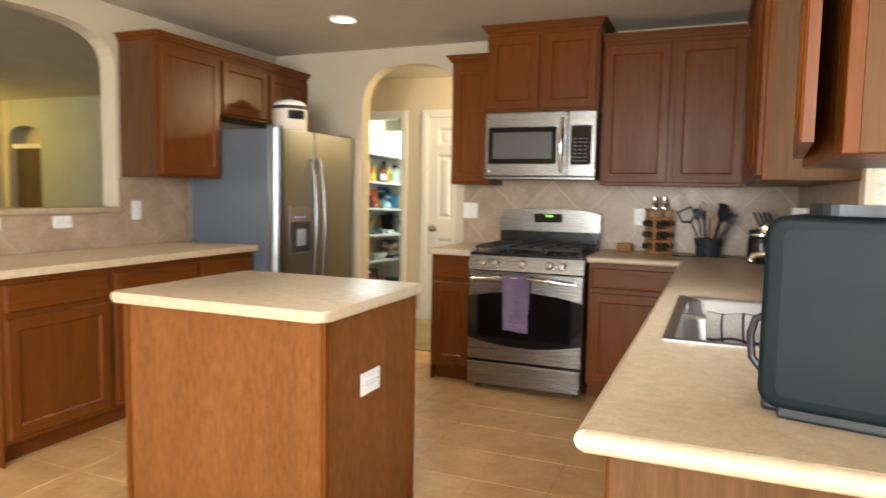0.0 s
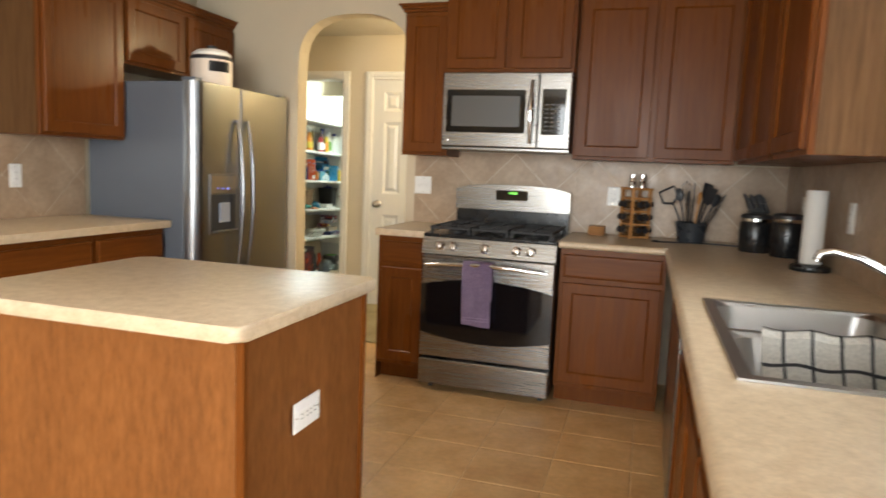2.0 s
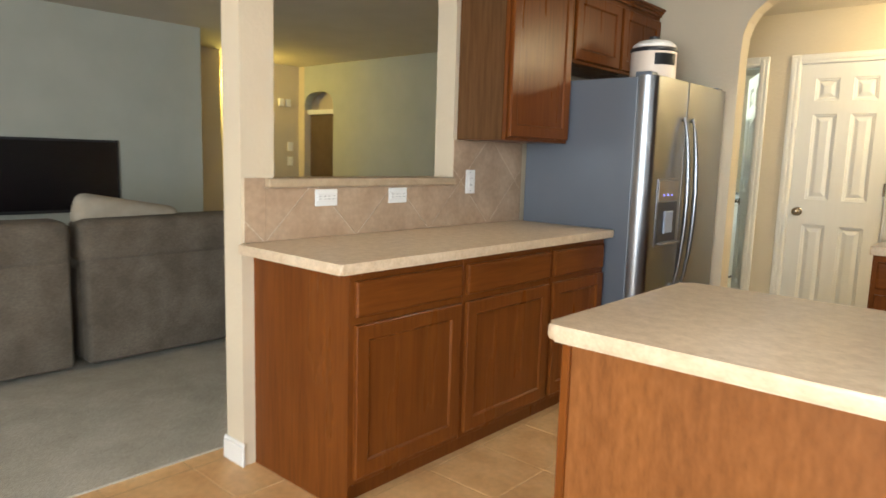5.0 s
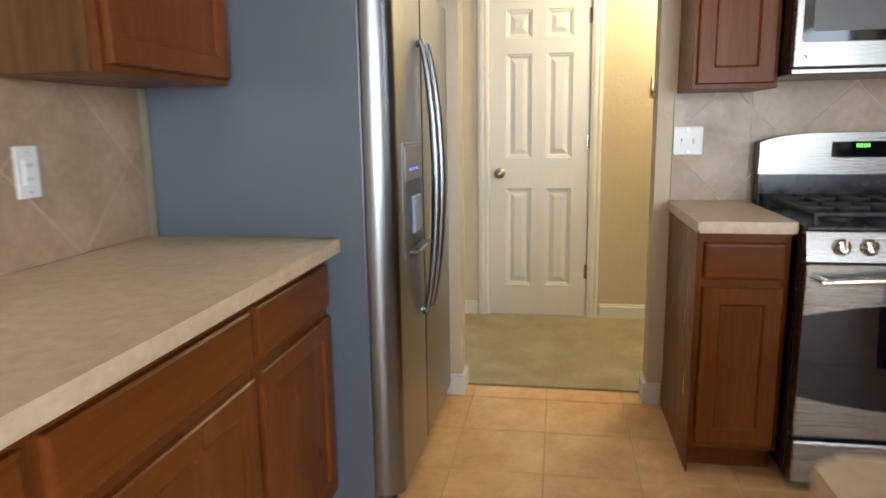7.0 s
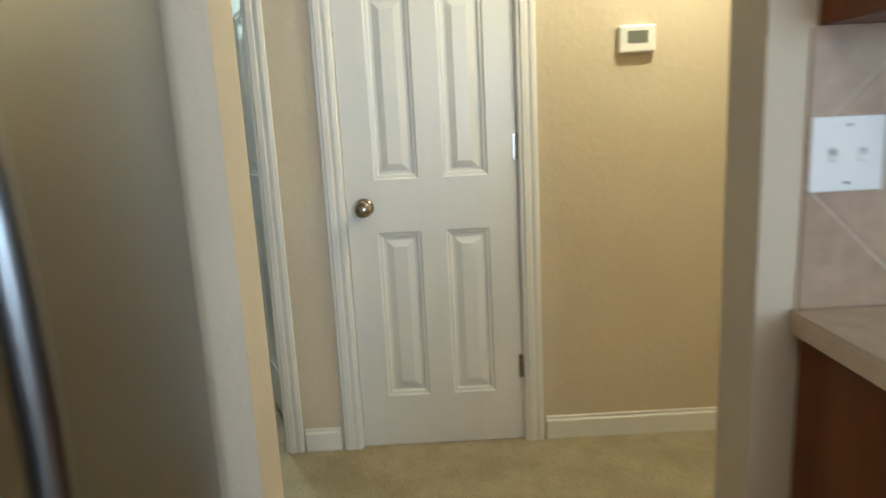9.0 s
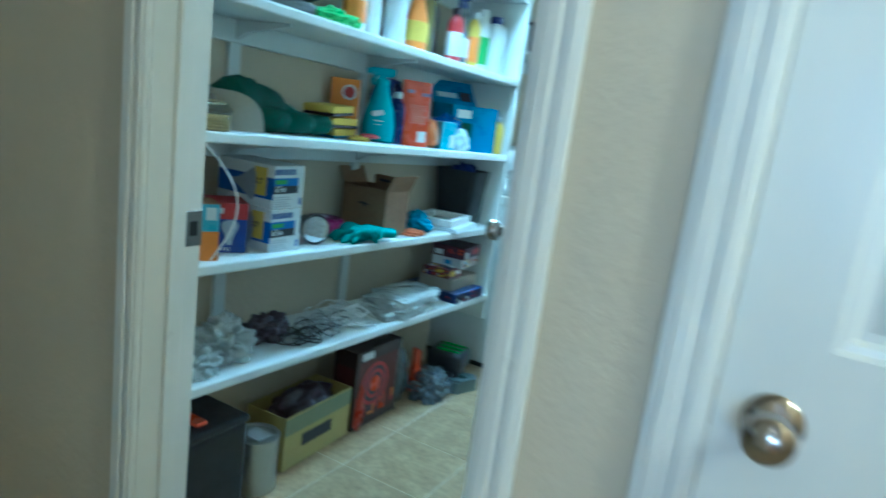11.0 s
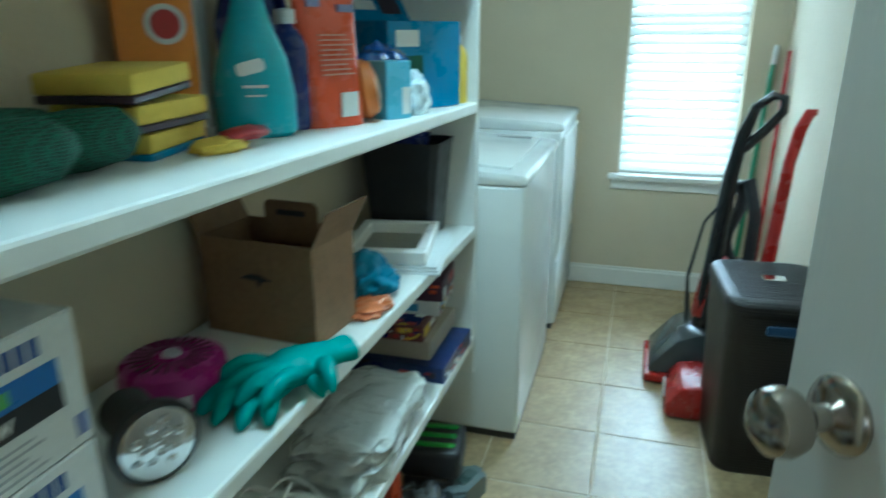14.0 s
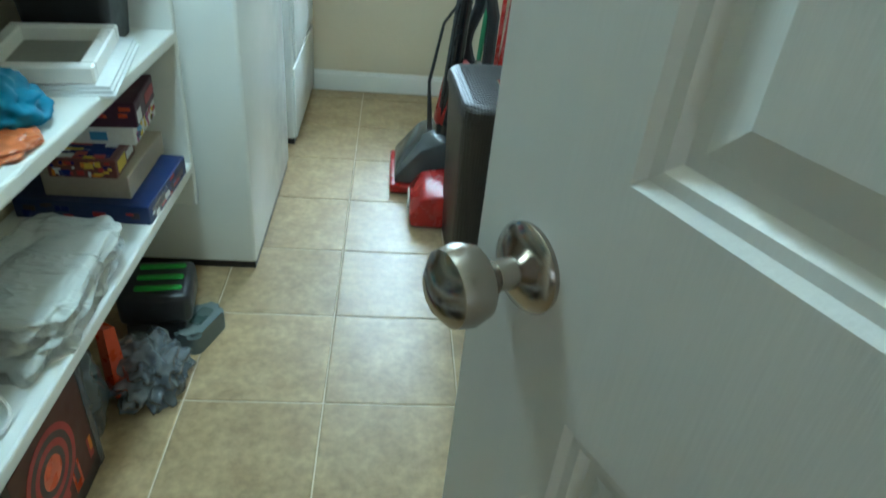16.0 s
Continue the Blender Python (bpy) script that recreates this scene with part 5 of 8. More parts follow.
box(bm, -0.035, 0.035, -0.0295, -0.027, -0.014, 0.026)
part("screen", bm, plain("lcd_grey", (0.16, 0.17, 0.15), 0.3), th, "grey screen")

# ---- dishwasher ----
dw = thing("dishwasher", pose(FRONT_E, -1.27, 0), "black-topped stainless dishwasher under the counter", "dishwasher")
bm = bm_new()
box(bm, FRONT_E, 1.93, -1.895, -0.68, 0.10, 0.872)
wpart("tub", bm, DARKPLASTIC, dw)
bm = bm_new()
box(bm, FRONT_E - 0.024, FRONT_E, -1.885, -1.285, 0.12, 0.735, 0.004, 1)
wpart("door", bm, STEEL, dw)
bm = bm_new()
box(bm, FRONT_E - 0.026, FRONT_E, -1.885, -1.285, 0.74, 0.862, 0.006, 1)
wpart("control_panel", bm, BLACK, dw, "black control panel")
bm = bm_new()
box(bm, FRONT_E - 0.002, FRONT_E - 0.0001, -1.28, -0.61, 0.0, 0.871)
solid("corner_filler", bm, CHERRY, "cherry-stained filler board in the counter's corner", "panel")

# ---- windows ----


def window(name, label, x0, x1, z0, z1, m, sill=True, slats=0.05, upper=False):
    """A window in a wall; local x across, the room towards -y, y=0 on the wall's face, its depth 0.12."""
    top = thing(name, m, label, "window", kind="structure")
    bm = bm_new()
    for a in ((x0, x0 + 0.035, z0, z1), (x1 - 0.035, x1, z0, z1), (x0 + 0.035, x1 - 0.035, z0, z0 + 0.04), (x0 + 0.035, x1 - 0.035, z1 - 0.04, z1), (x0 + 0.035, x1 - 0.035, (z0 + z1) / 2 - 0.02, (z0 + z1) / 2 + 0.02)):
        box(bm, a[0], a[1], 0.075, 0.105, a[2], a[3], 0.003, 1)
    part("window_frame", bm, TRIM, top)
    for a, b in ((z0 + 0.04, (z0 + z1) / 2 - 0.02), ((z0 + z1) / 2 + 0.02, z1 - 0.04)):
        bm = bm_new()
        box(bm, x0 + 0.035, x1 - 0.035, 0.088, 0.092, a, b)
        p = part("pane", bm, PANE, top)
        p.visible_shadow = False
    if sill:
        bm = bm_new()
        box(bm, x0 - 0.045, x1 + 0.045, -0.05, 0.074, z0 - 0.022, z0 + 0.002, 0.005, 2)
        box(bm, x0 - 0.03, x1 + 0.03, -0.016, 0.0, z0 - 0.075, z0 - 0.021, 0.004, 1)
        part("window_sill", bm, TRIM, top)
    bm = bm_new()
    box(bm, x0 + 0.004, x1 - 0.004, 0.01, 0.065, z1 - 0.05, z1 - 0.002, 0.003, 1)
    part("blind_headrail", bm, TRIM, top)
    bm = bm_new()
    box(bm, -0.5, 0.5, -0.5, 0.5, -0.5, 0.5)
    n = int((z1 - z0 - 0.07) / (slats * 0.84))
    bm.free()
    bm = bm_new()
    box(bm, x0 + 0.006, x1 - 0.006, -slats / 2, slats / 2, -0.0015, 0.0015)
    slat = mesh_of("slat", bm, BLIND)
    for k in range(n):
        s = new("slat", slat)
        s.parent = top
        s.matrix_basis = pose(0, 0.04, z0 + 0.03 + k * slats * 0.84, 42)
    bm = bm_new()
    box(bm, x0 + 0.006, x1 - 0.006, 0.018, 0.062, z0 + 0.003, z0 + 0.018, 0.003, 1)
    part("bottom_rail", bm, TRIM, top)
    for x in (x0 + 0.09, x1 - 0.09):
        bm = bm_new()
        tube(bm, [(x, 0.014, z0 + 0.01), (x, 0.014, z1 - 0.03)], 0.0012, 5)
        part("ladder_cord", bm, TRIM, top)
    return top


window("window_1", "kitchen window with wide white slatted blinds", -0.98, 0.0, 1.21, 2.2, pose(E_X, -2.10, 0, 0, 0, -90) @ pose(0.98, 0, 0))
window("window_2", "tall laundry window with white slatted blinds", -0.52, 0.0, 0.577, 2.02, pose(-1.565, NW_Y, 0), slats=0.05)

# ---- ceiling light ----
rl = thing("recessed_light", pose(-0.84, -0.90, CEIL_Z), "lit round recessed ceiling light with white trim", "ceiling light")
bm = bm_new()
lathe(bm, [(0.098, -0.001), (0.098, -0.008), (0.085, -0.012), (0.078, -0.006), (0.078, -0.002)], None, 32)
part("trim_ring", bm, TRIM, rl, "", True)
bm = bm_new()
lathe(bm, [(0.076, -0.002), (0.076, -0.006), (0.03, -0.008), (0.002, -0.008)], None, 28)
part("lens", bm, LAMPGLASS, rl, "glowing lens", True)

# ---- living room ----


def recliner(y, w):
    """One section of the sofa, seen from behind; it faces -x."""
    top = thing("sofa_section", pose(-3.68, y, 0.008), "brown microfibre sofa section seen from behind", "sofa", "sofa")
    r = random.Random(int(w * 1000 + y * 100))

    def cushion(name, x0, x1, y0, y1, z0, z1, bev):
        bm = bm_new()
        box(bm, x0, x1, y0, y1, z0, z1, bev, 4)
        for v in bm.verts:
            v.co += 0.006 * noise.noise_vector(v.co * 5 + Vector((y, 0, 0)))
        part(name, bm, SOFA, top, "", True)
    cushion("back_panel", -0.10, 0.02, 0.01, w - 0.01, 0.03, 0.66, 0.03)
    cushion("back_cushion", -0.24, 0.03, 0.0, w, 0.60, 0.86, 0.06)
    cushion("seat", -0.92, -0.10, 0.06, w - 0.06, 0.06, 0.45, 0.05)
    cushion("arm", -0.95, -0.06, 0.0, 0.14, 0.03, 0.60, 0.05)
    cushion("arm", -0.95, -0.06, w - 0.14, w, 0.03, 0.60, 0.05)


recliner(-4.05, 1.12)
recliner(-2.88, 1.35)
bm = bm_new()
box(bm, -0.32, 0.32, -0.07, 0.07, -0.10, 0.10, 0.06, 4, pose(-3.86, -2.55, 0.86, 8, 10, 96))
solid("throw_pillow", bm, surface("pillow_cloth", (0.30, 0.26, 0.20), (0.36, 0.32, 0.25), 8, 0.95, bumps=0.4, bump_scale=150, rvar=0), "pale beige cushion lying along the sofa's back", "pillow", smooth=True)
tv = thing("television", pose(-5.86, -2.27, 1.02), "large black flat-screen television on the wall", "television")
bm = bm_new()
box(bm, -0.038, 0.0, -0.51, 0.51, -0.31, 0.31, 0.006, 2)
part("case", bm, DARKPLASTIC, tv)
bm = bm_new()
box(bm, 0.0, 0.002, -0.49, 0.49, -0.285, 0.29)
part("screen", bm, TVBLACK, tv)
# warm entry lamp, chime box and the hall beyond the living room
el = thing("entry_lamp", pose(-7.25, 0.14, CEIL_Z), "lit frosted ceiling lamp in the entry", "ceiling light")
bm = bm_new()
lathe(bm, [(0.06, 0.0), (0.06, -0.03), (0.02, -0.05), (0.02, -0.12)], None, 20)
part("canopy", bm, NICKEL, el, "", True)
bm = bm_new()
lathe(bm, [(0.04, -0.17), (0.07, -0.19), (0.085, -0.225), (0.05, -0.275), (0.002, -0.285)], pose(0, 0, 0.03), 20)
part("shade", bm, plain("warm_shade", (1.0, 0.7, 0.3), 0.4, emit=4.0), el, "glowing frosted shade", True)
hl = thing("hall_lamp", pose(0.0, 0.75, CEIL_Z), "lit frosted ceiling lamp in the hall", "ceiling light")
bm = bm_new()
lathe(bm, [(0.11, 0.0), (0.11, -0.02), (0.04, -0.03), (0.02, -0.06)], None, 24)
part("canopy", bm, NICKEL, hl, "", True)
bm = bm_new()
lathe(bm, [(0.10, -0.04), (0.14, -0.05), (0.15, -0.08), (0.12, -0.12), (0.05, -0.14), (0.002, -0.143)], None, 24)
part("shade", bm, bpy.data.materials["warm_shade"], hl, "glowing frosted shade", True)
for k, y in enumerate((1.05, 1.16)):
    ch = thing("alarm_box", pose(-7.5, y, 1.93), "small white box high on the entry wall", "alarm box")
    bm = bm_new()
    box(bm, 0, 0.04, -0.035, 0.035, -0.05, 0.05, 0.006, 2)
    part("case", bm, WHITEPLASTIC, ch)
for z in (1.35, 1.15):
    kp = thing("wall_keypad", pose(-7.5, 1.2, z), "small white keypad on the entry wall", "keypad")
    bm = bm_new()
    box(bm, 0, 0.02, -0.04, 0.04, -0.06, 0.06, 0.005, 2)
    part("case", bm, WHITEPLASTIC, kp)
bm = bm_new()
box(bm, -7.37, -6.75, 1.40, 1.44, 1.79, 1.85)
structure("trim_arch_header", bm, TRIM, "white header across the far archway", "trim")
# dark brown slab fills the archway below the header
bm = bm_new()
box(bm, -7.37, -6.75, 1.45, 1.49, 0.0, 1.79)
structure("arch_slab", bm, surface("arch_brown", (0.085, 0.055, 0.03), (0.11, 0.072, 0.04), 4, 0.5), "plain dark brown slab filling the far archway", "door")

# ---- laundry: shelves ----
SF, SB = -2.40, -2.695      # front and back of the shelves
S_TOP = (0.417, 0.739, 1.066, 1.393, 1.74)


def rise(y):
    """The boards hang slightly out of level, higher by the doorway."""
    return 0.052 - 0.0279 * (y - 1.55)


def hang(bm):
    for v in bm.verts:
        v.co.z += rise(v.co.y)


sh = thing("shelf_unit", pose((SF + SB) / 2, 1.48, 0), "white painted wall shelves with boards, brackets and end panel", "shelves")
for z in S_TOP:
    bm = bm_new()
    box(bm, SB, SF, 1.468, 3.27, z - 0.028, z, 0.005, 2)
    hang(bm)
    board = wpart("shelf_board", bm, SHELFPAINT, sh)
    bm = bm_new()
    box(bm, SB - 0.003, SB + 0.017, 1.468, 3.27, z - 0.092, z - 0.028, 0.002, 1)
    hang(bm)
    wpart("cleat", bm, SHELFPAINT, sh)
    for y in (1.93, 2.55):
        bm = bm_new()
        prism(bm, [(SB + 0.012, z - 0.029), (SB + 0.22, z - 0.029), (SB + 0.22, z - 0.036), (SB + 0.06, z - 0.060), (SB + 0.012, z - 0.085)], 0.016, pose(0, y + 0.008, 0, 90))
        hang(bm)
        wpart("bracket", bm, SHELFPAINT, sh)
for y in (1.93, 2.55):
    bm = bm_new()
    box(bm, SB - 0.004, SB + 0.012, y - 0.022, y + 0.022, 0.27, 1.85, 0.002, 1)
    wpart("upright", bm, SHELFPAINT, sh)
bm = bm_new()
box(bm, SB - 0.01, SF - 0.002, 3.27, 3.29, 0.30, 2.1, 0.003, 1)
wpart("end_panel", bm, SHELFPAINT, sh)

# ---- washer and dryer ----


def machine(name, y0, y1, label, h, lid):
    xf, xb = -2.295, -2.96
    top = thing(name, pose((xf + xb) / 2, (y0 + y1) / 2, 0), label, "washing machine" if lid else "dryer", "laundry machines")
    bm = bm_new()
    box(bm, xb, xf, y0, y1, 0.025, h - 0.035, 0.012, 3)
    wpart("cabinet", bm, ENAMEL, top, "", True)
    bm = bm_new()
    prism(bm, [(xb, h - 0.036), (xf + 0.006, h - 0.036), (xf + 0.012, h - 0.022), (xf + 0.004, h - 0.006), (xf - 0.02, h), (xb, h + 0.03)], y1 - y0 + 0.006, pose(0, y1 + 0.003, 0, 90))
    es = list(bm.edges)
    bmesh.ops.bevel(bm, geom=es, offset=0.008, segments=2, affect="EDGES", profile=0.5)
    wpart("top_panel", bm, ENAMEL, top, "", True)
    if lid:
        bm = bm_new()
        prism(bm, [(xb + 0.16, h + 0.024), (xf - 0.05, h + 0.0), (xf - 0.045, h + 0.010), (xb + 0.16, h + 0.036)], y1 - y0 - 0.10, pose(0, y1 - 0.05, 0, 90))
        bmesh.ops.bevel(bm, geom=list(bm.edges), offset=0.004, segments=2, affect="EDGES", profile=0.5)
        wpart("lid", bm, ENAMEL, top, "", True)
        bm = bm_new()
        box(bm, xf - 0.20, xf - 0.07, y1 - 0.13, y1 - 0.11, h + 0.014, h + 0.022, 0.003, 1, None)
        wpart("lid_grip", bm, plain("grip_grey", (0.35, 0.36, 0.35), 0.4), top)
    else:
        bm = bm_new()
        box(bm, xf - 0.004, xf + 0.012, y0 + 0.03, y1 - 0.03, 0.34, h - 0.06, 0.01, 3)
        wpart("door", bm, ENAMEL, top, "", True)
        bm = bm_new()
        box(bm, xf - 0.004, xf + 0.008, y0 + 0.004, y1 - 0.004, 0.03, 0.315, 0.006, 2)
        wpart("kick_panel", bm, ENAMEL, top, "", True)
    bm = bm_new()
    prism(bm, [(xb, h + 0.02), (xb + 0.14, h + 0.02), (xb + 0.10, h + 0.15), (xb + 0.03, h + 0.17), (xb, h + 0.16)], y1 - y0 - 0.01, pose(0, y1 - 0.005, 0, 90))
    bmesh.ops.bevel(bm, geom=list(bm.edges), offset=0.012, segments=2, affect="EDGES", profile=0.5)
    con = wpart("console", bm, ENAMEL, top, "", True)
    for k in range(3):
        bm = bm_new()
        lathe(bm, [(0.028, 0), (0.028, 0.004), (0.022, 0.01), (0.020, 0.024), (0.002, 0.026)], pose(xb + 0.122, y0 + 0.14 + 0.2 * k, h + 0.085, 0, 73), 18)
        bmesh.ops.transform(bm, matrix=top.matrix_basis.inverted(), verts=bm.verts)
        part("dial", bm, plain("dial_grey", (0.45, 0.46, 0.46), 0.3), con, "grey dial", True)
    bm = bm_new()
    box(bm, xb + 0.02, xf - 0.006, y0 + 0.012, y1 - 0.012, 0.0, 0.026)
    wpart("base", bm, DARKPLASTIC, top)


machine("washing_machine", 3.41, 4.10, "white top-loading washing machine with a closed lid", 0.86, True)
machine("clothes_dryer", 4.28, 4.915, "white clothes dryer beside the washing machine", 0.895, False)

GRIP_LINE = plain("grip_line", (0.10, 0.10, 0.10), 0.6)
# ---- laundry: things on the floor ----


def woven(name, high, low):
    """A fine basket weave pressed into plastic, its hollows shaded darker in the colour."""
    m, nt, b = nodes_of(name)
    tc = nt.nodes.new("ShaderNodeTexCoord")
    hs = []
    for axis in ("X", "Y", "Z"):
        wv = nt.nodes.new("ShaderNodeTexWave")
        wv.bands_direction, wv.inputs["Scale"].default_value, wv.inputs["Distortion"].default_value = axis, 38, 0.3
        nt.links.new(tc.outputs["Object"], wv.inputs["Vector"])
        hs.append(wv.outputs["Fac"])
    h = mix(nt, mix(nt, hs[0], hs[1], 0.5), hs[2], 0.5)
    nt.links.new(ramp(nt, h, [(0.3, low), (0.65, high)]), b.inputs["Base Color"])
    b.inputs["Roughness"].default_value = 0.42
    bump(nt, b, h, 0.5, 0.003)
    return m


def hamper():
    m = pose(-1.59, 3.60, 0, 0, 0, 4)
    m = m @ Matrix.Diagonal((1, 1, 1.05, 1))
    top = thing("laundry_hamper", m, "dark brown woven-look plastic laundry hamper with lid", "hamper")
    mat = woven("hamper_plastic", (0.020, 0.015, 0.013), (0.008, 0.006, 0.006))
    bm = bm_new()
    rings = []
    for z, s in ((0.0, 0.86), (0.01, 0.885), (0.25, 0.935), (0.46, 0.985), (0.475, 1.0), (0.495, 1.0)):
        rings.append([bm.verts.new((x * s, y * s, z)) for x, y in rounded(0.30, 0.37, 0.06)])
    for p, q in zip(rings, rings[1:]):
        for k in range(len(p)):
            bm.faces.new((p[k], p[(k + 1) % len(p)], q[(k + 1) % len(q)], q[k]))
    bm.faces.new(rings[0][::-1])
    bm.faces.new(rings[-1])
    part("body", bm, mat, top, "", True)
    bm = bm_new()
    rings = []
    for z, s in ((0.488, 1.0), (0.490, 1.03), (0.512, 1.03), (0.522, 0.99), (0.527, 0.9)):
        rings.append([bm.verts.new((x * s, y * s, z)) for x, y in rounded(0.30, 0.37, 0.06)])
    for p, q in zip(rings, rings[1:]):
        for k in range(len(p)):
            bm.faces.new((p[k], p[(k + 1) % len(p)], q[(k + 1) % len(q)], q[k]))
    bm.faces.new(rings[0][::-1])
    bm.faces.new(rings[-1])
    lid = part("lid", bm, mat, top, "", True)
    for k in range(23):
        y = -0.15 + 0.30 * k / 22
        bm = bm_new()
        box(bm, -0.12, 0.12, y - 0.003, y + 0.003, 0.5265, 0.5282)
        part("lid_rib", bm, mat, lid)
    bm = bm_new()
    box(bm, -0.03, 0.03, -0.02, 0.02, 0.527, 0.534, 0.002, 1)
    part("lid_latch", bm, CHROME, lid, "small bright latch plate")
    bm = bm_new()
    box(bm, -0.05, 0.05, -0.1875, -0.183, 0.435, 0.462, 0.004, 1)
    part("handle_slot", bm, plain("slot_blue", (0.02, 0.05, 0.11), 0.5), top, "bluish handle slot")


hamper()


def step_stool():
    """A folded step stool leaning on the wall behind the door."""
    top = thing("step_stool", pose(-1.50, 3.12, 0, 0, 0, 0), "folded grey metal step stool with black treads", "step stool")
    lean = pose(0, 0, 0, 0, 7.5, 0)
    rail = brushed("stool_tube", (0.32, 0.32, 0.33), 0.35)
    for y in (-0.20, 0.20):
        bm = bm_new()
        tube(bm, [(-0.04, y, 0.01), (-0.02, y, 0.5), (-0.02, y * 0.95, 0.92)], 0.011, 10, lean)
        part("front_leg", bm, rail, top, "", True)
        bm = bm_new()
        tube(bm, [(0.03, y * 1.08, 0.012), (0.015, y * 1.05, 0.55)], 0.010, 10, lean)
        part("rear_leg", bm, rail, top, "", True)
        for x in (-0.04, 0.03):
            bm = bm_new()
            cyl(bm, 0.017, 0.035, lean @ pose(x, y * (1 if x < 0 else 1.08), 0.0), 12)
            part("rubber_foot", bm, DARKPLASTIC, top, "black rubber foot")
        bm = bm_new()
        box(bm, -0.045, 0.02, y - 0.02, y + 0.02, 0.60, 0.66, 0.008, 2, lean)
        part("joint", bm, DARKPLASTIC, top)
    bm = bm_new()
    tube(bm, [(-0.02, -0.19, 0.92), (-0.02, -0.15, 0.96), (-0.02, 0.15, 0.96), (-0.02, 0.19, 0.92)], 0.011, 10, lean)
    part("top_rail", bm, rail, top, "", True)
    for z in (0.16, 0.42):
        bm = bm_new()
        box(bm, -0.055, -0.035, -0.17, 0.17, z, z + 0.22, 0.006, 2, lean)
        tread = part("tread", bm, DARKPLASTIC, top)
        for k in range(9):
            bm = bm_new()
            box(bm, -0.0575, -0.054, -0.15, 0.15, z + 0.02 + 0.022 * k, z + 0.026 + 0.022 * k, 0, 1, lean)
            part("grip_line", bm, GRIP_LINE, tread)


step_stool()


def vacuum():
    """An upright carpet cleaner with a looped black handle and red base."""
    top = thing("vacuum_cleaner", pose(-1.735, 4.05, 0), "upright black and red vacuum cleaner with looped handle", "vacuum cleaner")
    red = surface("red_plastic", (0.28, 0.012, 0.010), (0.36, 0.018, 0.014), 6, 0.28)
    smoke = plain("smoked_plastic", (0.05, 0.055, 0.055), 0.12)
    bm = bm_new()
    prism(bm, [(-0.16, 0.0), (0.12, 0.0), (0.14, 0.08), (0.02, 0.20), (-0.07, 0.16), (-0.16, 0.05)], 0.27, pose(0, 0.155, 0.012, 90))
    bmesh.ops.bevel(bm, geom=list(bm.edges), offset=0.016, segments=2, affect="EDGES", profile=0.5)
    part("nozzle", bm, smoke, top, "smoked plastic nozzle", True)
    bm = bm_new()
    box(bm, -0.175, -0.09, -0.14, 0.16, 0.008, 0.04, 0.008, 2)
    part("nozzle_lip", bm, red, top, "red front lip")
    bm = bm_new()
    box(bm, -0.03, 0.11, -0.06, 0.12, 0.16, 0.46, 0.035, 3, pose(0, 0, 0, 0, 8, 0))
    part("body", bm, BLACK, top, "", True)
    bm = bm_new()
    lathe(bm, [(0.05, 0.22), (0.06, 0.24), (0.058, 0.40), (0.04, 0.45), (0.01, 0.47)], pose(0.0, 0.02, 0, 0, 8, 0), 18)
    part("tank", bm, red, top, "red tank", True)
    bm = bm_new()
    tube(bm, [(0.015, 0.0, 0.18), (0.03, 0.0, 0.45), (0.05, -0.005, 0.76), (0.07, -0.01, 0.90), (0.10, -0.015, 1.0), (0.145, -0.02, 1.04), (0.18, -0.02, 1.03), (0.182, -0.02, 0.99), (0.14, -0.015, 0.93), (0.078, -0.01, 0.86)], [0.034, 0.03, 0.026, 0.022, 0.016, 0.015, 0.015, 0.015, 0.016, 0.018], 12)
    part("handle", bm, BLACK, top, "looped black handle", True)
    bm = bm_new()
    pts = [(0.09 + 0.02 * math.sin(k * 0.9), 0.07, 0.30 + 0.42 * k / 10) for k in range(11)]
    tube(bm, pts + [(0.12, 0.05, 0.74), (0.15, 0.02, 0.62), (0.15, 0.03, 0.35)], 0.022, 10)
    part("hose", bm, DARKPLASTIC, top, "ribbed black hose", True)
    bm = bm_new()
    for k in range(3):
        tube(bm, [(-0.045 + 0.006 * k, -0.03, 0.22), (-0.055, -0.035 - 0.008 * k, 0.40), (-0.02, -0.03, 0.60), (0.02, -0.03, 0.66)], 0.005, 6)
    part("power_cord", bm, DARKPLASTIC, top, "", True)
    for y in (-0.11, 0.13):
        bm = bm_new()
        cyl(bm, 0.035, 0.02, pose(0.11, y, 0.036, 90), 16)
        part("wheel", bm, DARKPLASTIC, top)


vacuum()


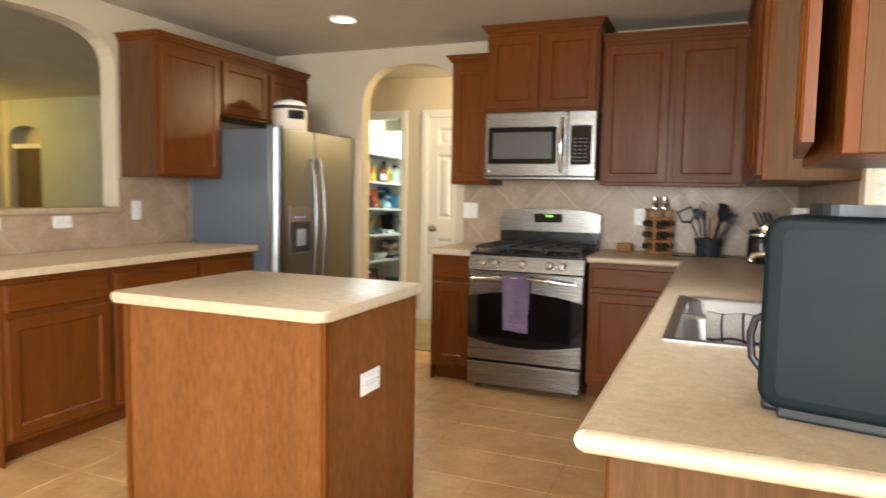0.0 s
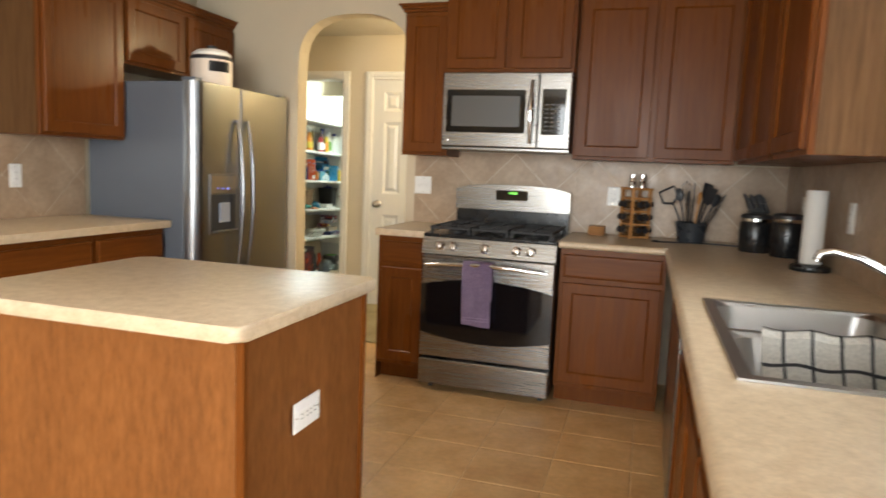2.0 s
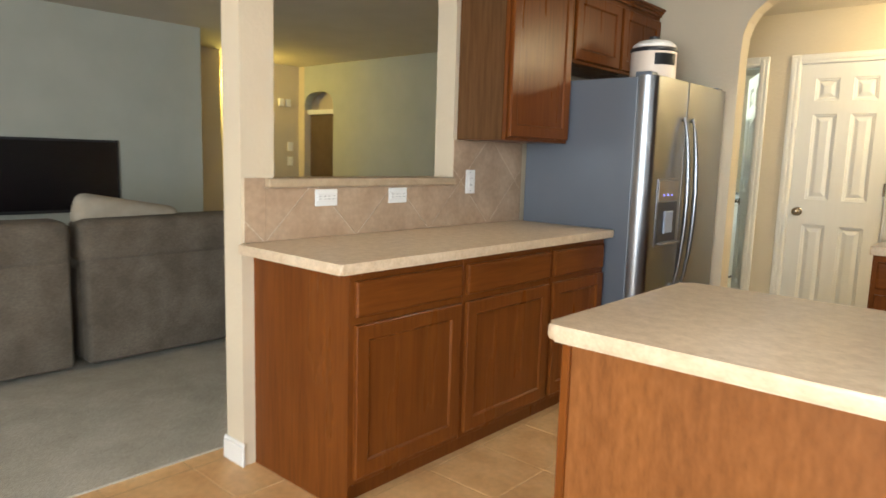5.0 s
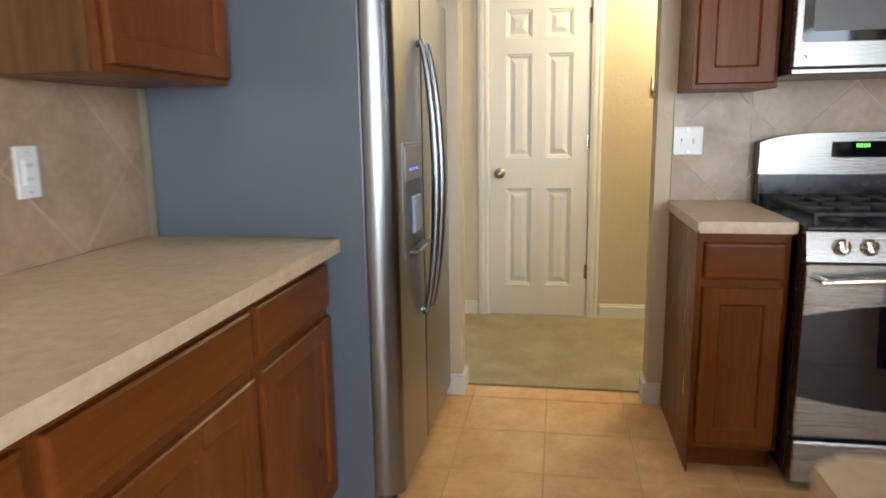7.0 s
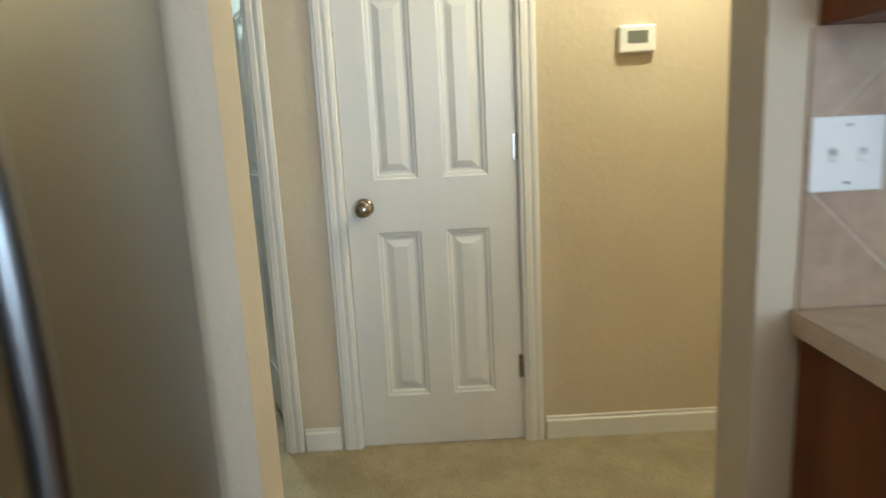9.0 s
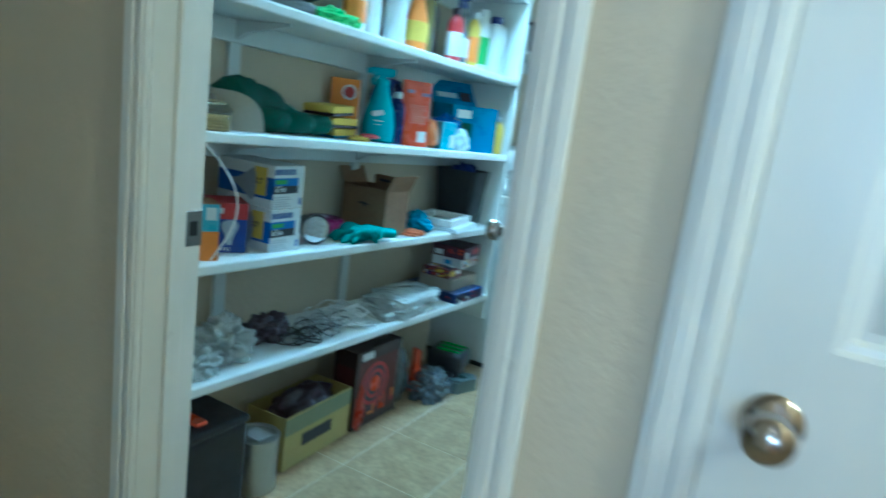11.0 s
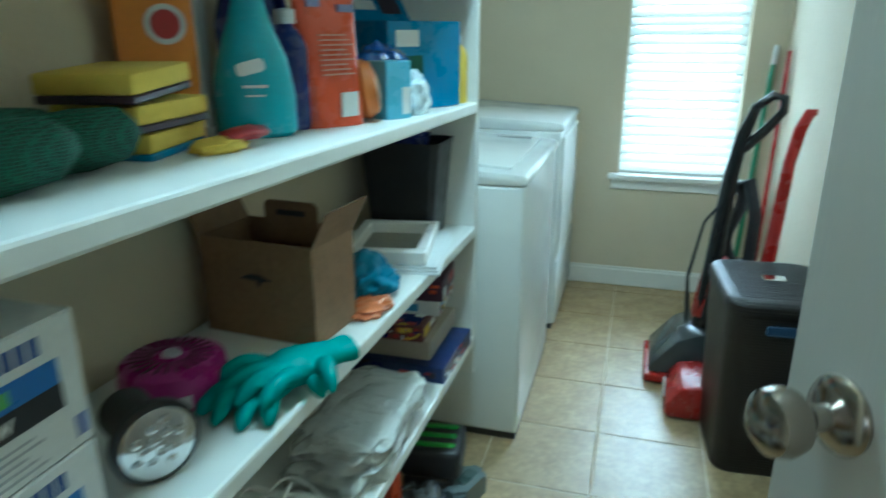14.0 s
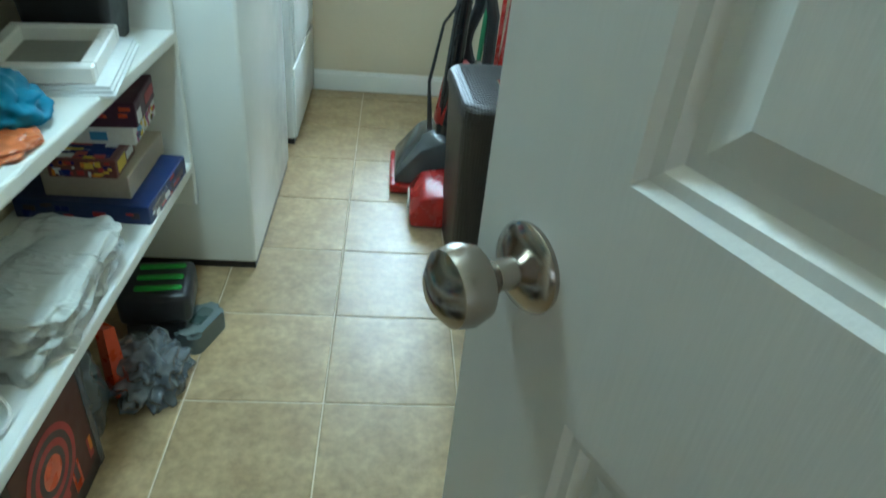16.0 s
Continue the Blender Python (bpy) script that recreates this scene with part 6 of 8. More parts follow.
def floor_steamer():
    """A slim red-handled floor cleaner beside it."""
    top = thing("steam_mop", pose(-1.74, 3.84, 0), "red floor cleaner with upright red handle", "floor cleaner")
    red = bpy.data.materials["red_plastic"]
    bm = bm_new()
    prism(bm, [(-0.10, 0), (0.11, 0), (0.11, 0.06), (0.02, 0.125), (-0.06, 0.11), (-0.10, 0.05)], 0.22, pose(0, 0.06, 0.006, 90))
    bmesh.ops.bevel(bm, geom=list(bm.edges), offset=0.014, segments=2, affect="EDGES", profile=0.5)
    part("head", bm, red, top, "glossy red head", True)
    bm = bm_new()
    for r in (0.022, 0.034):
        pts = [(-0.108 + 0.004, -0.05 + r * math.cos(a * 0.5), 0.06 + r * math.sin(a * 0.5)) for a in range(12)]
        tube(bm, pts, 0.003, 6)
    part("swirl_mark", bm, INK_WHITE, top)
    bm = bm_new()
    tube(bm, [(0.10, 0.05, 0.08), (0.15, 0.07, 0.30), (0.185, 0.08, 0.46)], 0.022, 12)
    part("neck", bm, DARKPLASTIC, top, "", True)
    bm = bm_new()
    lathe(bm, [(0.028, 0), (0.033, 0.01), (0.03, 0.03), (0.024, 0.05)], pose(0.185, 0.08, 0.45), 16)
    part("collar", bm, red, top, "", True)
    bm = bm_new()
    tube(bm, [(0.186, 0.08, 0.46), (0.195, 0.08, 0.62), (0.205, 0.08, 0.84), (0.22, 0.075, 0.945), (0.24, 0.07, 1.0), (0.258, 0.068, 1.0)], [0.024, 0.021, 0.019, 0.019, 0.017, 0.012], 12)
    part("handle", bm, red, top, "red upright handle", True)


floor_steamer()
mp = thing("mop", pose(-1.50, 4.80, 0), "green-handled mop leaning in the corner", "mop")
bm = bm_new()
tube(bm, [(-0.03, 0, 0.06), (0.03, 0.06, 1.10)], 0.012, 10)
part("handle", bm, surface("green_paint", (0.03, 0.16, 0.07), (0.04, 0.2, 0.09), 8, 0.4), mp, "", True)
bm = bm_new()
tube(bm, [(0.03, 0.06, 1.10), (0.036, 0.066, 1.18)], 0.013, 10)
part("grip", bm, plain("white_grip", (0.7, 0.7, 0.68), 0.5), mp, "", True)
bm = bm_new()
box(bm, -0.16, 0.04, -0.05, 0.05, 0.0, 0.06, 0.02, 2)
part("head", bm, surface("mop_cloth", (0.10, 0.16, 0.12), (0.2, 0.26, 0.2), 14, 0.95), mp)
rb = thing("broom", pose(-1.455, 4.66, 0), "red-handled broom leaning in the corner", "broom")
bm = bm_new()
tube(bm, [(-0.01, 0, 0.12), (0.025, 0.1, 1.16)], 0.010, 10)
part("handle", bm, bpy.data.materials["red_plastic"], rb, "", True)
bm = bm_new()
prism(bm, [(-0.05, 0), (0.03, 0), (0.02, 0.13), (-0.025, 0.13)], 0.14, pose(0, 0.07, 0, 90))
part("bristles", bm, DARKPLASTIC, rb)

# ---- laundry: ceiling lamp ----
lf = thing("laundry_lamp", pose(-2.2, 2.65, CEIL_Z), "lit square white ceiling lamp in the laundry", "ceiling light")
bm = bm_new()
prism(bm, rounded(0.34, 0.34, 0.03), 0.03, pose(0, 0, -0.031))
part("base", bm, TRIM, lf)
bm = bm_new()
rings = [[bm.verts.new((x * s, y * s, z)) for x, y in rounded(0.31, 0.31, 0.05)] for z, s in ((-0.031, 1.0), (-0.055, 0.96), (-0.07, 0.80), (-0.075, 0.4))]
for p, q in zip(rings, rings[1:]):
    for k in range(len(p)):
        bm.faces.new((p[k], p[(k + 1) % len(p)], q[(k + 1) % len(q)], q[k]))
bm.faces.new(rings[-1])
part("diffuser", bm, plain("cool_diffuser", (0.86, 1.0, 0.98), 0.5, emit=5.0), lf, "glowing white diffuser", True)

# ---- laundry: things on the shelves ----


def ink(name, c, rough=0.45):
    return surface(name, tuple(v * 0.92 for v in c), c, 9, rough, grain=120, grain_amp=0.06)


C_TEAL, C_NAVY, C_ORANGE, C_REDO, C_YEL, C_BLUE = ink("teal_plastic", (0.07, 0.40, 0.50), 0.22), ink("navy_plastic", (0.015, 0.025, 0.16), 0.25), ink("orange_card", (0.70, 0.24, 0.02)), ink("orange_red_film", (0.62, 0.075, 0.02), 0.28), ink("yellow_foam", (0.68, 0.50, 0.07), 0.9), ink("blue_card", (0.02, 0.20, 0.42), 0.3)
C_LBLUE, C_WHITE, C_KRAFT, C_DARK, C_RED, C_GREEN = ink("light_blue_film", (0.16, 0.45, 0.62), 0.3), ink("white_card", (0.74, 0.76, 0.76), 0.4), surface("kraft_card", (0.23, 0.135, 0.068), (0.29, 0.175, 0.09), 6, 0.8, grain=90, grain_amp=0.15, bumps=0.1, bump_scale=150), ink("dark_card", (0.045, 0.025, 0.035), 0.4), ink("red_card", (0.36, 0.02, 0.025), 0.4), ink("green_net", (0.006, 0.075, 0.045), 0.75)
C_GREY, C_BGREY, C_MAG, C_AQUA, C_TAN, C_CLEAR = ink("grey_towel", (0.13, 0.125, 0.12), 0.95), film("bag_grey", (0.17, 0.19, 0.21), 0.3, 0.2), ink("magenta_plastic", (0.30, 0.018, 0.18), 0.3), ink("aqua_glove", (0.0, 0.27, 0.25), 0.55), ink("tan_cloth", (0.33, 0.285, 0.21), 0.9), film("clear_film", (0.62, 0.65, 0.63), 0.5)
C_LIME, C_SKY, C_OLIVE = ink("lime_cloth", (0.16, 0.42, 0.10), 0.9), ink("sky_blue", (0.10, 0.33, 0.62), 0.35), ink("olive_glass", (0.16, 0.13, 0.02), 0.2)
Z1, Z2, Z3, Z4 = 0.417, 0.739, 1.066, 1.393


def crumple(name, label, category, x, y, z, sx, sy, sz, mat, seed=0, amp=0.3, freq=6.0, sub=5, flat=True, boxy=1.0):
    """A loose, creased heap; it rests on z."""
    bm = bm_new()
    bmesh.ops.create_icosphere(bm, subdivisions=sub, radius=1.0)
    for v in bm.verts:
        n = v.co.normalized()
        n = Vector([math.copysign(abs(c) ** boxy, c) for c in n])
        d = 1 + amp * noise.noise(n * freq * 0.5 + Vector((seed * 3.7, 0, 0))) - amp * (0.34 * abs(noise.noise(n * freq * 0.8 + Vector((0, seed * 1.9, 4)))) + 0.10 * abs(noise.noise(n * freq * 2.3 + Vector((seed, 1, seed * 2.3)))))
        p = n * d
        v.co = Vector((p.x * sx, p.y * sy, max(p.z, -0.55 if flat else -9) * sz))
    low = min(v.co.z for v in bm.verts)
    for v in bm.verts:
        v.co.z -= low
    return solid(name, bm, mat, label, category, smooth=85, m=pose(x, y, z + 0.0005))


def carton(name, label, x, y, z, w, d, h, turn, mat, category="box"):
    """A closed box; x, y: the middle of its base; front face towards local -y, w across."""
    top = thing(name, pose(x, y, z + 0.0005, 0, 0, turn), label, category)
    bm = bm_new()
    box(bm, -w / 2, w / 2, -d / 2, d / 2, 0, h, 0.002, 1)
    part("carton", bm, mat, top)
    return top


def patch(top, face, u0, u1, v0, v1, w, d, h, mat, name="print_panel", lift=0.0006):
    """A printed panel on a box's face; u, v from 0 to 1 over the face."""
    bm = bm_new()
    if face == "front":
        box(bm, -w / 2 + u0 * w, -w / 2 + u1 * w, -d / 2 - lift, -d / 2 + 0.0002, v0 * h, v1 * h)
    elif face == "left":
        box(bm, -w / 2 - lift, -w / 2 + 0.0002, d / 2 - u1 * d, d / 2 - u0 * d, v0 * h, v1 * h)
    elif face == "right":
        box(bm, w / 2 - 0.0002, w / 2 + lift, -d / 2 + u0 * d, -d / 2 + u1 * d, v0 * h, v1 * h)
    else:
        box(bm, -w / 2 + u0 * w, -w / 2 + u1 * w, -d / 2 + v0 * d, -d / 2 + v1 * d, h - 0.0002, h + lift)
    return part(name, bm, mat, top)


def busy(top, face, w, d, h, inks, seed, n=16, area=(0.06, 0.94, 0.1, 0.9)):
    """A crowd of small printed shapes on a box's face."""
    r = random.Random(seed)
    u0, u1, v0, v1 = area
    for k in range(n):
        cu, cv = r.uniform(u0, u1), r.uniform(v0, v1)
        du, dv = r.uniform(0.02, 0.08), r.uniform(0.05, 0.17)
        patch(top, face, max(u0, cu - du), min(u1, cu + du), max(v0, cv - dv), min(v1, cv + dv), w, d, h, inks[k % len(inks)], "print_shape", 0.0007 + 0.0001 * (k % 9))


def bottle(name, label, x, y, z, r, h, mat, cap, kind="plain", turn=0, squash=0.7, band=None):
    """A bottle, jug or trigger sprayer."""
    top = thing(name, pose(x, y, z + 0.0005, 0, 0, turn), label, "bottle")
    bm = bm_new()
    if kind == "spray":
        rows = [(r * 0.86, 0), (r, 0.006), (r * 1.02, h * 0.22), (r * 0.86, h * 0.42), (r * 0.5, h * 0.62), (r * 0.38, h * 0.72), (r * 0.38, h * 0.76)]
    elif kind == "jug":
        rows = [(r * 0.92, 0), (r, 0.008), (r, h * 0.62), (r * 0.78, h * 0.78), (r * 0.42, h * 0.88), (r * 0.4, h * 0.9)]
    else:
        rows = [(r * 0.92, 0), (r, 0.006), (r, h * 0.68), (r * 0.8, h * 0.78), (r * 0.4, h * 0.86), (r * 0.38, h * 0.88)]
    lathe(bm, rows, None, 20, squash)
    part("body", bm, mat, top, "", True)
    if band:
        bm = bm_new()
        lathe(bm, [(r * 1.008, h * 0.12), (r * 1.035, h * 0.125), (r * 1.03, h * 0.36 if kind == "spray" else h * 0.55), (r * (0.93 if kind == "spray" else 1.008), h * (0.365 if kind == "spray" else 0.555))], None, 20, squash)
        part("label_band", bm, band, top, "printed label band", True)
    bm = bm_new()
    if kind == "spray":
        lathe(bm, [(r * 0.42, h * 0.755), (r * 0.42, h * 0.82), (r * 0.3, h * 0.83)], None, 14)
        box(bm, -r * 0.75, r * 0.75, -r * 0.26, r * 0.26, h * 0.86, h * 0.97, 0.006, 2)
        box(bm, -r * 0.32, r * 0.28, -r * 0.22, r * 0.22, h * 0.81, h * 0.88, 0.004, 1)
        tube(bm, [(-r * 0.45, 0, h * 0.87), (-r * 0.62, 0, h * 0.80), (-r * 0.52, 0, h * 0.74)], r * 0.12, 8)
        box(bm, -r * 1.0, -r * 0.72, -r * 0.16, r * 0.16, h * 0.88, h * 0.955, 0.003, 1)
        part("trigger_head", bm, cap, top, "", True)
    else:
        lathe(bm, [(r * 0.46, h * 0.875), (r * 0.48, h * 0.885), (r * 0.46, h * 0.99), (r * 0.1, h)], None, 16)
        part("cap", bm, cap, top, "", True)
    if kind == "jug":
        bm = bm_new()
        tube(bm, [(r * 0.5, 0, h * 0.84), (r * 0.95, 0, h * 0.82), (r * 1.12, 0, h * 0.66), (r * 1.05, 0, h * 0.45), (r * 0.85, 0, h * 0.40)], r * 0.17, 10)
        part("grip", bm, mat, top, "", True)
    return top


SHELVED = set(scene.objects)


def fused(ob, voxel, rounds):
    """Grows overlapping solids of one mesh into a single soft skin."""
    r = ob.modifiers.new("skin", "REMESH")
    r.mode, r.voxel_size, r.use_smooth_shade = "VOXEL", voxel, True
    sm = ob.modifiers.new("soften", "SMOOTH")
    sm.factor, sm.iterations = 0.5, rounds
    return ob


# third board: tub, cap, net, sponges, cleaners
tb = thing("biscuit_tub", pose(-2.452, 1.65, Z3) @ Matrix.Scale(0.92, 4), "clear plastic tub half full of yellow wafers", "tub")
for k in range(5):
    bm = bm_new()
    cyl(bm, 0.049, 0.0065, pose(0.001 * (k % 2), 0, 0.004 + 0.0075 * k), 24)
    part("wafer", bm, ink("wafer_yellow", (0.62, 0.50, 0.20), 0.8), tb)
bm = bm_new()
lathe(bm, [(0.054, 0.001), (0.056, 0.004), (0.055, 0.048), (0.058, 0.05), (0.058, 0.056), (0.045, 0.075), (0.02, 0.078)], None, 28)
part("clear_shell", bm, glass("clear_shell", (0.95, 0.95, 0.95), 0.05), tb, "clear domed shell", True)


def cap():
    """A cap on its side: domed crown, and its peak standing on edge as a curved half disc."""
    top = thing("baseball_cap", pose(-2.525, 1.775, Z3, 0, 0, 47), "faded tan baseball cap lying on the shelf", "cap")
    bm = bm_new()
    bmesh.ops.create_uvsphere(bm, u_segments=28, v_segments=18, radius=1.0)
    bmesh.ops.delete(bm, geom=[v for v in bm.verts if v.co.z < -0.02], context="VERTS")
    for v in bm.verts:
        n = noise.noise(v.co * 2.2)
        v.co = Vector((v.co.x * 0.075 - 0.075, v.co.y * 0.075 - 0.005, v.co.z * (0.105 + 0.02 * n) + 0.002))
    bmesh.ops.solidify(bm, geom=list(bm.faces), thickness=0.003)
    part("crown", bm, ink("cap_brown", (0.15, 0.125, 0.095), 0.9), top, "browner crown", 70)
    bm = bm_new()
    rows = []
    for j in range(9):
        s = j / 8
        row = []
        for k in range(17):
            a = math.pi * 0.5 * k / 16
            row.append(bm.verts.new((-0.045 + s * 0.135 * math.cos(a) ** 0.6, -0.035 - 0.022 * math.sin(math.pi * s) + 0.03 * s, 0.001 + s * 0.098 * math.sin(a) ** 0.8)))
        rows.append(row)
    for a, b in zip(rows, rows[1:]):
        for k in range(16):
            bm.faces.new((a[k], a[k + 1], b[k + 1], b[k]))
    bmesh.ops.remove_doubles(bm, verts=bm.verts, dist=1e-5)
    bmesh.ops.solidify(bm, geom=list(bm.faces), thickness=0.004)
    part("peak", bm, C_TAN, top, "curved tan peak", 70)


cap()


def net_bag():
    top = thing("mesh_bag", pose(-2.60, 1.94, Z3), "dark green mesh produce bag in a heap", "mesh bag")
    netmat, nt, b = nodes_of("green_mesh")
    tc, mp = nt.nodes.new("ShaderNodeTexCoord"), nt.nodes.new("ShaderNodeMapping")
    vor = nt.nodes.new("ShaderNodeTexVoronoi")
    vor.feature, vor.inputs["Scale"].default_value = "DISTANCE_TO_EDGE", 190
    vor.inputs["Randomness"].default_value = 0.35
    mp.inputs["Scale"].default_value = (1, 1.0, 1.7)
    nt.links.new(tc.outputs["Object"], mp.inputs[0])
    nt.links.new(mp.outputs[0], vor.inputs["Vector"])
    nt.links.new(ramp(nt, vor.outputs["Distance"], [(0.06, (0.009, 0.105, 0.055)), (0.2, (0.0018, 0.018, 0.011))]), b.inputs["Base Color"])
    b.inputs["Roughness"].default_value = 0.7
    bump(nt, b, vor.outputs["Distance"], 0.8, -0.004)
    # a peaked drape that runs out towards one end, with its loose ends rolled up in front
    drape = ((0.0, -0.07, 0.03, 0.078, 0.11, 0.118), (0.0, 0.01, 0.025, 0.08, 0.11, 0.104), (0.012, 0.08, 0.02, 0.068, 0.09, 0.066), (0.02, 0.15, 0.018, 0.055, 0.08, 0.048), (0.03, 0.215, 0.016, 0.045, 0.05, 0.036))
    rolls = (((0.072, -0.005, 0.036), 0.037, 0.055), ((0.080, 0.075, 0.032), 0.033, 0.07), ((0.062, 0.19, 0.030), 0.032, 0.06))
    bm = bm_new()
    for x, y, z, sx, sy, sz in drape:
        got = bmesh.ops.create_icosphere(bm, subdivisions=4, radius=1.0)
        for v in got["verts"]:
            n = v.co.normalized()
            d = 1 + 0.06 * noise.noise(n * 3.0 + Vector((y * 30, 0, 0))) + 0.035 * math.sin(17 * (n.y + 0.5 * n.z))
            v.co = Vector((x + n.x * sx * d, y + n.y * sy * d, max(0.001, z + n.z * sz * d)))
    fused(part("drape", bm, netmat, top, "", 180), 0.006, 14)
    for (x, y, z), r, l in rolls:
        bm = bm_new()
        lathe(bm, [(r * 0.25, -l * 0.72), (r * 0.62, -l * 0.78), (r * 0.95, -l * 0.6), (r, 0), (r * 0.85, l * 0.7), (r * 0.3, l)], pose(x, y, z, -86, 0, -22), 22)
        for v in bm.verts:
            v.co += 0.12 * r * v.co.normalized() * noise.noise(v.co * 45)
            v.co.z = max(0.001, v.co.z)
        part("rolled_end", bm, netmat, top, "", 180)


net_bag()
for k, (dy, turn) in enumerate(((0.0, 4), (0.008, -3), (-0.004, 6))):
    sp_ = thing("sponge", pose(-2.60 + 0.012 * k, 2.285 + dy - 0.022 * k, Z3 + 0.0005 + 0.034 * k + 0.004 * (k == 2), 2.5 * (k == 2), 0, turn + 8), "yellow sponge with a dark scouring side, stacked", "sponge", "sponges")
    bm = bm_new()
    box(bm, -0.055, 0.055, -0.075, 0.075, 0.009, 0.032, 0.005, 2)
    part("foam", bm, C_YEL, sp_, "", True)
    bm = bm_new()
    box(bm, -0.054, 0.054, -0.074, 0.074, 0.0, 0.009, 0.002, 1)
    part("scouring_pad", bm, C_DARK if k else C_BLUE, sp_, "dark scouring pad")
crumple("snack_packet", "small red and yellow foil packet", "packet", -2.51, 2.32, Z3, 0.03, 0.045, 0.012, C_YEL, 3, 0.3, 5, 3)
crumple("snack_packet", "small red foil packet on the shelf", "packet", -2.50, 2.365, Z3 + 0.012, 0.025, 0.045, 0.010, C_RED, 5, 0.3, 5, 3)
bx = carton("soda_box", "upright orange cardboard box of washing soda", -2.645, 2.395, Z3, 0.10, 0.055, 0.20, 40, C_ORANGE)
for j in range(9):
    patch(bx, "left", 0.15, 0.85 - 0.1 * (j % 3), 0.30 + 0.06 * j, 0.318 + 0.06 * j, 0.10, 0.055, 0.20, ink("soda_print", (0.45, 0.10, 0.03)), name="print_line")
patch(bx, "front", 0.15, 0.85, 0.06, 0.32, 0.10, 0.055, 0.20, C_WHITE)
patch(bx, "front", 0.1, 0.9, 0.02, 0.10, 0.10, 0.055, 0.20, C_TEAL, lift=0.0009)
bm = bm_new()
cyl(bm, 0.026, 0.001, pose(0.014, -0.0277, 0.155, 90), 24)
part("round_emblem", bm, C_WHITE, bx)
bm = bm_new()
cyl(bm, 0.019, 0.001, pose(0.014, -0.0284, 0.155, 90), 24)
part("emblem_core", bm, C_RED, bx)
bottle("spray_bottle", "teal trigger spray bottle with a small white label", -2.545, 2.47, Z3, 0.058, 0.262, C_TEAL, C_TEAL, "spray", 33, 0.55)
ob = bpy.data.objects["spray_bottle"]
bm = bm_new()
prism(bm, rounded(0.040, 0.018, 0.007), 0.0035, pose(-0.004, -0.0290, 0.100, 90, 0, 0) @ pose(0, 0, 0, 0, 0, 14))
box(bm, -0.016, 0.018, -0.0335, -0.030, 0.072, 0.0755)
box(bm, -0.012, 0.014, -0.0335, -0.030, 0.060, 0.062)
p = part("label_patch", bm, C_WHITE, ob, "white label patch")
bottle("detergent_bottle", "navy blue detergent bottle with moulded grip", -2.625, 2.60, Z3, 0.058, 0.265, C_NAVY, C_WHITE, "jug", 60, 0.6)
bottle("detergent_bottle", "smaller navy bottle with a white cap", -2.545, 2.575, Z3, 0.033, 0.185, C_NAVY, C_WHITE, "plain", 0, 0.6)


def pouch(x, y, z, w, d, h, turn, mat, label):
    top = thing("refill_pouch", pose(x, y, z, 0, 0, turn), label, "pouch")
    bm = bm_new()
    rows = []
    n = 12
    for j in range(11):
        v = j / 10
        t = d * (1 - v) ** 0.6 + 0.003
        ww = w * (1 - 0.05 * math.sin(math.pi * v))
        rows.append([bm.verts.new((ww / 2 * math.copysign(abs(math.cos(a)) ** 0.5, math.cos(a)), t / 2 * math.sin(a) * (1 + 0.12 * noise.noise(Vector((a, v * 4, x)))), h * v)) for a in [2 * math.pi * k / (2 * n) for k in range(2 * n)]])
    for a, b in zip(rows, rows[1:]):
        for k in range(2 * n):
            bm.faces.new((a[k], a[(k + 1) % (2 * n)], b[(k + 1) % (2 * n)], b[k]))
    bm.faces.new(rows[0][::-1])
    bm.faces.new(rows[-1])
    part("film", bm, mat, top, "", True)
    for j in range(9):
        bm = bm_new()
        box(bm, -w * 0.26, w * (0.26 - 0.05 * (j % 3)), -d * 0.5, -d * 0.42, h * (0.36 + 0.033 * j), h * (0.36 + 0.033 * j) + 0.002, 0, 1, pose(0, d * 0.16 * (0.4 + 0.06 * j), 0))
        part("print_line", bm, ink("pale_print", (0.7, 0.42, 0.35)), top)
    bm = bm_new()
    box(bm, -w * 0.02, w * 0.26, -d * 0.52, -d * 0.48, h * 0.07, h * 0.24)
    part("code_patch", bm, C_WHITE, top, "white code patch")
    for s in (-0.28, 0.24):
        bm = bm_new()
        box(bm, s * w - 0.012 - 0.006 * (s > 0), s * w + 0.012 + 0.006 * (s > 0), -d * 0.26, -d * 0.2, h * (0.78 + 0.03 * (s < 0)), h * (0.83 + 0.03 * (s < 0)))
        part("emblem", bm, ink("emblem_blue", (0.25, 0.25, 0.45)), top)
    return top


pouch(-2.515, 2.65, Z3, 0.13, 0.075, 0.235, 66, C_REDO, "standing orange-red refill pouch with white print")
bm = bm_new()
lathe(bm, [(0.02, -0.028), (0.045, -0.02), (0.054, 0.0), (0.045, 0.02), (0.02, 0.028)], pose(0, 0, 0.055, 0, 80, 25), 24)
ob = solid("scrubber_pack", bm, ink("orange_pack", (0.55, 0.17, 0.03)), "round orange scrubber pack with pale centre", "scrubber", smooth=True, m=pose(-2.485, 2.735, Z3 + 0.001))
bm = bm_new()
lathe(bm, [(0.03, 0.0), (0.03, 0.003), (0.004, 0.006)], pose(0.028, -0.008, 0.052, 0, 80, 25), 18)
part("pale_centre", bm, ink("pale_pack", (0.6, 0.5, 0.38)), ob)


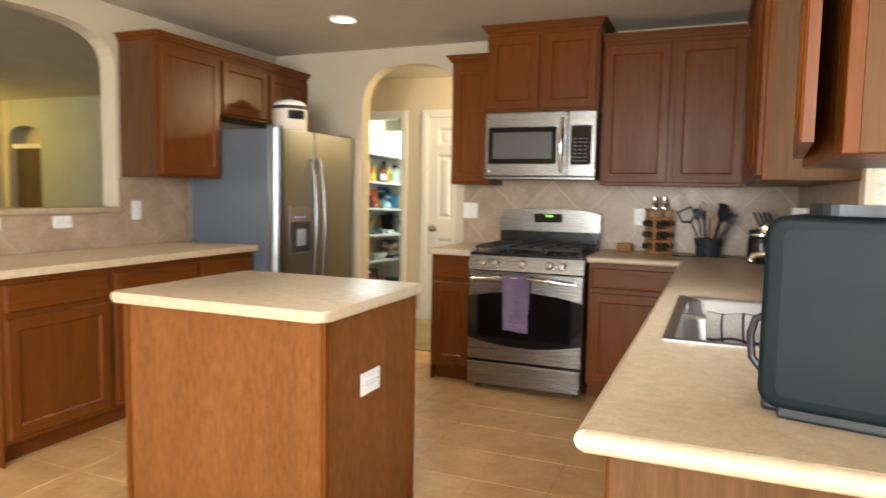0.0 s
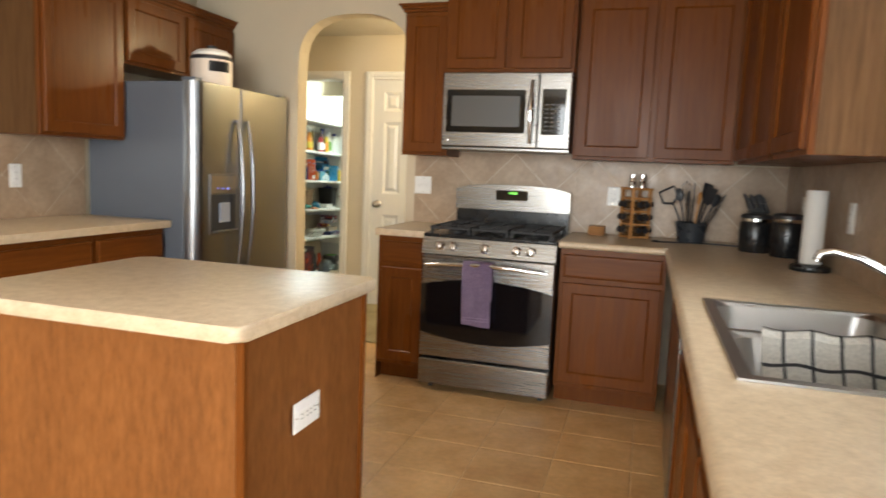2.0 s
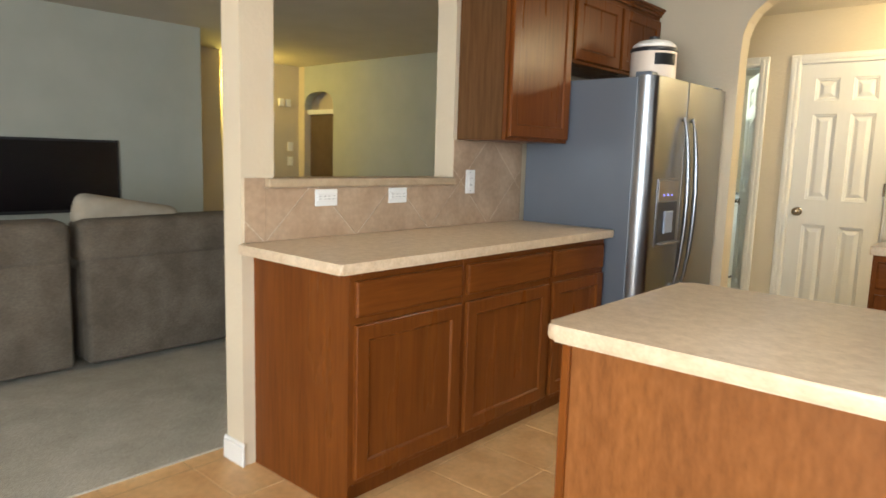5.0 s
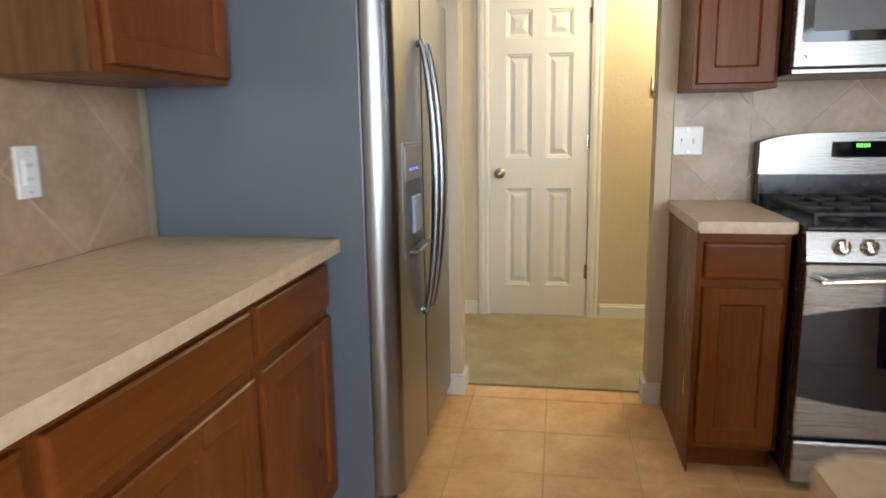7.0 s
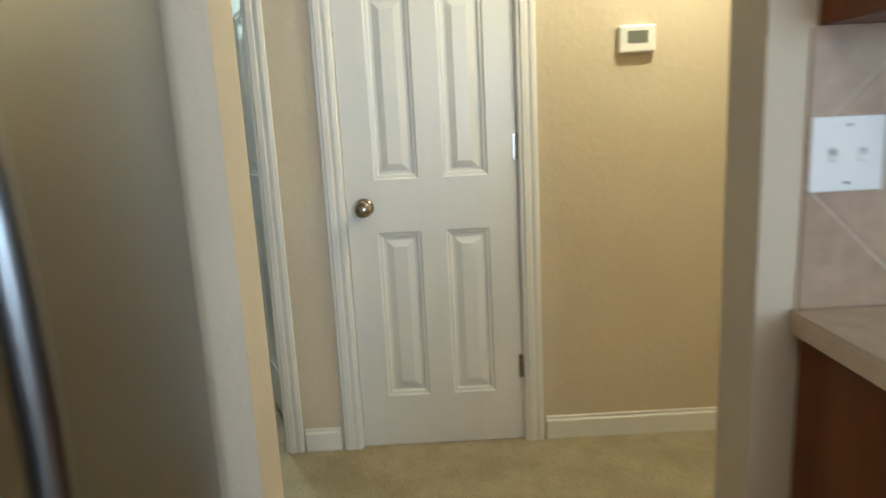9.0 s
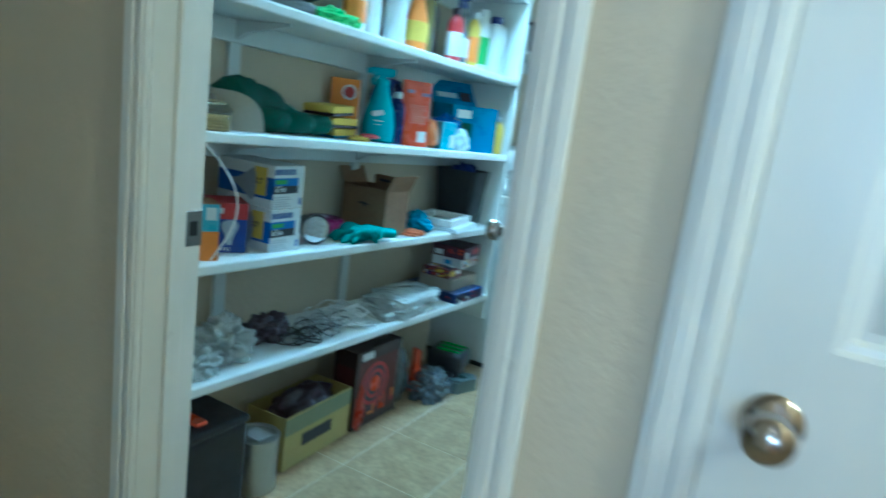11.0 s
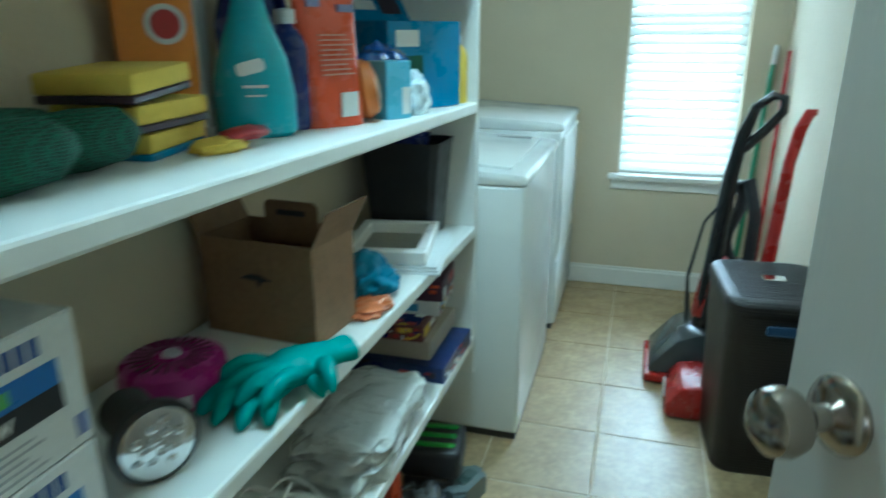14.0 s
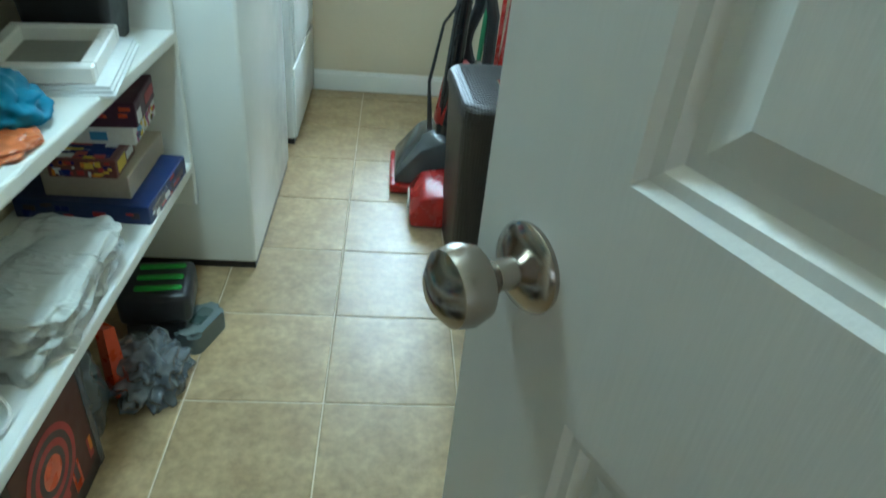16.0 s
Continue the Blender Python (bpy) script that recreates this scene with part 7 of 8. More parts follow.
def wipes_box():
    """A large blue box with its flap raised."""
    W, D, H = 0.235, 0.155, 0.185
    top = carton("wipes_box", "large blue cardboard box with its printed flap raised", -2.53, 3.06, Z3, W, D, H, 66, C_BLUE)
    patch(top, "right", 0.08, 0.92, 0.02, 0.96, W, D, H, C_LBLUE)
    patch(top, "right", 0.2, 0.8, 0.10, 0.5, W, D, H, C_WHITE, lift=0.001)
    patch(top, "front", 0.05, 0.45, 0.3, 0.62, W, D, H, C_GREEN)
    patch(top, "front", 0.1, 0.4, 0.72, 0.9, W, D, H, C_WHITE, lift=0.001)
    bm = bm_new()
    box(bm, -W / 2, W / 2, -0.001, 0.001, 0, 0.115, 0, 1, pose(0, D / 2 - 0.002, H, -34))
    fl = part("flap", bm, C_BLUE, top, "raised printed flap")
    bm = bm_new()
    box(bm, -W * 0.36, W * 0.08, -0.0016, -0.001, 0.03, 0.055, 0, 1, pose(0, D / 2 - 0.002, H, -34))
    part("print_bar", bm, C_WHITE, fl)
    bm = bm_new()
    box(bm, W * 0.14, W * 0.42, -0.0016, -0.001, 0.02, 0.065, 0, 1, pose(0, D / 2 - 0.002, H, -34))
    part("print_bar", bm, C_DARK, fl)


wipes_box()
bx = carton("wipes_carton", "small pale blue carton on the shelf", -2.462, 2.80, Z3, 0.062, 0.06, 0.105, 62, C_LBLUE)
patch(bx, "front", 0.62, 0.95, 0.08, 0.55, 0.062, 0.06, 0.105, C_WHITE)
busy(bx, "right", 0.062, 0.06, 0.105, (C_WHITE, C_SKY), 21, 6)
crumple("wipes_pack", "shiny royal blue film pack slumped over the carton", "pack", -2.515, 2.885, Z3, 0.058, 0.095, 0.092, film("royal_film", (0.012, 0.09, 0.42), 0.0, 0.15), 8, 0.24, 5)
crumple("wipes_pack", "crumpled white and blue film pack on the shelf", "pack", -2.447, 2.90, Z3, 0.03, 0.06, 0.055, film("pale_film", (0.55, 0.66, 0.72), 0.0, 0.15), 7, 0.24, 5)
bottle("bottle", "small yellow bottle behind the blue box", -2.445, 3.225, Z3, 0.028, 0.16, C_YEL, C_WHITE)

# second board
W, D, H = 0.075, 0.095, 0.145
bx = carton("cold_pack_box", "blue and orange cardboard hot or cold pack box", -2.485, 1.668, Z2, W, D, H, 62, C_LBLUE)
patch(bx, "front", 0, 1, 0, 0.52, W, D, H, C_ORANGE)
patch(bx, "right", 0, 1, 0, 0.52, W, D, H, C_ORANGE)
patch(bx, "front", 0.55, 0.9, 0.72, 0.94, W, D, H, C_WHITE)
patch(bx, "top", 0, 1, 0, 1, W, D, H, C_KRAFT)
lettering(bx, "HOT", 0.026, pose(-0.012, -D / 2 - 0.0012, 0.012, 90, -90, 0), ink("letter_yellow", (0.85, 0.65, 0.15)))
lettering(bx, "or", 0.012, pose(-0.012, -D / 2 - 0.0012, 0.068, 90, -90, 0), INK_WHITE)
lettering(bx, "COLD", 0.022, pose(-0.012, -D / 2 - 0.0012, 0.084, 90, -90, 0), ink("letter_blue", (0.45, 0.7, 0.8)))
W, D, H = 0.125, 0.12, 0.135
bx = carton("bulb_box", "red and blue light bulb box with a bulb picture", -2.545, 1.787, Z2, W, D, H, 58, ink("bulb_blue", (0.02, 0.05, 0.28), 0.35))
patch(bx, "front", 0, 1, 0.68, 1.0, W, D, H, C_RED)
patch(bx, "top", 0, 1, 0, 1, W, D, H, C_RED)
for u0, u1 in ((0.10, 0.21), (0.24, 0.34), (0.37, 0.48)):
    patch(bx, "front", u0, u1, 0.79, 0.90, W, D, H, C_WHITE, name="wordmark_bar", lift=0.001)
bm = bm_new()
BULB = [(0.007, -0.034), (0.008, -0.018), (0.013, -0.004), (0.021, 0.010), (0.0225, 0.020), (0.018, 0.029), (0.008, 0.033)]
prism(bm, BULB + [(-x, z) for x, z in BULB[::-1]], 0.001, pose(0.016, -D / 2 - 0.0002, 0.056, 90))
part("bulb_picture", bm, ink("bulb_pale", (0.42, 0.47, 0.56)), bx)
lettering(bx, "SOFT WHITE", 0.0125, pose(-W * 0.42, -D / 2 - 0.0012, 0.006, 90), INK_WHITE)
patch(bx, "left", 0.1, 0.9, 0.1, 0.55, W, D, H, C_SKY)
for k in range(2):
    W, D, H = 0.215, 0.122, 0.122
    bx = carton("floodlight_box", "white and blue floodlight bulb box, stacked in a pair", -2.545, 1.93, Z2 + k * 0.1235, W, D, H, 0, C_WHITE)
    bx["group"] = "floodlight boxes"
    patch(bx, "front", 0.0, 1.0, 0.22, 0.72, W, D, H, ink("box_blue", (0.02, 0.10, 0.42), 0.35))
    patch(bx, "front", 0.66, 0.88, 0.28, 0.92, W, D, H, C_YEL, lift=0.0009)
    lettering(bx, "VALUE\nPACK", 0.0105, pose(W * 0.17, -D / 2 - 0.0016, H * 0.62, 90, 0, 0), INK_BLACK)
    bm = bm_new()
    prism(bm, [(-0.055, -0.006), (-0.02, -0.012), (0.01, -0.03), (0.035, -0.046), (0.045, -0.03), (0.048, 0.0), (0.045, 0.03), (0.035, 0.046), (0.01, 0.03), (-0.02, 0.012), (-0.055, 0.006)], 0.0012, pose(-0.005, -D / 2 - 0.0008, H * 0.5, 90))
    part("bulb_picture", bm, ink("bulb_grey", (0.33, 0.36, 0.42)), bx)
    patch(bx, "right", 0.0, 0.8, 0.36, 0.72, W, D, H, ink("side_blue", (0.04, 0.16, 0.5), 0.35))
    patch(bx, "right", 0.0, 0.8, 0.36, 0.54, W, D, H, INK_BLACK, lift=0.001)
    lettering(bx, "65w", 0.026, pose(W / 2 + 0.0016, -D * 0.46, H * 0.40, 90, 0, 90), INK_WHITE)
    for j in range(7):
        patch(bx, "right", 0.03 + 0.098 * j, 0.10 + 0.098 * j, 0.79, 0.92, W, D, H, ink("wordmark_blue", (0.03, 0.08, 0.3), 0.4), name="wordmark_bar")
    for j in range(5):
        patch(bx, "right", 0.04, 0.60 - 0.07 * (j % 3), 0.06 + 0.052 * j, 0.078 + 0.052 * j, W, D, H, ink("fine_print", (0.42, 0.44, 0.48)), name="print_line")
    patch(bx, "right", 0.06, 0.42, 0.58, 0.68, W, D, H, C_LIME, name="print_bar", lift=0.001)
    patch(bx, "right", 0.86, 0.96, 0.08, 0.24, W, D, H, ink("seal_blue", (0.2, 0.25, 0.5)), name="seal")
tr = thing("flashlight", pose(-2.478, 2.10, Z2 + 0.048, 0, 0, -28), "black flashlight lying with its bright reflector outward", "flashlight")
bm = bm_new()
lathe(bm, [(0.030, -0.075), (0.030, -0.02), (0.047, 0.0), (0.0475, 0.012), (0.042, 0.014)], pose(0, 0, 0, 0, 90), 28)
part("head", bm, DARKPLASTIC, tr, "", True)
bm = bm_new()
lathe(bm, [(0.041, 0.0145), (0.038, 0.0155), (0.002, 0.0156)], pose(0, 0, 0, 0, 90), 28)
for k in range(13):
    a, rr = k * 2.4, 0.0085 * math.sqrt(k)
    lathe(bm, [(0.006, 0.0155), (0.0045, 0.0185), (0.001, 0.0195)], pose(0, rr * math.cos(a), rr * math.sin(a), 0, 90), 8)
part("reflector", bm, CHROME, tr, "bright faceted reflector", True)
dm = thing("lantern", pose(-2.575, 2.26, Z2), "round magenta plastic camping lantern", "lantern")
bm = bm_new()
lathe(bm, [(0.058, 0), (0.069, 0.007), (0.071, 0.038), (0.067, 0.054), (0.055, 0.060), (0.004, 0.061)], None, 32)
part("shell", bm, C_MAG, dm, "", True)
# vents are uncut: darkened magenta bars give the shade inside them
GROOVE_SHADE = ink("magenta_groove_shade", (0.07, 0.005, 0.04), 0.5)
for k in range(24):
    bm = bm_new()
    box(bm, 0.024, 0.054, -0.0018, 0.0018, 0.0600, 0.0616, 0, 1, pose(0, 0, 0, 0, 0, 15 * k))
    part("vent_slot", bm, GROOVE_SHADE, dm)
bm = bm_new()
lathe(bm, [(0.013, 0.0605), (0.013, 0.064), (0.010, 0.066), (0.002, 0.0665)], None, 20)
part("hub", bm, ink("hub_grey", (0.42, 0.38, 0.42), 0.4), dm, "grey hub", True)
bm = bm_new()
for j in range(6):
    a = radians(-75 + 7 * j)
    box(bm, 0.0705, 0.0718, -0.0046, 0.0046, 0.014, 0.032, 0, 1, pose(0, 0, 0, 0, 0, math.degrees(a)))
part("label_patch", bm, ink("label_grey", (0.45, 0.42, 0.44), 0.4), dm, "pale grey label")


def rubber_glove(x, y, turn):
    """Two limp gloves, one over the other: cuffs behind, fingers curling down towards the board's edge."""
    top = thing("rubber_gloves", pose(x, y, Z2 + 0.0005, 0, 0, turn), "pair of teal rubber gloves lying limp", "gloves")
    for g, (dx, dy, dz, yaw) in enumerate(((-0.012, 0.0, 0.0, 10), (0.022, 0.022, 0.020, -14))):
        bm = bm_new()
        place = pose(dx, dy, dz, 0, 0, yaw)
        tube(bm, [(0.010, 0.085, 0.012), (0.006, 0.06, 0.014), (0.0, 0.03, 0.018), (0.0, -0.01, 0.021), (0, -0.045, 0.018)], [0.030, 0.026, 0.030, 0.040, 0.033], 16, place @ Matrix.Diagonal((1, 1, 0.62, 1)))
        for k, (fx, a, l) in enumerate(((-0.030, -16, 0.068), (-0.011, -5, 0.082), (0.010, 6, 0.084), (0.029, 17, 0.070), (0.036, 58, 0.062))):
            s, c = math.sin(radians(a)), math.cos(radians(a))
            y0 = -0.035 if k < 4 else 0.012
            pts, rad = [], []
            for j in range(9):
                u = j / 8
                curl = -0.010 * u * u + 0.009 * math.sin(math.pi * u) * (1 + 0.4 * ((k + g) % 2))
                pts.append((fx + l * u * s, y0 - l * u * c, 0.017 + curl))
                rad.append(0.0125 * (1 - 0.12 * u) * (1 if j < 7 else (0.85 if j == 7 else 0.45)))
            tube(bm, pts, rad, 12, place)
        for v in bm.verts:
            v.co.z = max(0.001 + dz * 0.6, v.co.z)
        fused(part("glove", bm, C_AQUA, top, "", 180), 0.0032, 4)


rubber_glove(-2.452, 2.315, -8)


def handled_carton():
    """An open kraft carton with a cut-out handle."""
    W, D, H = 0.21, 0.13, 0.165
    top = thing("carton", pose(-2.56, 2.525, Z2 + 0.0005, 0, 0, -5), "open brown cardboard carton with carry handle", "box")
    t = 0.003
    for nm, a in (("front_wall", (-W / 2, W / 2, -D / 2, -D / 2 + t)), ("back_wall", (-W / 2, W / 2, D / 2 - t, D / 2)), ("side_wall", (-W / 2, -W / 2 + t, -D / 2 + t, D / 2 - t)), ("side_wall", (W / 2 - t, W / 2, -D / 2 + t, D / 2 - t))):
        bm = bm_new()
        box(bm, *a, 0, H)
        part(nm, bm, C_KRAFT, top)
    bm = bm_new()
    box(bm, -W / 2, W / 2, -D / 2, D / 2, 0, 0.003)
    part("bottom", bm, C_KRAFT, top)
    for s in (-1, 1):
        bm = bm_new()
        box(bm, -0.0015, 0.0015, -D / 2, D / 2, 0, 0.065, 0, 1, pose(s * (W / 2 - 0.001), 0, H - 0.002, 0, s * 27))
        part("flap", bm, C_KRAFT, top)
    bm = bm_new()
    prism(bm, [(-0.052, 0.0), (0.052, 0.0), (0.052, 0.028), (0.044, 0.036), (-0.044, 0.036), (-0.052, 0.028)], 0.003, pose(0.0, D / 2 - 0.02, H + 0.004, 90))
    h1 = part("handle", bm, C_KRAFT, top)
    # card stays whole; a black piece draws the darkness inside the handle
    bm = bm_new()
    box(bm, -0.03, 0.03, D / 2 - 0.0245, D / 2 - 0.0195, H + 0.013, H + 0.026, 0.003, 1)
    part("handle_hole_patch", bm, INK_BLACK, h1)
    bm = bm_new()
    box(bm, -0.052, 0.052, D / 2 - 0.023, D / 2 - 0.02, H - 0.03, H + 0.006)
    part("handle_board", bm, C_KRAFT, top)
    # likewise a black shape for the shaded hand hole in front
    bm = bm_new()
    prism(bm, [(-0.03, 0.0), (-0.012, 0.008), (0.006, 0.008), (0.03, 0.0), (0.012, -0.002), (0.006, -0.012), (0.0, -0.002)], 0.0012, pose(0.0, -D / 2 - 0.0002, H * 0.62, 90))
    part("hand_hole_patch", bm, INK_BLACK, top, "black patch for the shade in a punched hand hole")


handled_carton()
crumple("cloth_bag", "crumpled teal-blue cloth bag", "bag", -2.48, 2.695, Z2, 0.055, 0.075, 0.05, ink("blue_cloth", (0.01, 0.17, 0.30), 0.7), 11, 0.4, 5)
crumple("orange_bag", "flat orange plastic bag on the shelf", "bag", -2.445, 2.625, Z2, 0.04, 0.06, 0.013, ink("orange_film", (0.55, 0.16, 0.05), 0.3), 12, 0.3, 5)


def picture_frame():
    top = thing("picture_frame", pose(-2.515, 2.965, Z2 + 0.0005, 0, 0, 10), "empty white picture frame lying on white boards", "picture frame")
    for k in range(3):
        bm = bm_new()
        box(bm, -0.10 + 0.004 * k, 0.115 - 0.004 * k, -0.14 + 0.005 * k, 0.14, 0.006 * k, 0.006 * k + 0.005)
        part("board", bm, C_WHITE, top)
    for a in ((-0.10, 0.085, -0.125, -0.10), (-0.10, 0.085, 0.095, 0.12), (-0.10, -0.075, -0.10, 0.095), (0.06, 0.085, -0.10, 0.095)):
        bm = bm_new()
        box(bm, *a, 0.018, 0.048, 0.003, 1)
        part("frame_side", bm, WHITEPLASTIC, top)
    bm = bm_new()
    box(bm, -0.075, 0.06, -0.10, 0.095, 0.0185, 0.022)
    part("backing", bm, ink("grey_board", (0.26, 0.26, 0.22)), top, "grey backing board")


picture_frame()
wb = thing("waste_bin", pose(-2.555, 3.165, Z2 + 0.0005), "black tapered plastic waste bin", "waste bin")
bm = bm_new()
rings = [[bm.verts.new((x * s, y * s, z)) for x, y in rounded(0.20, 0.15, 0.02)] for z, s in ((0, 0.78), (0.004, 0.8), (0.225, 1.0), (0.238, 1.04), (0.24, 1.04), (0.238, 0.97), (0.02, 0.76))]
for p, q in zip(rings, rings[1:]):
    for k in range(len(p)):
        bm.faces.new((p[k], p[(k + 1) % len(p)], q[(k + 1) % len(q)], q[k]))
bm.faces.new(rings[0][::-1])
bm.faces.new(rings[-1])
part("body", bm, DARKPLASTIC, wb, "", True)
bm = bm_new()
bmesh.ops.create_icosphere(bm, subdivisions=3, radius=0.05)
for v in bm.verts:
    v.co = Vector((v.co.x * 1.2, v.co.y, v.co.z * 0.6 + 0.235)) * (1 + 0.1 * noise.noise(v.co * 40))
part("liner_bag", bm, C_NAVY, wb, "dark blue bag", True)
bm = bm_new()
cord = []
for k in range(25):
    u = k / 24
    cord.append((-2.408 + 0.012 * math.sin(math.pi * u) - 0.016 * u * u, 1.60 + 0.112 * math.sin(math.pi * min(1.0, u * 0.86)) * (1 - 0.12 * u) + 0.012 * u, Z3 - 0.022 + (Z2 + 0.006 - Z3 + 0.022) * u))
tube(bm, cord, 0.0023, 8)
solid("white_cord", bm, WHITEPLASTIC, "thin white cord hanging from the shelf board", "cord", smooth=True)

# first board: film, games, cables
C_SHEET = film("clear_sheet", (0.60, 0.62, 0.59), 0.12, 0.14)
for k in range(2):
    crumple("plastic_sheet", "folded clear plastic sheeting on the shelf", "plastic sheet", -2.50 + 0.01 * k, 2.66 + 0.03 * k, Z1 + 0.042 * k, 0.09, 0.165, 0.030, C_SHEET, 20 + k, 0.22, 5, 5, True, 0.4)
rows = (("game_box", ink("game_blue", (0.010, 0.025, 0.11)), 0.27, 0.24, 0.045, "blue board game box at the bottom of a stack", 0), ("game_box", ink("game_tan", (0.42, 0.36, 0.28)), 0.17, 0.23, 0.05, "tan card game box in a stack", 0.02),
        ("game_box", ink("game_mixed", (0.12, 0.03, 0.03)), 0.13, 0.12, 0.04, "small red and yellow game box", -0.05), ("game_box", C_WHITE, 0.15, 0.17, 0.042, "white dotted game box", 0.05), ("game_box", ink("game_plum", (0.045, 0.008, 0.03)), 0.16, 0.17, 0.052, "dark plum game box at the top of a stack", 0.04))
zz = Z1
for k, (nm, mat, d, w, h, lab, off) in enumerate(rows):
    z = zz if k < 2 else (zz if k != 3 else zz - 0.04 + 0.0)
    bx = carton(nm, lab, -2.535 + 0.004 * k, 3.09 + off, zz if k != 3 else zz, w, d, h, 88 + 2 * k, mat)
    bx["group"] = "board games"
    if k == 3:
        r = random.Random(3)
        for j in range(14):
            bm = bm_new()
            cyl(bm, 0.006, 0.0008, pose(-w / 2 + w * (0.45 + 0.5 * r.random()), -d / 2 - 0.0001, h * (0.15 + 0.7 * r.random()), 90), 10)
            part("dot", bm, (C_MAG, C_RED, C_NAVY, C_YEL)[j % 4], bx)
        patch(bx, "front", 0.12, 0.3, 0.3, 0.7, w, d, h, C_SKY)
    if k == 4:
        patch(bx, "front", 0.05, 0.25, 0.1, 0.6, w, d, h, C_WHITE)
        patch(bx, "front", 0.5, 0.95, 0.3, 0.72, w, d, h, C_RED, name="wordmark_bar")
    if k == 2:
        patch(bx, "front", 0.1, 0.5, 0.2, 0.8, w, d, h, C_YEL)
        patch(bx, "front", 0.55, 0.9, 0.3, 0.7, w, d, h, C_WHITE)
        patch(bx, "top", 0.1, 0.9, 0.1, 0.9, w, d, h, C_NAVY)
    if k == 0:
        patch(bx, "front", 0.08, 0.42, 0.25, 0.75, w, d, h, C_BGREY)
        patch(bx, "front", 0.5, 0.9, 0.2, 0.6, w, d, h, C_DARK)
    if k == 4:
        patch(bx, "left", 0.08, 0.34, 0.14, 0.58, w, d, h, C_WHITE, name="code_patch")
        busy(bx, "left", w, d, h, (C_REDO, C_RED), 4, 5, (0.5, 0.95, 0.4, 0.85))
    if k == 3:
        patch(bx, "left", 0.42, 0.64, 0.25, 0.7, w, d, h, C_SKY, name="emblem")
        busy(bx, "front", w, d, h, (C_YEL, C_MAG, C_NAVY, C_WHITE), 9, 14)
    if k == 2:
        busy(bx, "left", w, d, h, (C_YEL, C_WHITE, C_NAVY, C_RED, C_ORANGE), 5, 26)
        busy(bx, "top", w, d, h, (C_WHITE, C_RED, C_YEL), 6, 14)
    if k == 0:
        busy(bx, "front", w, d, h, (C_RED, C_NAVY, C_WHITE, C_DARK), 7, 14)
        busy(bx, "left", w, d, h, (C_DARK, C_NAVY, C_RED), 8, 10)
    zz += h + 0.0006


def cable_heap(name, label, x, y, z, r, n, mat, seed, thick=0.003):
    rg = random.Random(seed)
    top = thing(name, pose(x, y, z), label, "cables")
    for k in range(n):
        bm = bm_new()
        a0, rr, cx, cy = rg.uniform(0, 6.3), r * rg.uniform(0.45, 1.0), rg.uniform(-0.04, 0.04), rg.uniform(-0.06, 0.06)
        turns, ph, lift = rg.uniform(1.1, 2.0), rg.uniform(0, 6.3), rg.uniform(0.6, 1.5)
        pts = []
        for j in range(44):
            a = a0 + turns * 2 * math.pi * j / 43
            pts.append((cx + rr * (0.75 + 0.3 * math.sin(a * 0.7 + ph)) * math.cos(a) * 0.75, cy + rr * (0.9 + 0.35 * math.sin(a * 0.45 + ph)) * math.sin(a + 0.3 * math.sin(a * 1.3)), thick + 0.004 * k + 0.014 * lift * (1 + math.sin(a * 1.5 + k))))
        tube(bm, pts, thick, 6)
        part("loop", bm, mat, top, "", True)
    return top


cable_heap("cable_heap", "tangled white extension cords on the shelf", -2.52, 2.33, Z1, 0.115, 8, WHITEPLASTIC, 5)
cable_heap("cable_heap", "tangled dark cords on the shelf", -2.48, 2.12, Z1, 0.075, 6, DARKPLASTIC, 6, 0.0025)
cable_heap("cable_heap", "coiled grey cords on the shelf", -2.48, 2.20, Z1 + 0.012, 0.095, 5, plain("grey_cord", (0.4, 0.4, 0.38), 0.5), 8)
crumple("cable_bag", "dark crumpled cable bundle in a bag", "bundle", -2.57, 2.02, Z1, 0.06, 0.09, 0.05, C_DARK, 31, 0.4, 6)
crumple("plastic_bag", "crumpled clear plastic bag of parts", "plastic bag", -2.53, 1.80, Z1, 0.08, 0.10, 0.075, C_CLEAR, 32, 0.4, 7)
crumple("plastic_bag", "crumpled clear plastic bag near the shelf's end", "plastic bag", -2.47, 1.66, Z1, 0.05, 0.08, 0.05, C_CLEAR, 33, 0.4, 7)

FLOORED = set(scene.objects)
# under the shelves, on the floor
tc_ = thing("tool_case", pose(-2.56, 1.715, 0, 0, 0, 0), "black plastic tool case with orange latch", "tool case")
bm = bm_new()
box(bm, -0.12, 0.13, -0.13, 0.12, 0.0, 0.285, 0.012, 2)
part("case", bm, DARKPLASTIC, tc_)
bm = bm_new()
box(bm, -0.125, 0.135, -0.135, 0.125, 0.285, 0.31, 0.01, 2)
part("lid", bm, DARKPLASTIC, tc_)
bm = bm_new()
box(bm, 0.02, 0.10, -0.04, 0.0, 0.309, 0.322, 0.004, 1)
part("latch", bm, C_REDO, tc_, "orange latch")
pt_ = thing("paint_tin", pose(-2.50, 1.945, 0), "silver metal paint tin with paper on its lid", "paint tin")
bm = bm_new()
lathe(bm, [(0.068, 0), (0.07, 0.003), (0.07, 0.17), (0.0725, 0.174), (0.0725, 0.18), (0.06, 0.182), (0.058, 0.176), (0.002, 0.176)], None, 28)
part("tin", bm, brushed("tin_metal", (0.55, 0.56, 0.55), 0.35), pt_, "", True)
bm = bm_new()
box(bm, -0.03, 0.04, -0.03, 0.03, 0.177, 0.180)
part("paper", bm, C_WHITE, pt_, "white paper on the lid")
W, D, H = 0.36, 0.17, 0.19
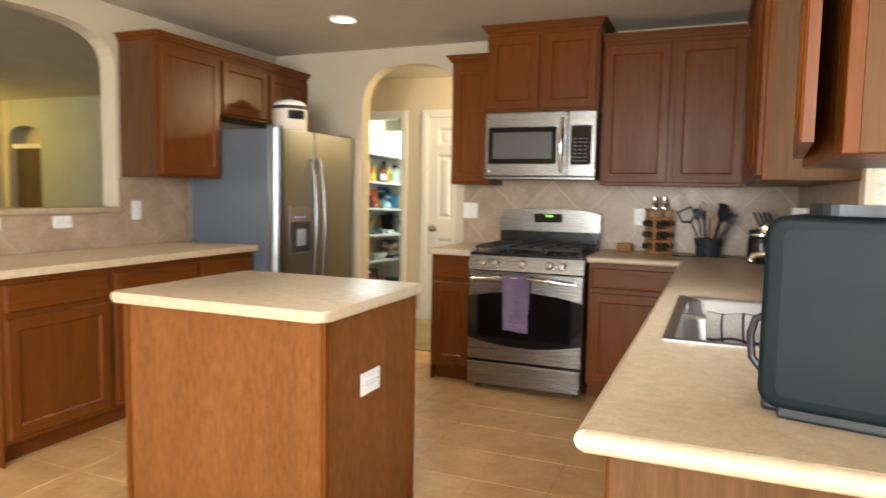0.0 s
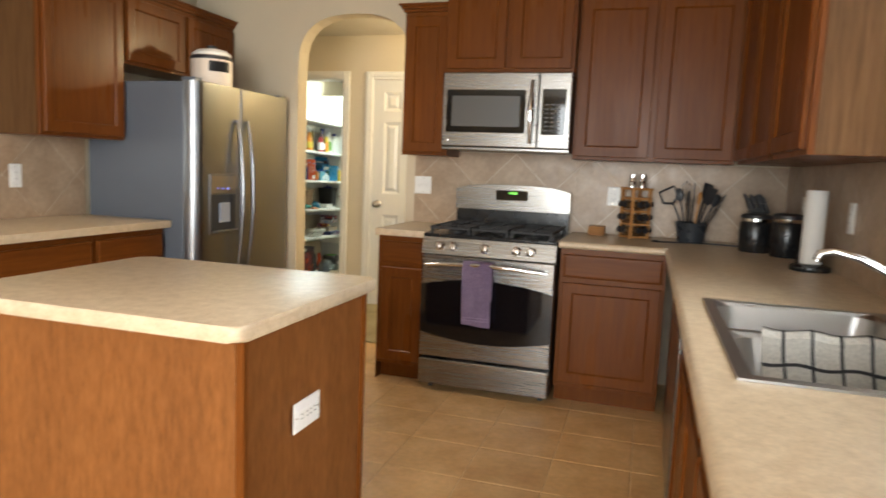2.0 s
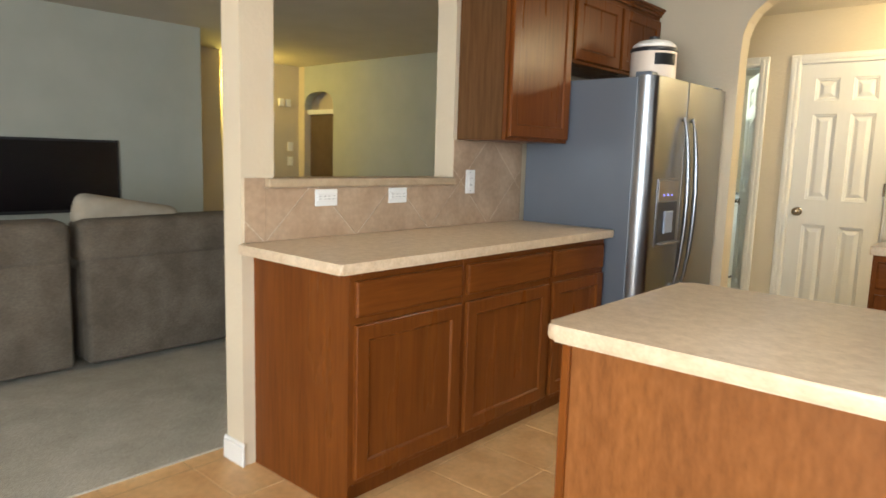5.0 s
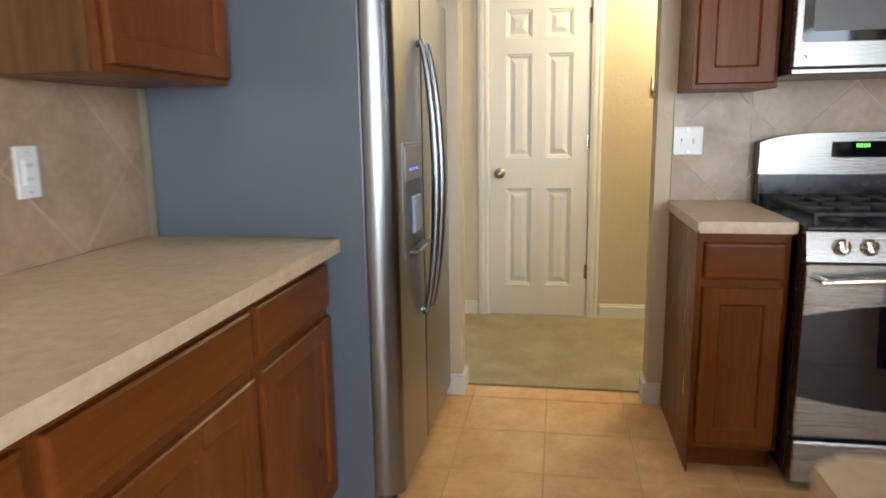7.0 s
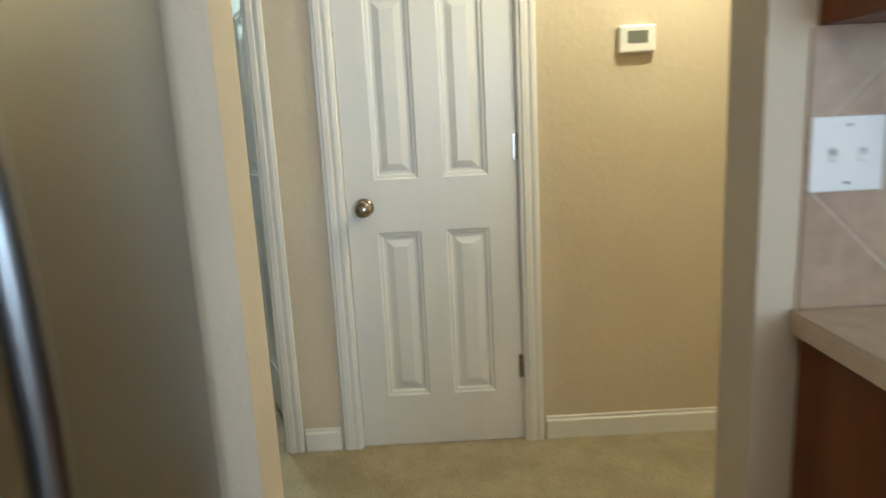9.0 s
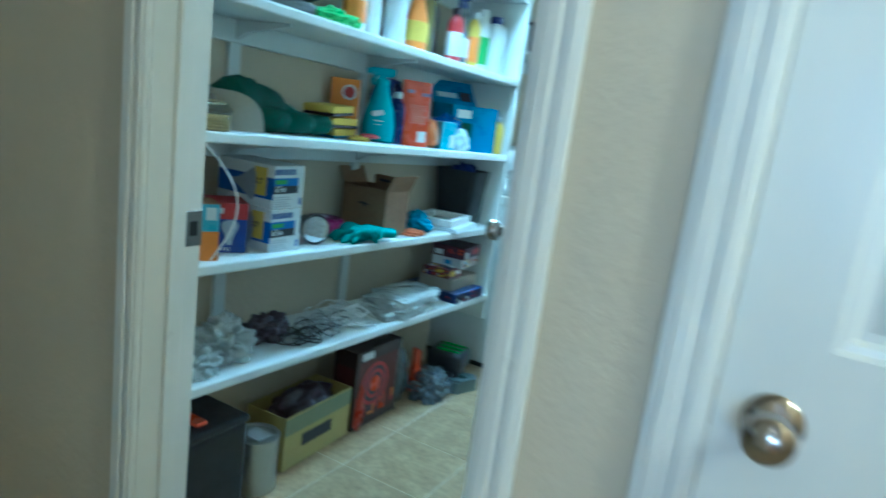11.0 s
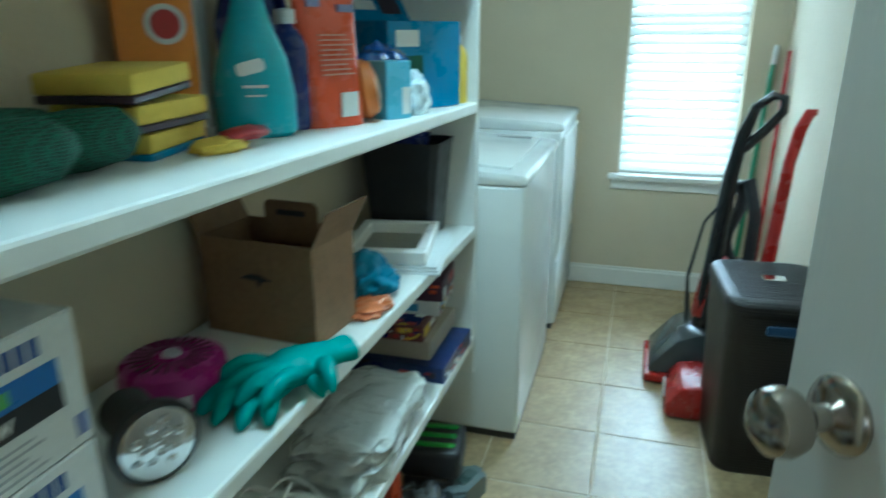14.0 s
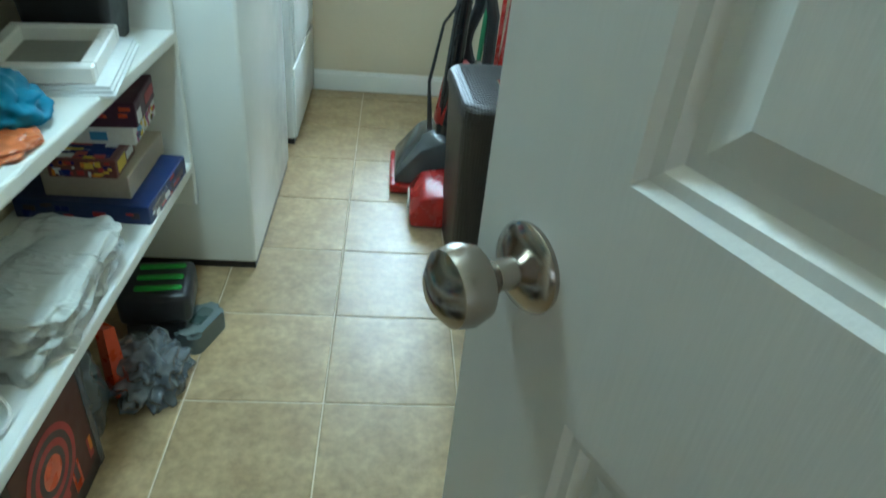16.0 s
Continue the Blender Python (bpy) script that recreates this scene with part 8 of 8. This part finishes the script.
bx = thing("produce_box", pose(-2.575, 2.235, 0, 0, 0, 92), "open pale yellow cardboard box holding dark cloth", "box")
YB = ink("yellow_box", (0.46, 0.38, 0.12), 0.7)
for nm, a in (("front_wall", (-W / 2, W / 2, -D / 2, -D / 2 + 0.004)), ("back_wall", (-W / 2, W / 2, D / 2 - 0.004, D / 2)), ("side_wall", (-W / 2, -W / 2 + 0.004, -D / 2 + 0.004, D / 2 - 0.004)), ("side_wall", (W / 2 - 0.004, W / 2, -D / 2 + 0.004, D / 2 - 0.004))):
    bm = bm_new()
    box(bm, *a, 0, H)
    part(nm, bm, YB, bx)
bm = bm_new()
box(bm, -W / 2, W / 2, -D / 2, D / 2, 0, 0.004)
part("bottom", bm, YB, bx)
bm = bm_new()
box(bm, -0.09, 0.07, -D / 2 - 0.001, -D / 2 + 0.0002, 0.06, 0.105)
part("print_panel", bm, INK_BLACK, bx, "dark printed panel")
bm = bm_new()
box(bm, -W / 2, W / 2, -D / 2 - 0.0008, -D / 2 + 0.0002, 0.125, 0.185)
part("print_band", bm, ink("box_green", (0.22, 0.25, 0.13)), bx)
crumple("dark_cloth", "dark crumpled cloth lying in the box", "cloth", -2.575, 2.235, 0.10, 0.07, 0.15, 0.085, C_DARK, 40, 0.3, 5)
crumple("red_bag", "red and yellow plastic bag standing on the floor", "bag", -2.53, 2.465, 0, 0.055, 0.035, 0.145, ink("red_film", (0.40, 0.04, 0.02), 0.3), 41, 0.25, 4)
W, D, H = 0.11, 0.29, 0.315
bx = carton("appliance_box", "tall dark printed cardboard box on the floor", -2.545, 2.575, 0, W, D, H, 90 - 90, ink("box_dark", (0.03, 0.018, 0.016), 0.4))
bx.matrix_basis = pose(-2.545, 2.575, 0.0005, 0, 0, 0) @ Matrix.Identity(4)
patch(bx, "right", 0.06, 0.92, 0.12, 0.86, W, D, H, ink("print_brown", (0.075, 0.014, 0.012)))
for j, (r, mat) in enumerate(((0.088, C_RED), (0.074, C_DARK), (0.060, C_RED), (0.046, C_DARK), (0.032, C_REDO))):
    bm = bm_new()
    cyl(bm, r, 0.0006, pose(W / 2 + 0.0006 + 0.0002 * j, -0.02, 0.165, 0, 90), 32)
    part("picture_ring", bm, mat, bx)
busy(bx, "right", W, D, H, (C_RED, C_DARK, C_REDO, C_ORANGE), 12, 14, (0.08, 0.9, 0.13, 0.34))
patch(bx, "front", 0.12, 0.88, 0.2, 0.8, W, D, H, ink("print_maroon", (0.06, 0.012, 0.012)))
patch(bx, "right", 0.1, 0.35, 0.88, 0.97, W, D, H, C_WHITE)
patch(bx, "right", 0.94, 1.0, 0.0, 1.0, W, D, H, C_BGREY, lift=0.0012)
crumple("grey_pouch", "limp grey plastic pouch on the floor", "bag", -2.565, 2.80, 0, 0.06, 0.08, 0.15, C_BGREY, 42, 0.3, 5)
crumple("shopping_bag", "crumpled pale grey plastic shopping bag", "plastic bag", -2.455, 2.93, 0, 0.085, 0.10, 0.085, C_BGREY, 43, 0.45, 7)
bm = bm_new()
prism(bm, [(-0.02, 0), (0.02, 0), (0.012, 0.19), (-0.015, 0.2)], 0.03, pose(-2.525, 2.90, 0.02, 90, 0, 60))
solid("red_nozzle", bm, C_REDO, "red plastic nozzle standing behind the bag", "nozzle")
dr = thing("power_drill", pose(-2.475, 3.13, 0, 0, 0, 8), "black and green cordless drill in its charger", "drill")
bm = bm_new()
box(bm, -0.09, 0.08, -0.08, 0.08, 0.08, 0.17, 0.02, 3)
part("motor_body", bm, DARKPLASTIC, dr, "", True)
for y in (-0.045, 0.0, 0.045):
    bm = bm_new()
    box(bm, -0.05, 0.06, y - 0.009, y + 0.009, 0.166, 0.176, 0.004, 1)
    part("green_grip", bm, ink("drill_green", (0.05, 0.30, 0.03), 0.4), dr, "bright green grip strip")
bm = bm_new()
box(bm, -0.08, 0.06, -0.07, 0.07, 0.0, 0.08, 0.012, 2)
part("battery", bm, DARKPLASTIC, dr)
cg = thing("battery_charger", pose(-2.385, 3.11, 0, 0, 0, 70), "small grey battery charger on the floor", "charger")
bm = bm_new()
prism(bm, rounded(0.14, 0.075, 0.025), 0.06, None)
bmesh.ops.bevel(bm, geom=[e for e in bm.edges if abs(e.verts[0].co.z - e.verts[1].co.z) < 1e-6 and e.verts[0].co.z > 0.05], offset=0.01, segments=2, affect="EDGES")
part("case", bm, ink("charger_grey", (0.14, 0.17, 0.17), 0.45), cg, "", True)
bm = bm_new()
prism(bm, rounded(0.07, 0.035, 0.01), 0.002, pose(0.01, 0, 0.06))
part("screen", bm, ink("charger_screen", (0.06, 0.09, 0.08), 0.3), cg)

ON_TOP = set(scene.objects)
# fourth board: bottles and towels
SHELF4 = (("cleaner_bottle", "blue bottle of cleaner with a yellow handle", -2.52, 1.72, 0.055, 0.25, C_SKY, C_YEL, "jug", None), ("cleaner_bottle", "dark bottle of cleaner on the top board", -2.56, 1.60, 0.045, 0.24, C_OLIVE, C_DARK, "plain", None),
          ("spray_bottle", "white trigger spray bottle with orange label", -2.50, 2.22, 0.045, 0.27, C_WHITE, C_WHITE, "spray", C_ORANGE), ("cleaner_bottle", "white handled bottle of cleaner", -2.53, 2.335, 0.05, 0.26, C_WHITE, C_WHITE, "jug", None), ("cleaner_bottle", "white bottle with a red cap", -2.50, 2.44, 0.042, 0.265, C_WHITE, C_REDO, "plain", None),
          ("spray_bottle", "orange-yellow trigger spray bottle", -2.49, 2.555, 0.052, 0.275, C_ORANGE, C_WHITE, "spray", C_YEL), ("cleaner_bottle", "olive green glass bottle with a dark cap", -2.515, 2.65, 0.04, 0.26, C_OLIVE, C_DARK, "plain", None), ("cleaner_bottle", "dark maroon bottle with a dark cap", -2.55, 2.735, 0.042, 0.24, C_DARK, C_DARK, "plain", None),
          ("cleaner_bottle", "red bottle with a white label", -2.475, 2.80, 0.036, 0.2, C_RED, C_DARK, "plain", C_WHITE), ("spray_bottle", "pale trigger spray bottle with a dark head", -2.50, 2.885, 0.045, 0.285, C_BGREY, C_NAVY, "spray", C_WHITE), ("cleaner_bottle", "yellow bottle of cleaner", -2.49, 2.97, 0.038, 0.22, C_YEL, C_WHITE, "plain", C_ORANGE),
          ("cleaner_bottle", "large white jug of bleach", -2.51, 3.065, 0.055, 0.25, C_WHITE, C_WHITE, "jug", C_LIME), ("cleaner_bottle", "large white jug with a blue cap", -2.50, 3.185, 0.058, 0.245, C_WHITE, C_NAVY, "jug", None))
for k, (nm, lab, x, y, r, h, mat, cp, kind, band) in enumerate(SHELF4):
    bottle(nm, lab, x, y, Z4, r, h, mat, cp, kind, 75 + 11 * (k % 4), 0.72, band)
for k in range(3):
    crumple("folded_towel", "folded grey towel in a stack", "towel", -2.545, 1.955, Z4 + 0.05 * k, 0.10, 0.125, 0.032, C_GREY, 50 + k, 0.12, 3)["group"] = "grey towels"
crumple("cleaning_cloth", "lime green cleaning cloth in a heap", "cloth", -2.47, 2.08, Z4, 0.055, 0.10, 0.03, C_LIME, 55, 0.35, 6)
# every thing on a board follows the board's slope
for ob in (FLOORED - SHELVED) | (set(scene.objects) - ON_TOP):
    if ob.parent is None:
        if ob.name.startswith("white_cord"):
            ob.location.z += rise(1.7)
        else:
            ob.location.z += rise(ob.matrix_basis.translation.y)
# a small high shelf over the machines
hs = thing("wall_shelf", pose(-2.9, 4.2, 1.60), "white wall shelf over the laundry machines", "shelf")
bm = bm_new()
box(bm, -0.148, 0.12, -0.88, 0.70, 0, 0.019, 0.004, 2)
part("board", bm, SHELFPAINT, hs)
bm = bm_new()
box(bm, -0.149, -0.13, -0.88, 0.70, -0.07, -0.0005)
part("cleat", bm, SHELFPAINT, hs)
for k, (y, c) in enumerate(((3.95, C_WHITE), (4.1, C_DARK), (4.25, C_WHITE), (4.45, C_DARK))):
    bx = carton("storage_box", "small box on the high laundry shelf", -2.92, y, 1.62, 0.12, 0.14, 0.16 + 0.03 * (k % 2), 90, c)

# ---- tiles ----


def clip(poly, axis, limit, keep_less):
    out = []
    for i, p in enumerate(poly):
        q = poly[(i + 1) % len(poly)]
        a, b = (p[axis] <= limit) == keep_less or p[axis] == limit, (q[axis] <= limit) == keep_less or q[axis] == limit
        if a:
            out.append(p)
        if a != b:
            u = (limit - p[axis]) / (q[axis] - p[axis])
            out.append((p[0] + u * (q[0] - p[0]), p[1] + u * (q[1] - p[1])))
    return out


def inside(poly, x0, x1, y0, y1):
    for axis, limit, less in ((0, x0, False), (0, x1, True), (1, y0, False), (1, y1, True)):
        if poly:
            poly = clip(poly, axis, limit, less)
    return poly


def area_of(poly):
    return abs(sum(a[0] * b[1] - b[0] * a[1] for a, b in zip(poly, poly[1:] + poly[:1]))) / 2


def diagonal_tiles(wall, regions, step, origin, m):
    """Square tiles set on their corners over rectangles of a wall; local x along the wall, y up, out of it along z."""
    side, gap = step / math.sqrt(2), 0.0032
    h = step / 2 - gap
    for x0, x1, y0, y1 in regions:
        bm = bm_new()
        box(bm, x0, x1, y0, y1, 0.0005, 0.006)
        part("grout_bed", bm, GROUT_S, wall, m=m)
        for i in range(int((x0 - origin[0]) / step * 2) - 2, int((x1 - origin[0]) / step * 2) + 3):
            for j in range(int((y0 - origin[1]) / step * 2) - 2, int((y1 - origin[1]) / step * 2) + 3):
                if (i + j) % 2:
                    continue
                cx, cy = origin[0] + i * step / 2, origin[1] + j * step / 2
                poly = inside([(cx + h, cy), (cx, cy + h), (cx - h, cy), (cx, cy - h)], x0 + 0.0005, x1 - 0.0005, y0 + 0.0005, y1 - 0.0005)
                if len(poly) > 2 and area_of(poly) > 1e-4:
                    bm = bm_new()
                    prism(bm, poly, 0.0085)
                    part("tile", bm, SPLASH, wall, m=m)


side_on_west = Matrix(((0, 0, 1, W_X), (1, 0, 0, 0), (0, 1, 0, 0), (0, 0, 0, 1)))
side_on_north = Matrix(((1, 0, 0, 0), (0, 0, -1, 0), (0, 1, 0, 0), (0, 0, 0, 1)))
side_on_east = Matrix(((0, 0, -1, E_X), (-1, 0, 0, 0), (0, 1, 0, 0), (0, 0, 0, 1)))
diagonal_tiles(bpy.data.objects["wall_west"], [(-2.875, -2.782, 0.916, 1.17), (-2.782, -1.655, 0.916, 1.129), (-1.655, -1.05, 0.916, 1.361)], 0.477, (-2.546, 0.912), side_on_west)
diagonal_tiles(bpy.data.objects["wall_north"], [(-0.305, -0.003, 0.916, 1.354), (-0.003, 0.760, 0.916, 1.39), (0.760, E_X - 0.009, 0.916, 1.361)], 0.477, (0.378, 1.150), side_on_north)
diagonal_tiles(bpy.data.objects["wall_east"], [(0.009, 2.05, 0.916, 1.361), (2.05, 3.14, 0.916, 1.13), (3.14, 3.74, 0.916, 1.354)], 0.477, (0.3, 1.150), side_on_east)


def floor_tiles(floor, mat, x0, x1, y0, y1, sx, sy, jx, jy, near):
    """Square tiles; the ones in the near stretch are pieces, the rest is joined."""
    gap, t = 0.0035, 0.006
    bm = bm_new()
    rows = [(0.0, -t), (0.0, -0.0016), (0.0024, 0.0)]
    loops = []
    for i, z in rows:
        loops.append([bm.verts.new((x, y, z)) for x, y in ((gap / 2 + i, gap / 2 + i), (sx - gap / 2 - i, gap / 2 + i), (sx - gap / 2 - i, sy - gap / 2 - i), (gap / 2 + i, sy - gap / 2 - i))])
    for p, q in zip(loops, loops[1:]):
        for k in range(4):
            bm.faces.new((p[k], p[(k + 1) % 4], q[(k + 1) % 4], q[k]))
    bm.faces.new(loops[-1])
    whole = mesh_of("tile", bm, mat)
    verts, faces = [], []
    for i in range(math.floor((x0 - jx) / sx), math.ceil((x1 - jx) / sx)):
        for j in range(math.floor((y0 - jy) / sy), math.ceil((y1 - jy) / sy)):
            a, b, c, d = jx + i * sx, jx + (i + 1) * sx, jy + j * sy, jy + (j + 1) * sy
            cut = a < x0 - 1e-6 or b > x1 + 1e-6 or c < y0 - 1e-6 or d > y1 + 1e-6
            is_near = near[0] < (a + b) / 2 < near[1] and near[2] < (c + d) / 2 < near[3]
            tilt = pose(0, 0, 0.0006 * noise.noise(Vector((a * 3, c * 3, 0))))
            if is_near and not cut:
                ob = new("tile", whole)
                ob.parent, ob.matrix_basis = floor, pose(a, c, 0) @ tilt
            elif is_near:
                poly = inside([(a + gap / 2, c + gap / 2), (b - gap / 2, c + gap / 2), (b - gap / 2, d - gap / 2), (a + gap / 2, d - gap / 2)], x0, x1, y0, y1)
                if len(poly) > 2 and area_of(poly) > 2e-4:
                    bm = bm_new()
                    ox, oy = poly[0]
                    prism(bm, [(p[0] - ox, p[1] - oy) for p in poly], t, pose(0, 0, -t))
                    part("tile", bm, mat, floor, m=pose(ox, oy, 0))
            else:
                poly = inside([(a + gap / 2, c + gap / 2), (b - gap / 2, c + gap / 2), (b - gap / 2, d - gap / 2), (a + gap / 2, d - gap / 2)], x0, x1, y0, y1)
                if len(poly) > 2:
                    n = len(verts)
                    verts += [(p[0], p[1], 0.0) for p in poly]
                    faces.append(list(range(n, n + len(poly))))
    if verts:
        me = bpy.data.meshes.new("far_tiles")
        me.from_pydata(verts, [], faces)
        me.materials.append(mat)
        ob = new("far_tiles", me)
        ob.parent = floor
        ob["kind"] = "stuff"


floor_tiles(kitchen_floor, FLOOR_TILE, -2.249, E_X - 0.001, -7.1, 0.119, 0.338, 0.336, 0.543, -2.705, (-2.3, 2.0, -4.75, 0.2))
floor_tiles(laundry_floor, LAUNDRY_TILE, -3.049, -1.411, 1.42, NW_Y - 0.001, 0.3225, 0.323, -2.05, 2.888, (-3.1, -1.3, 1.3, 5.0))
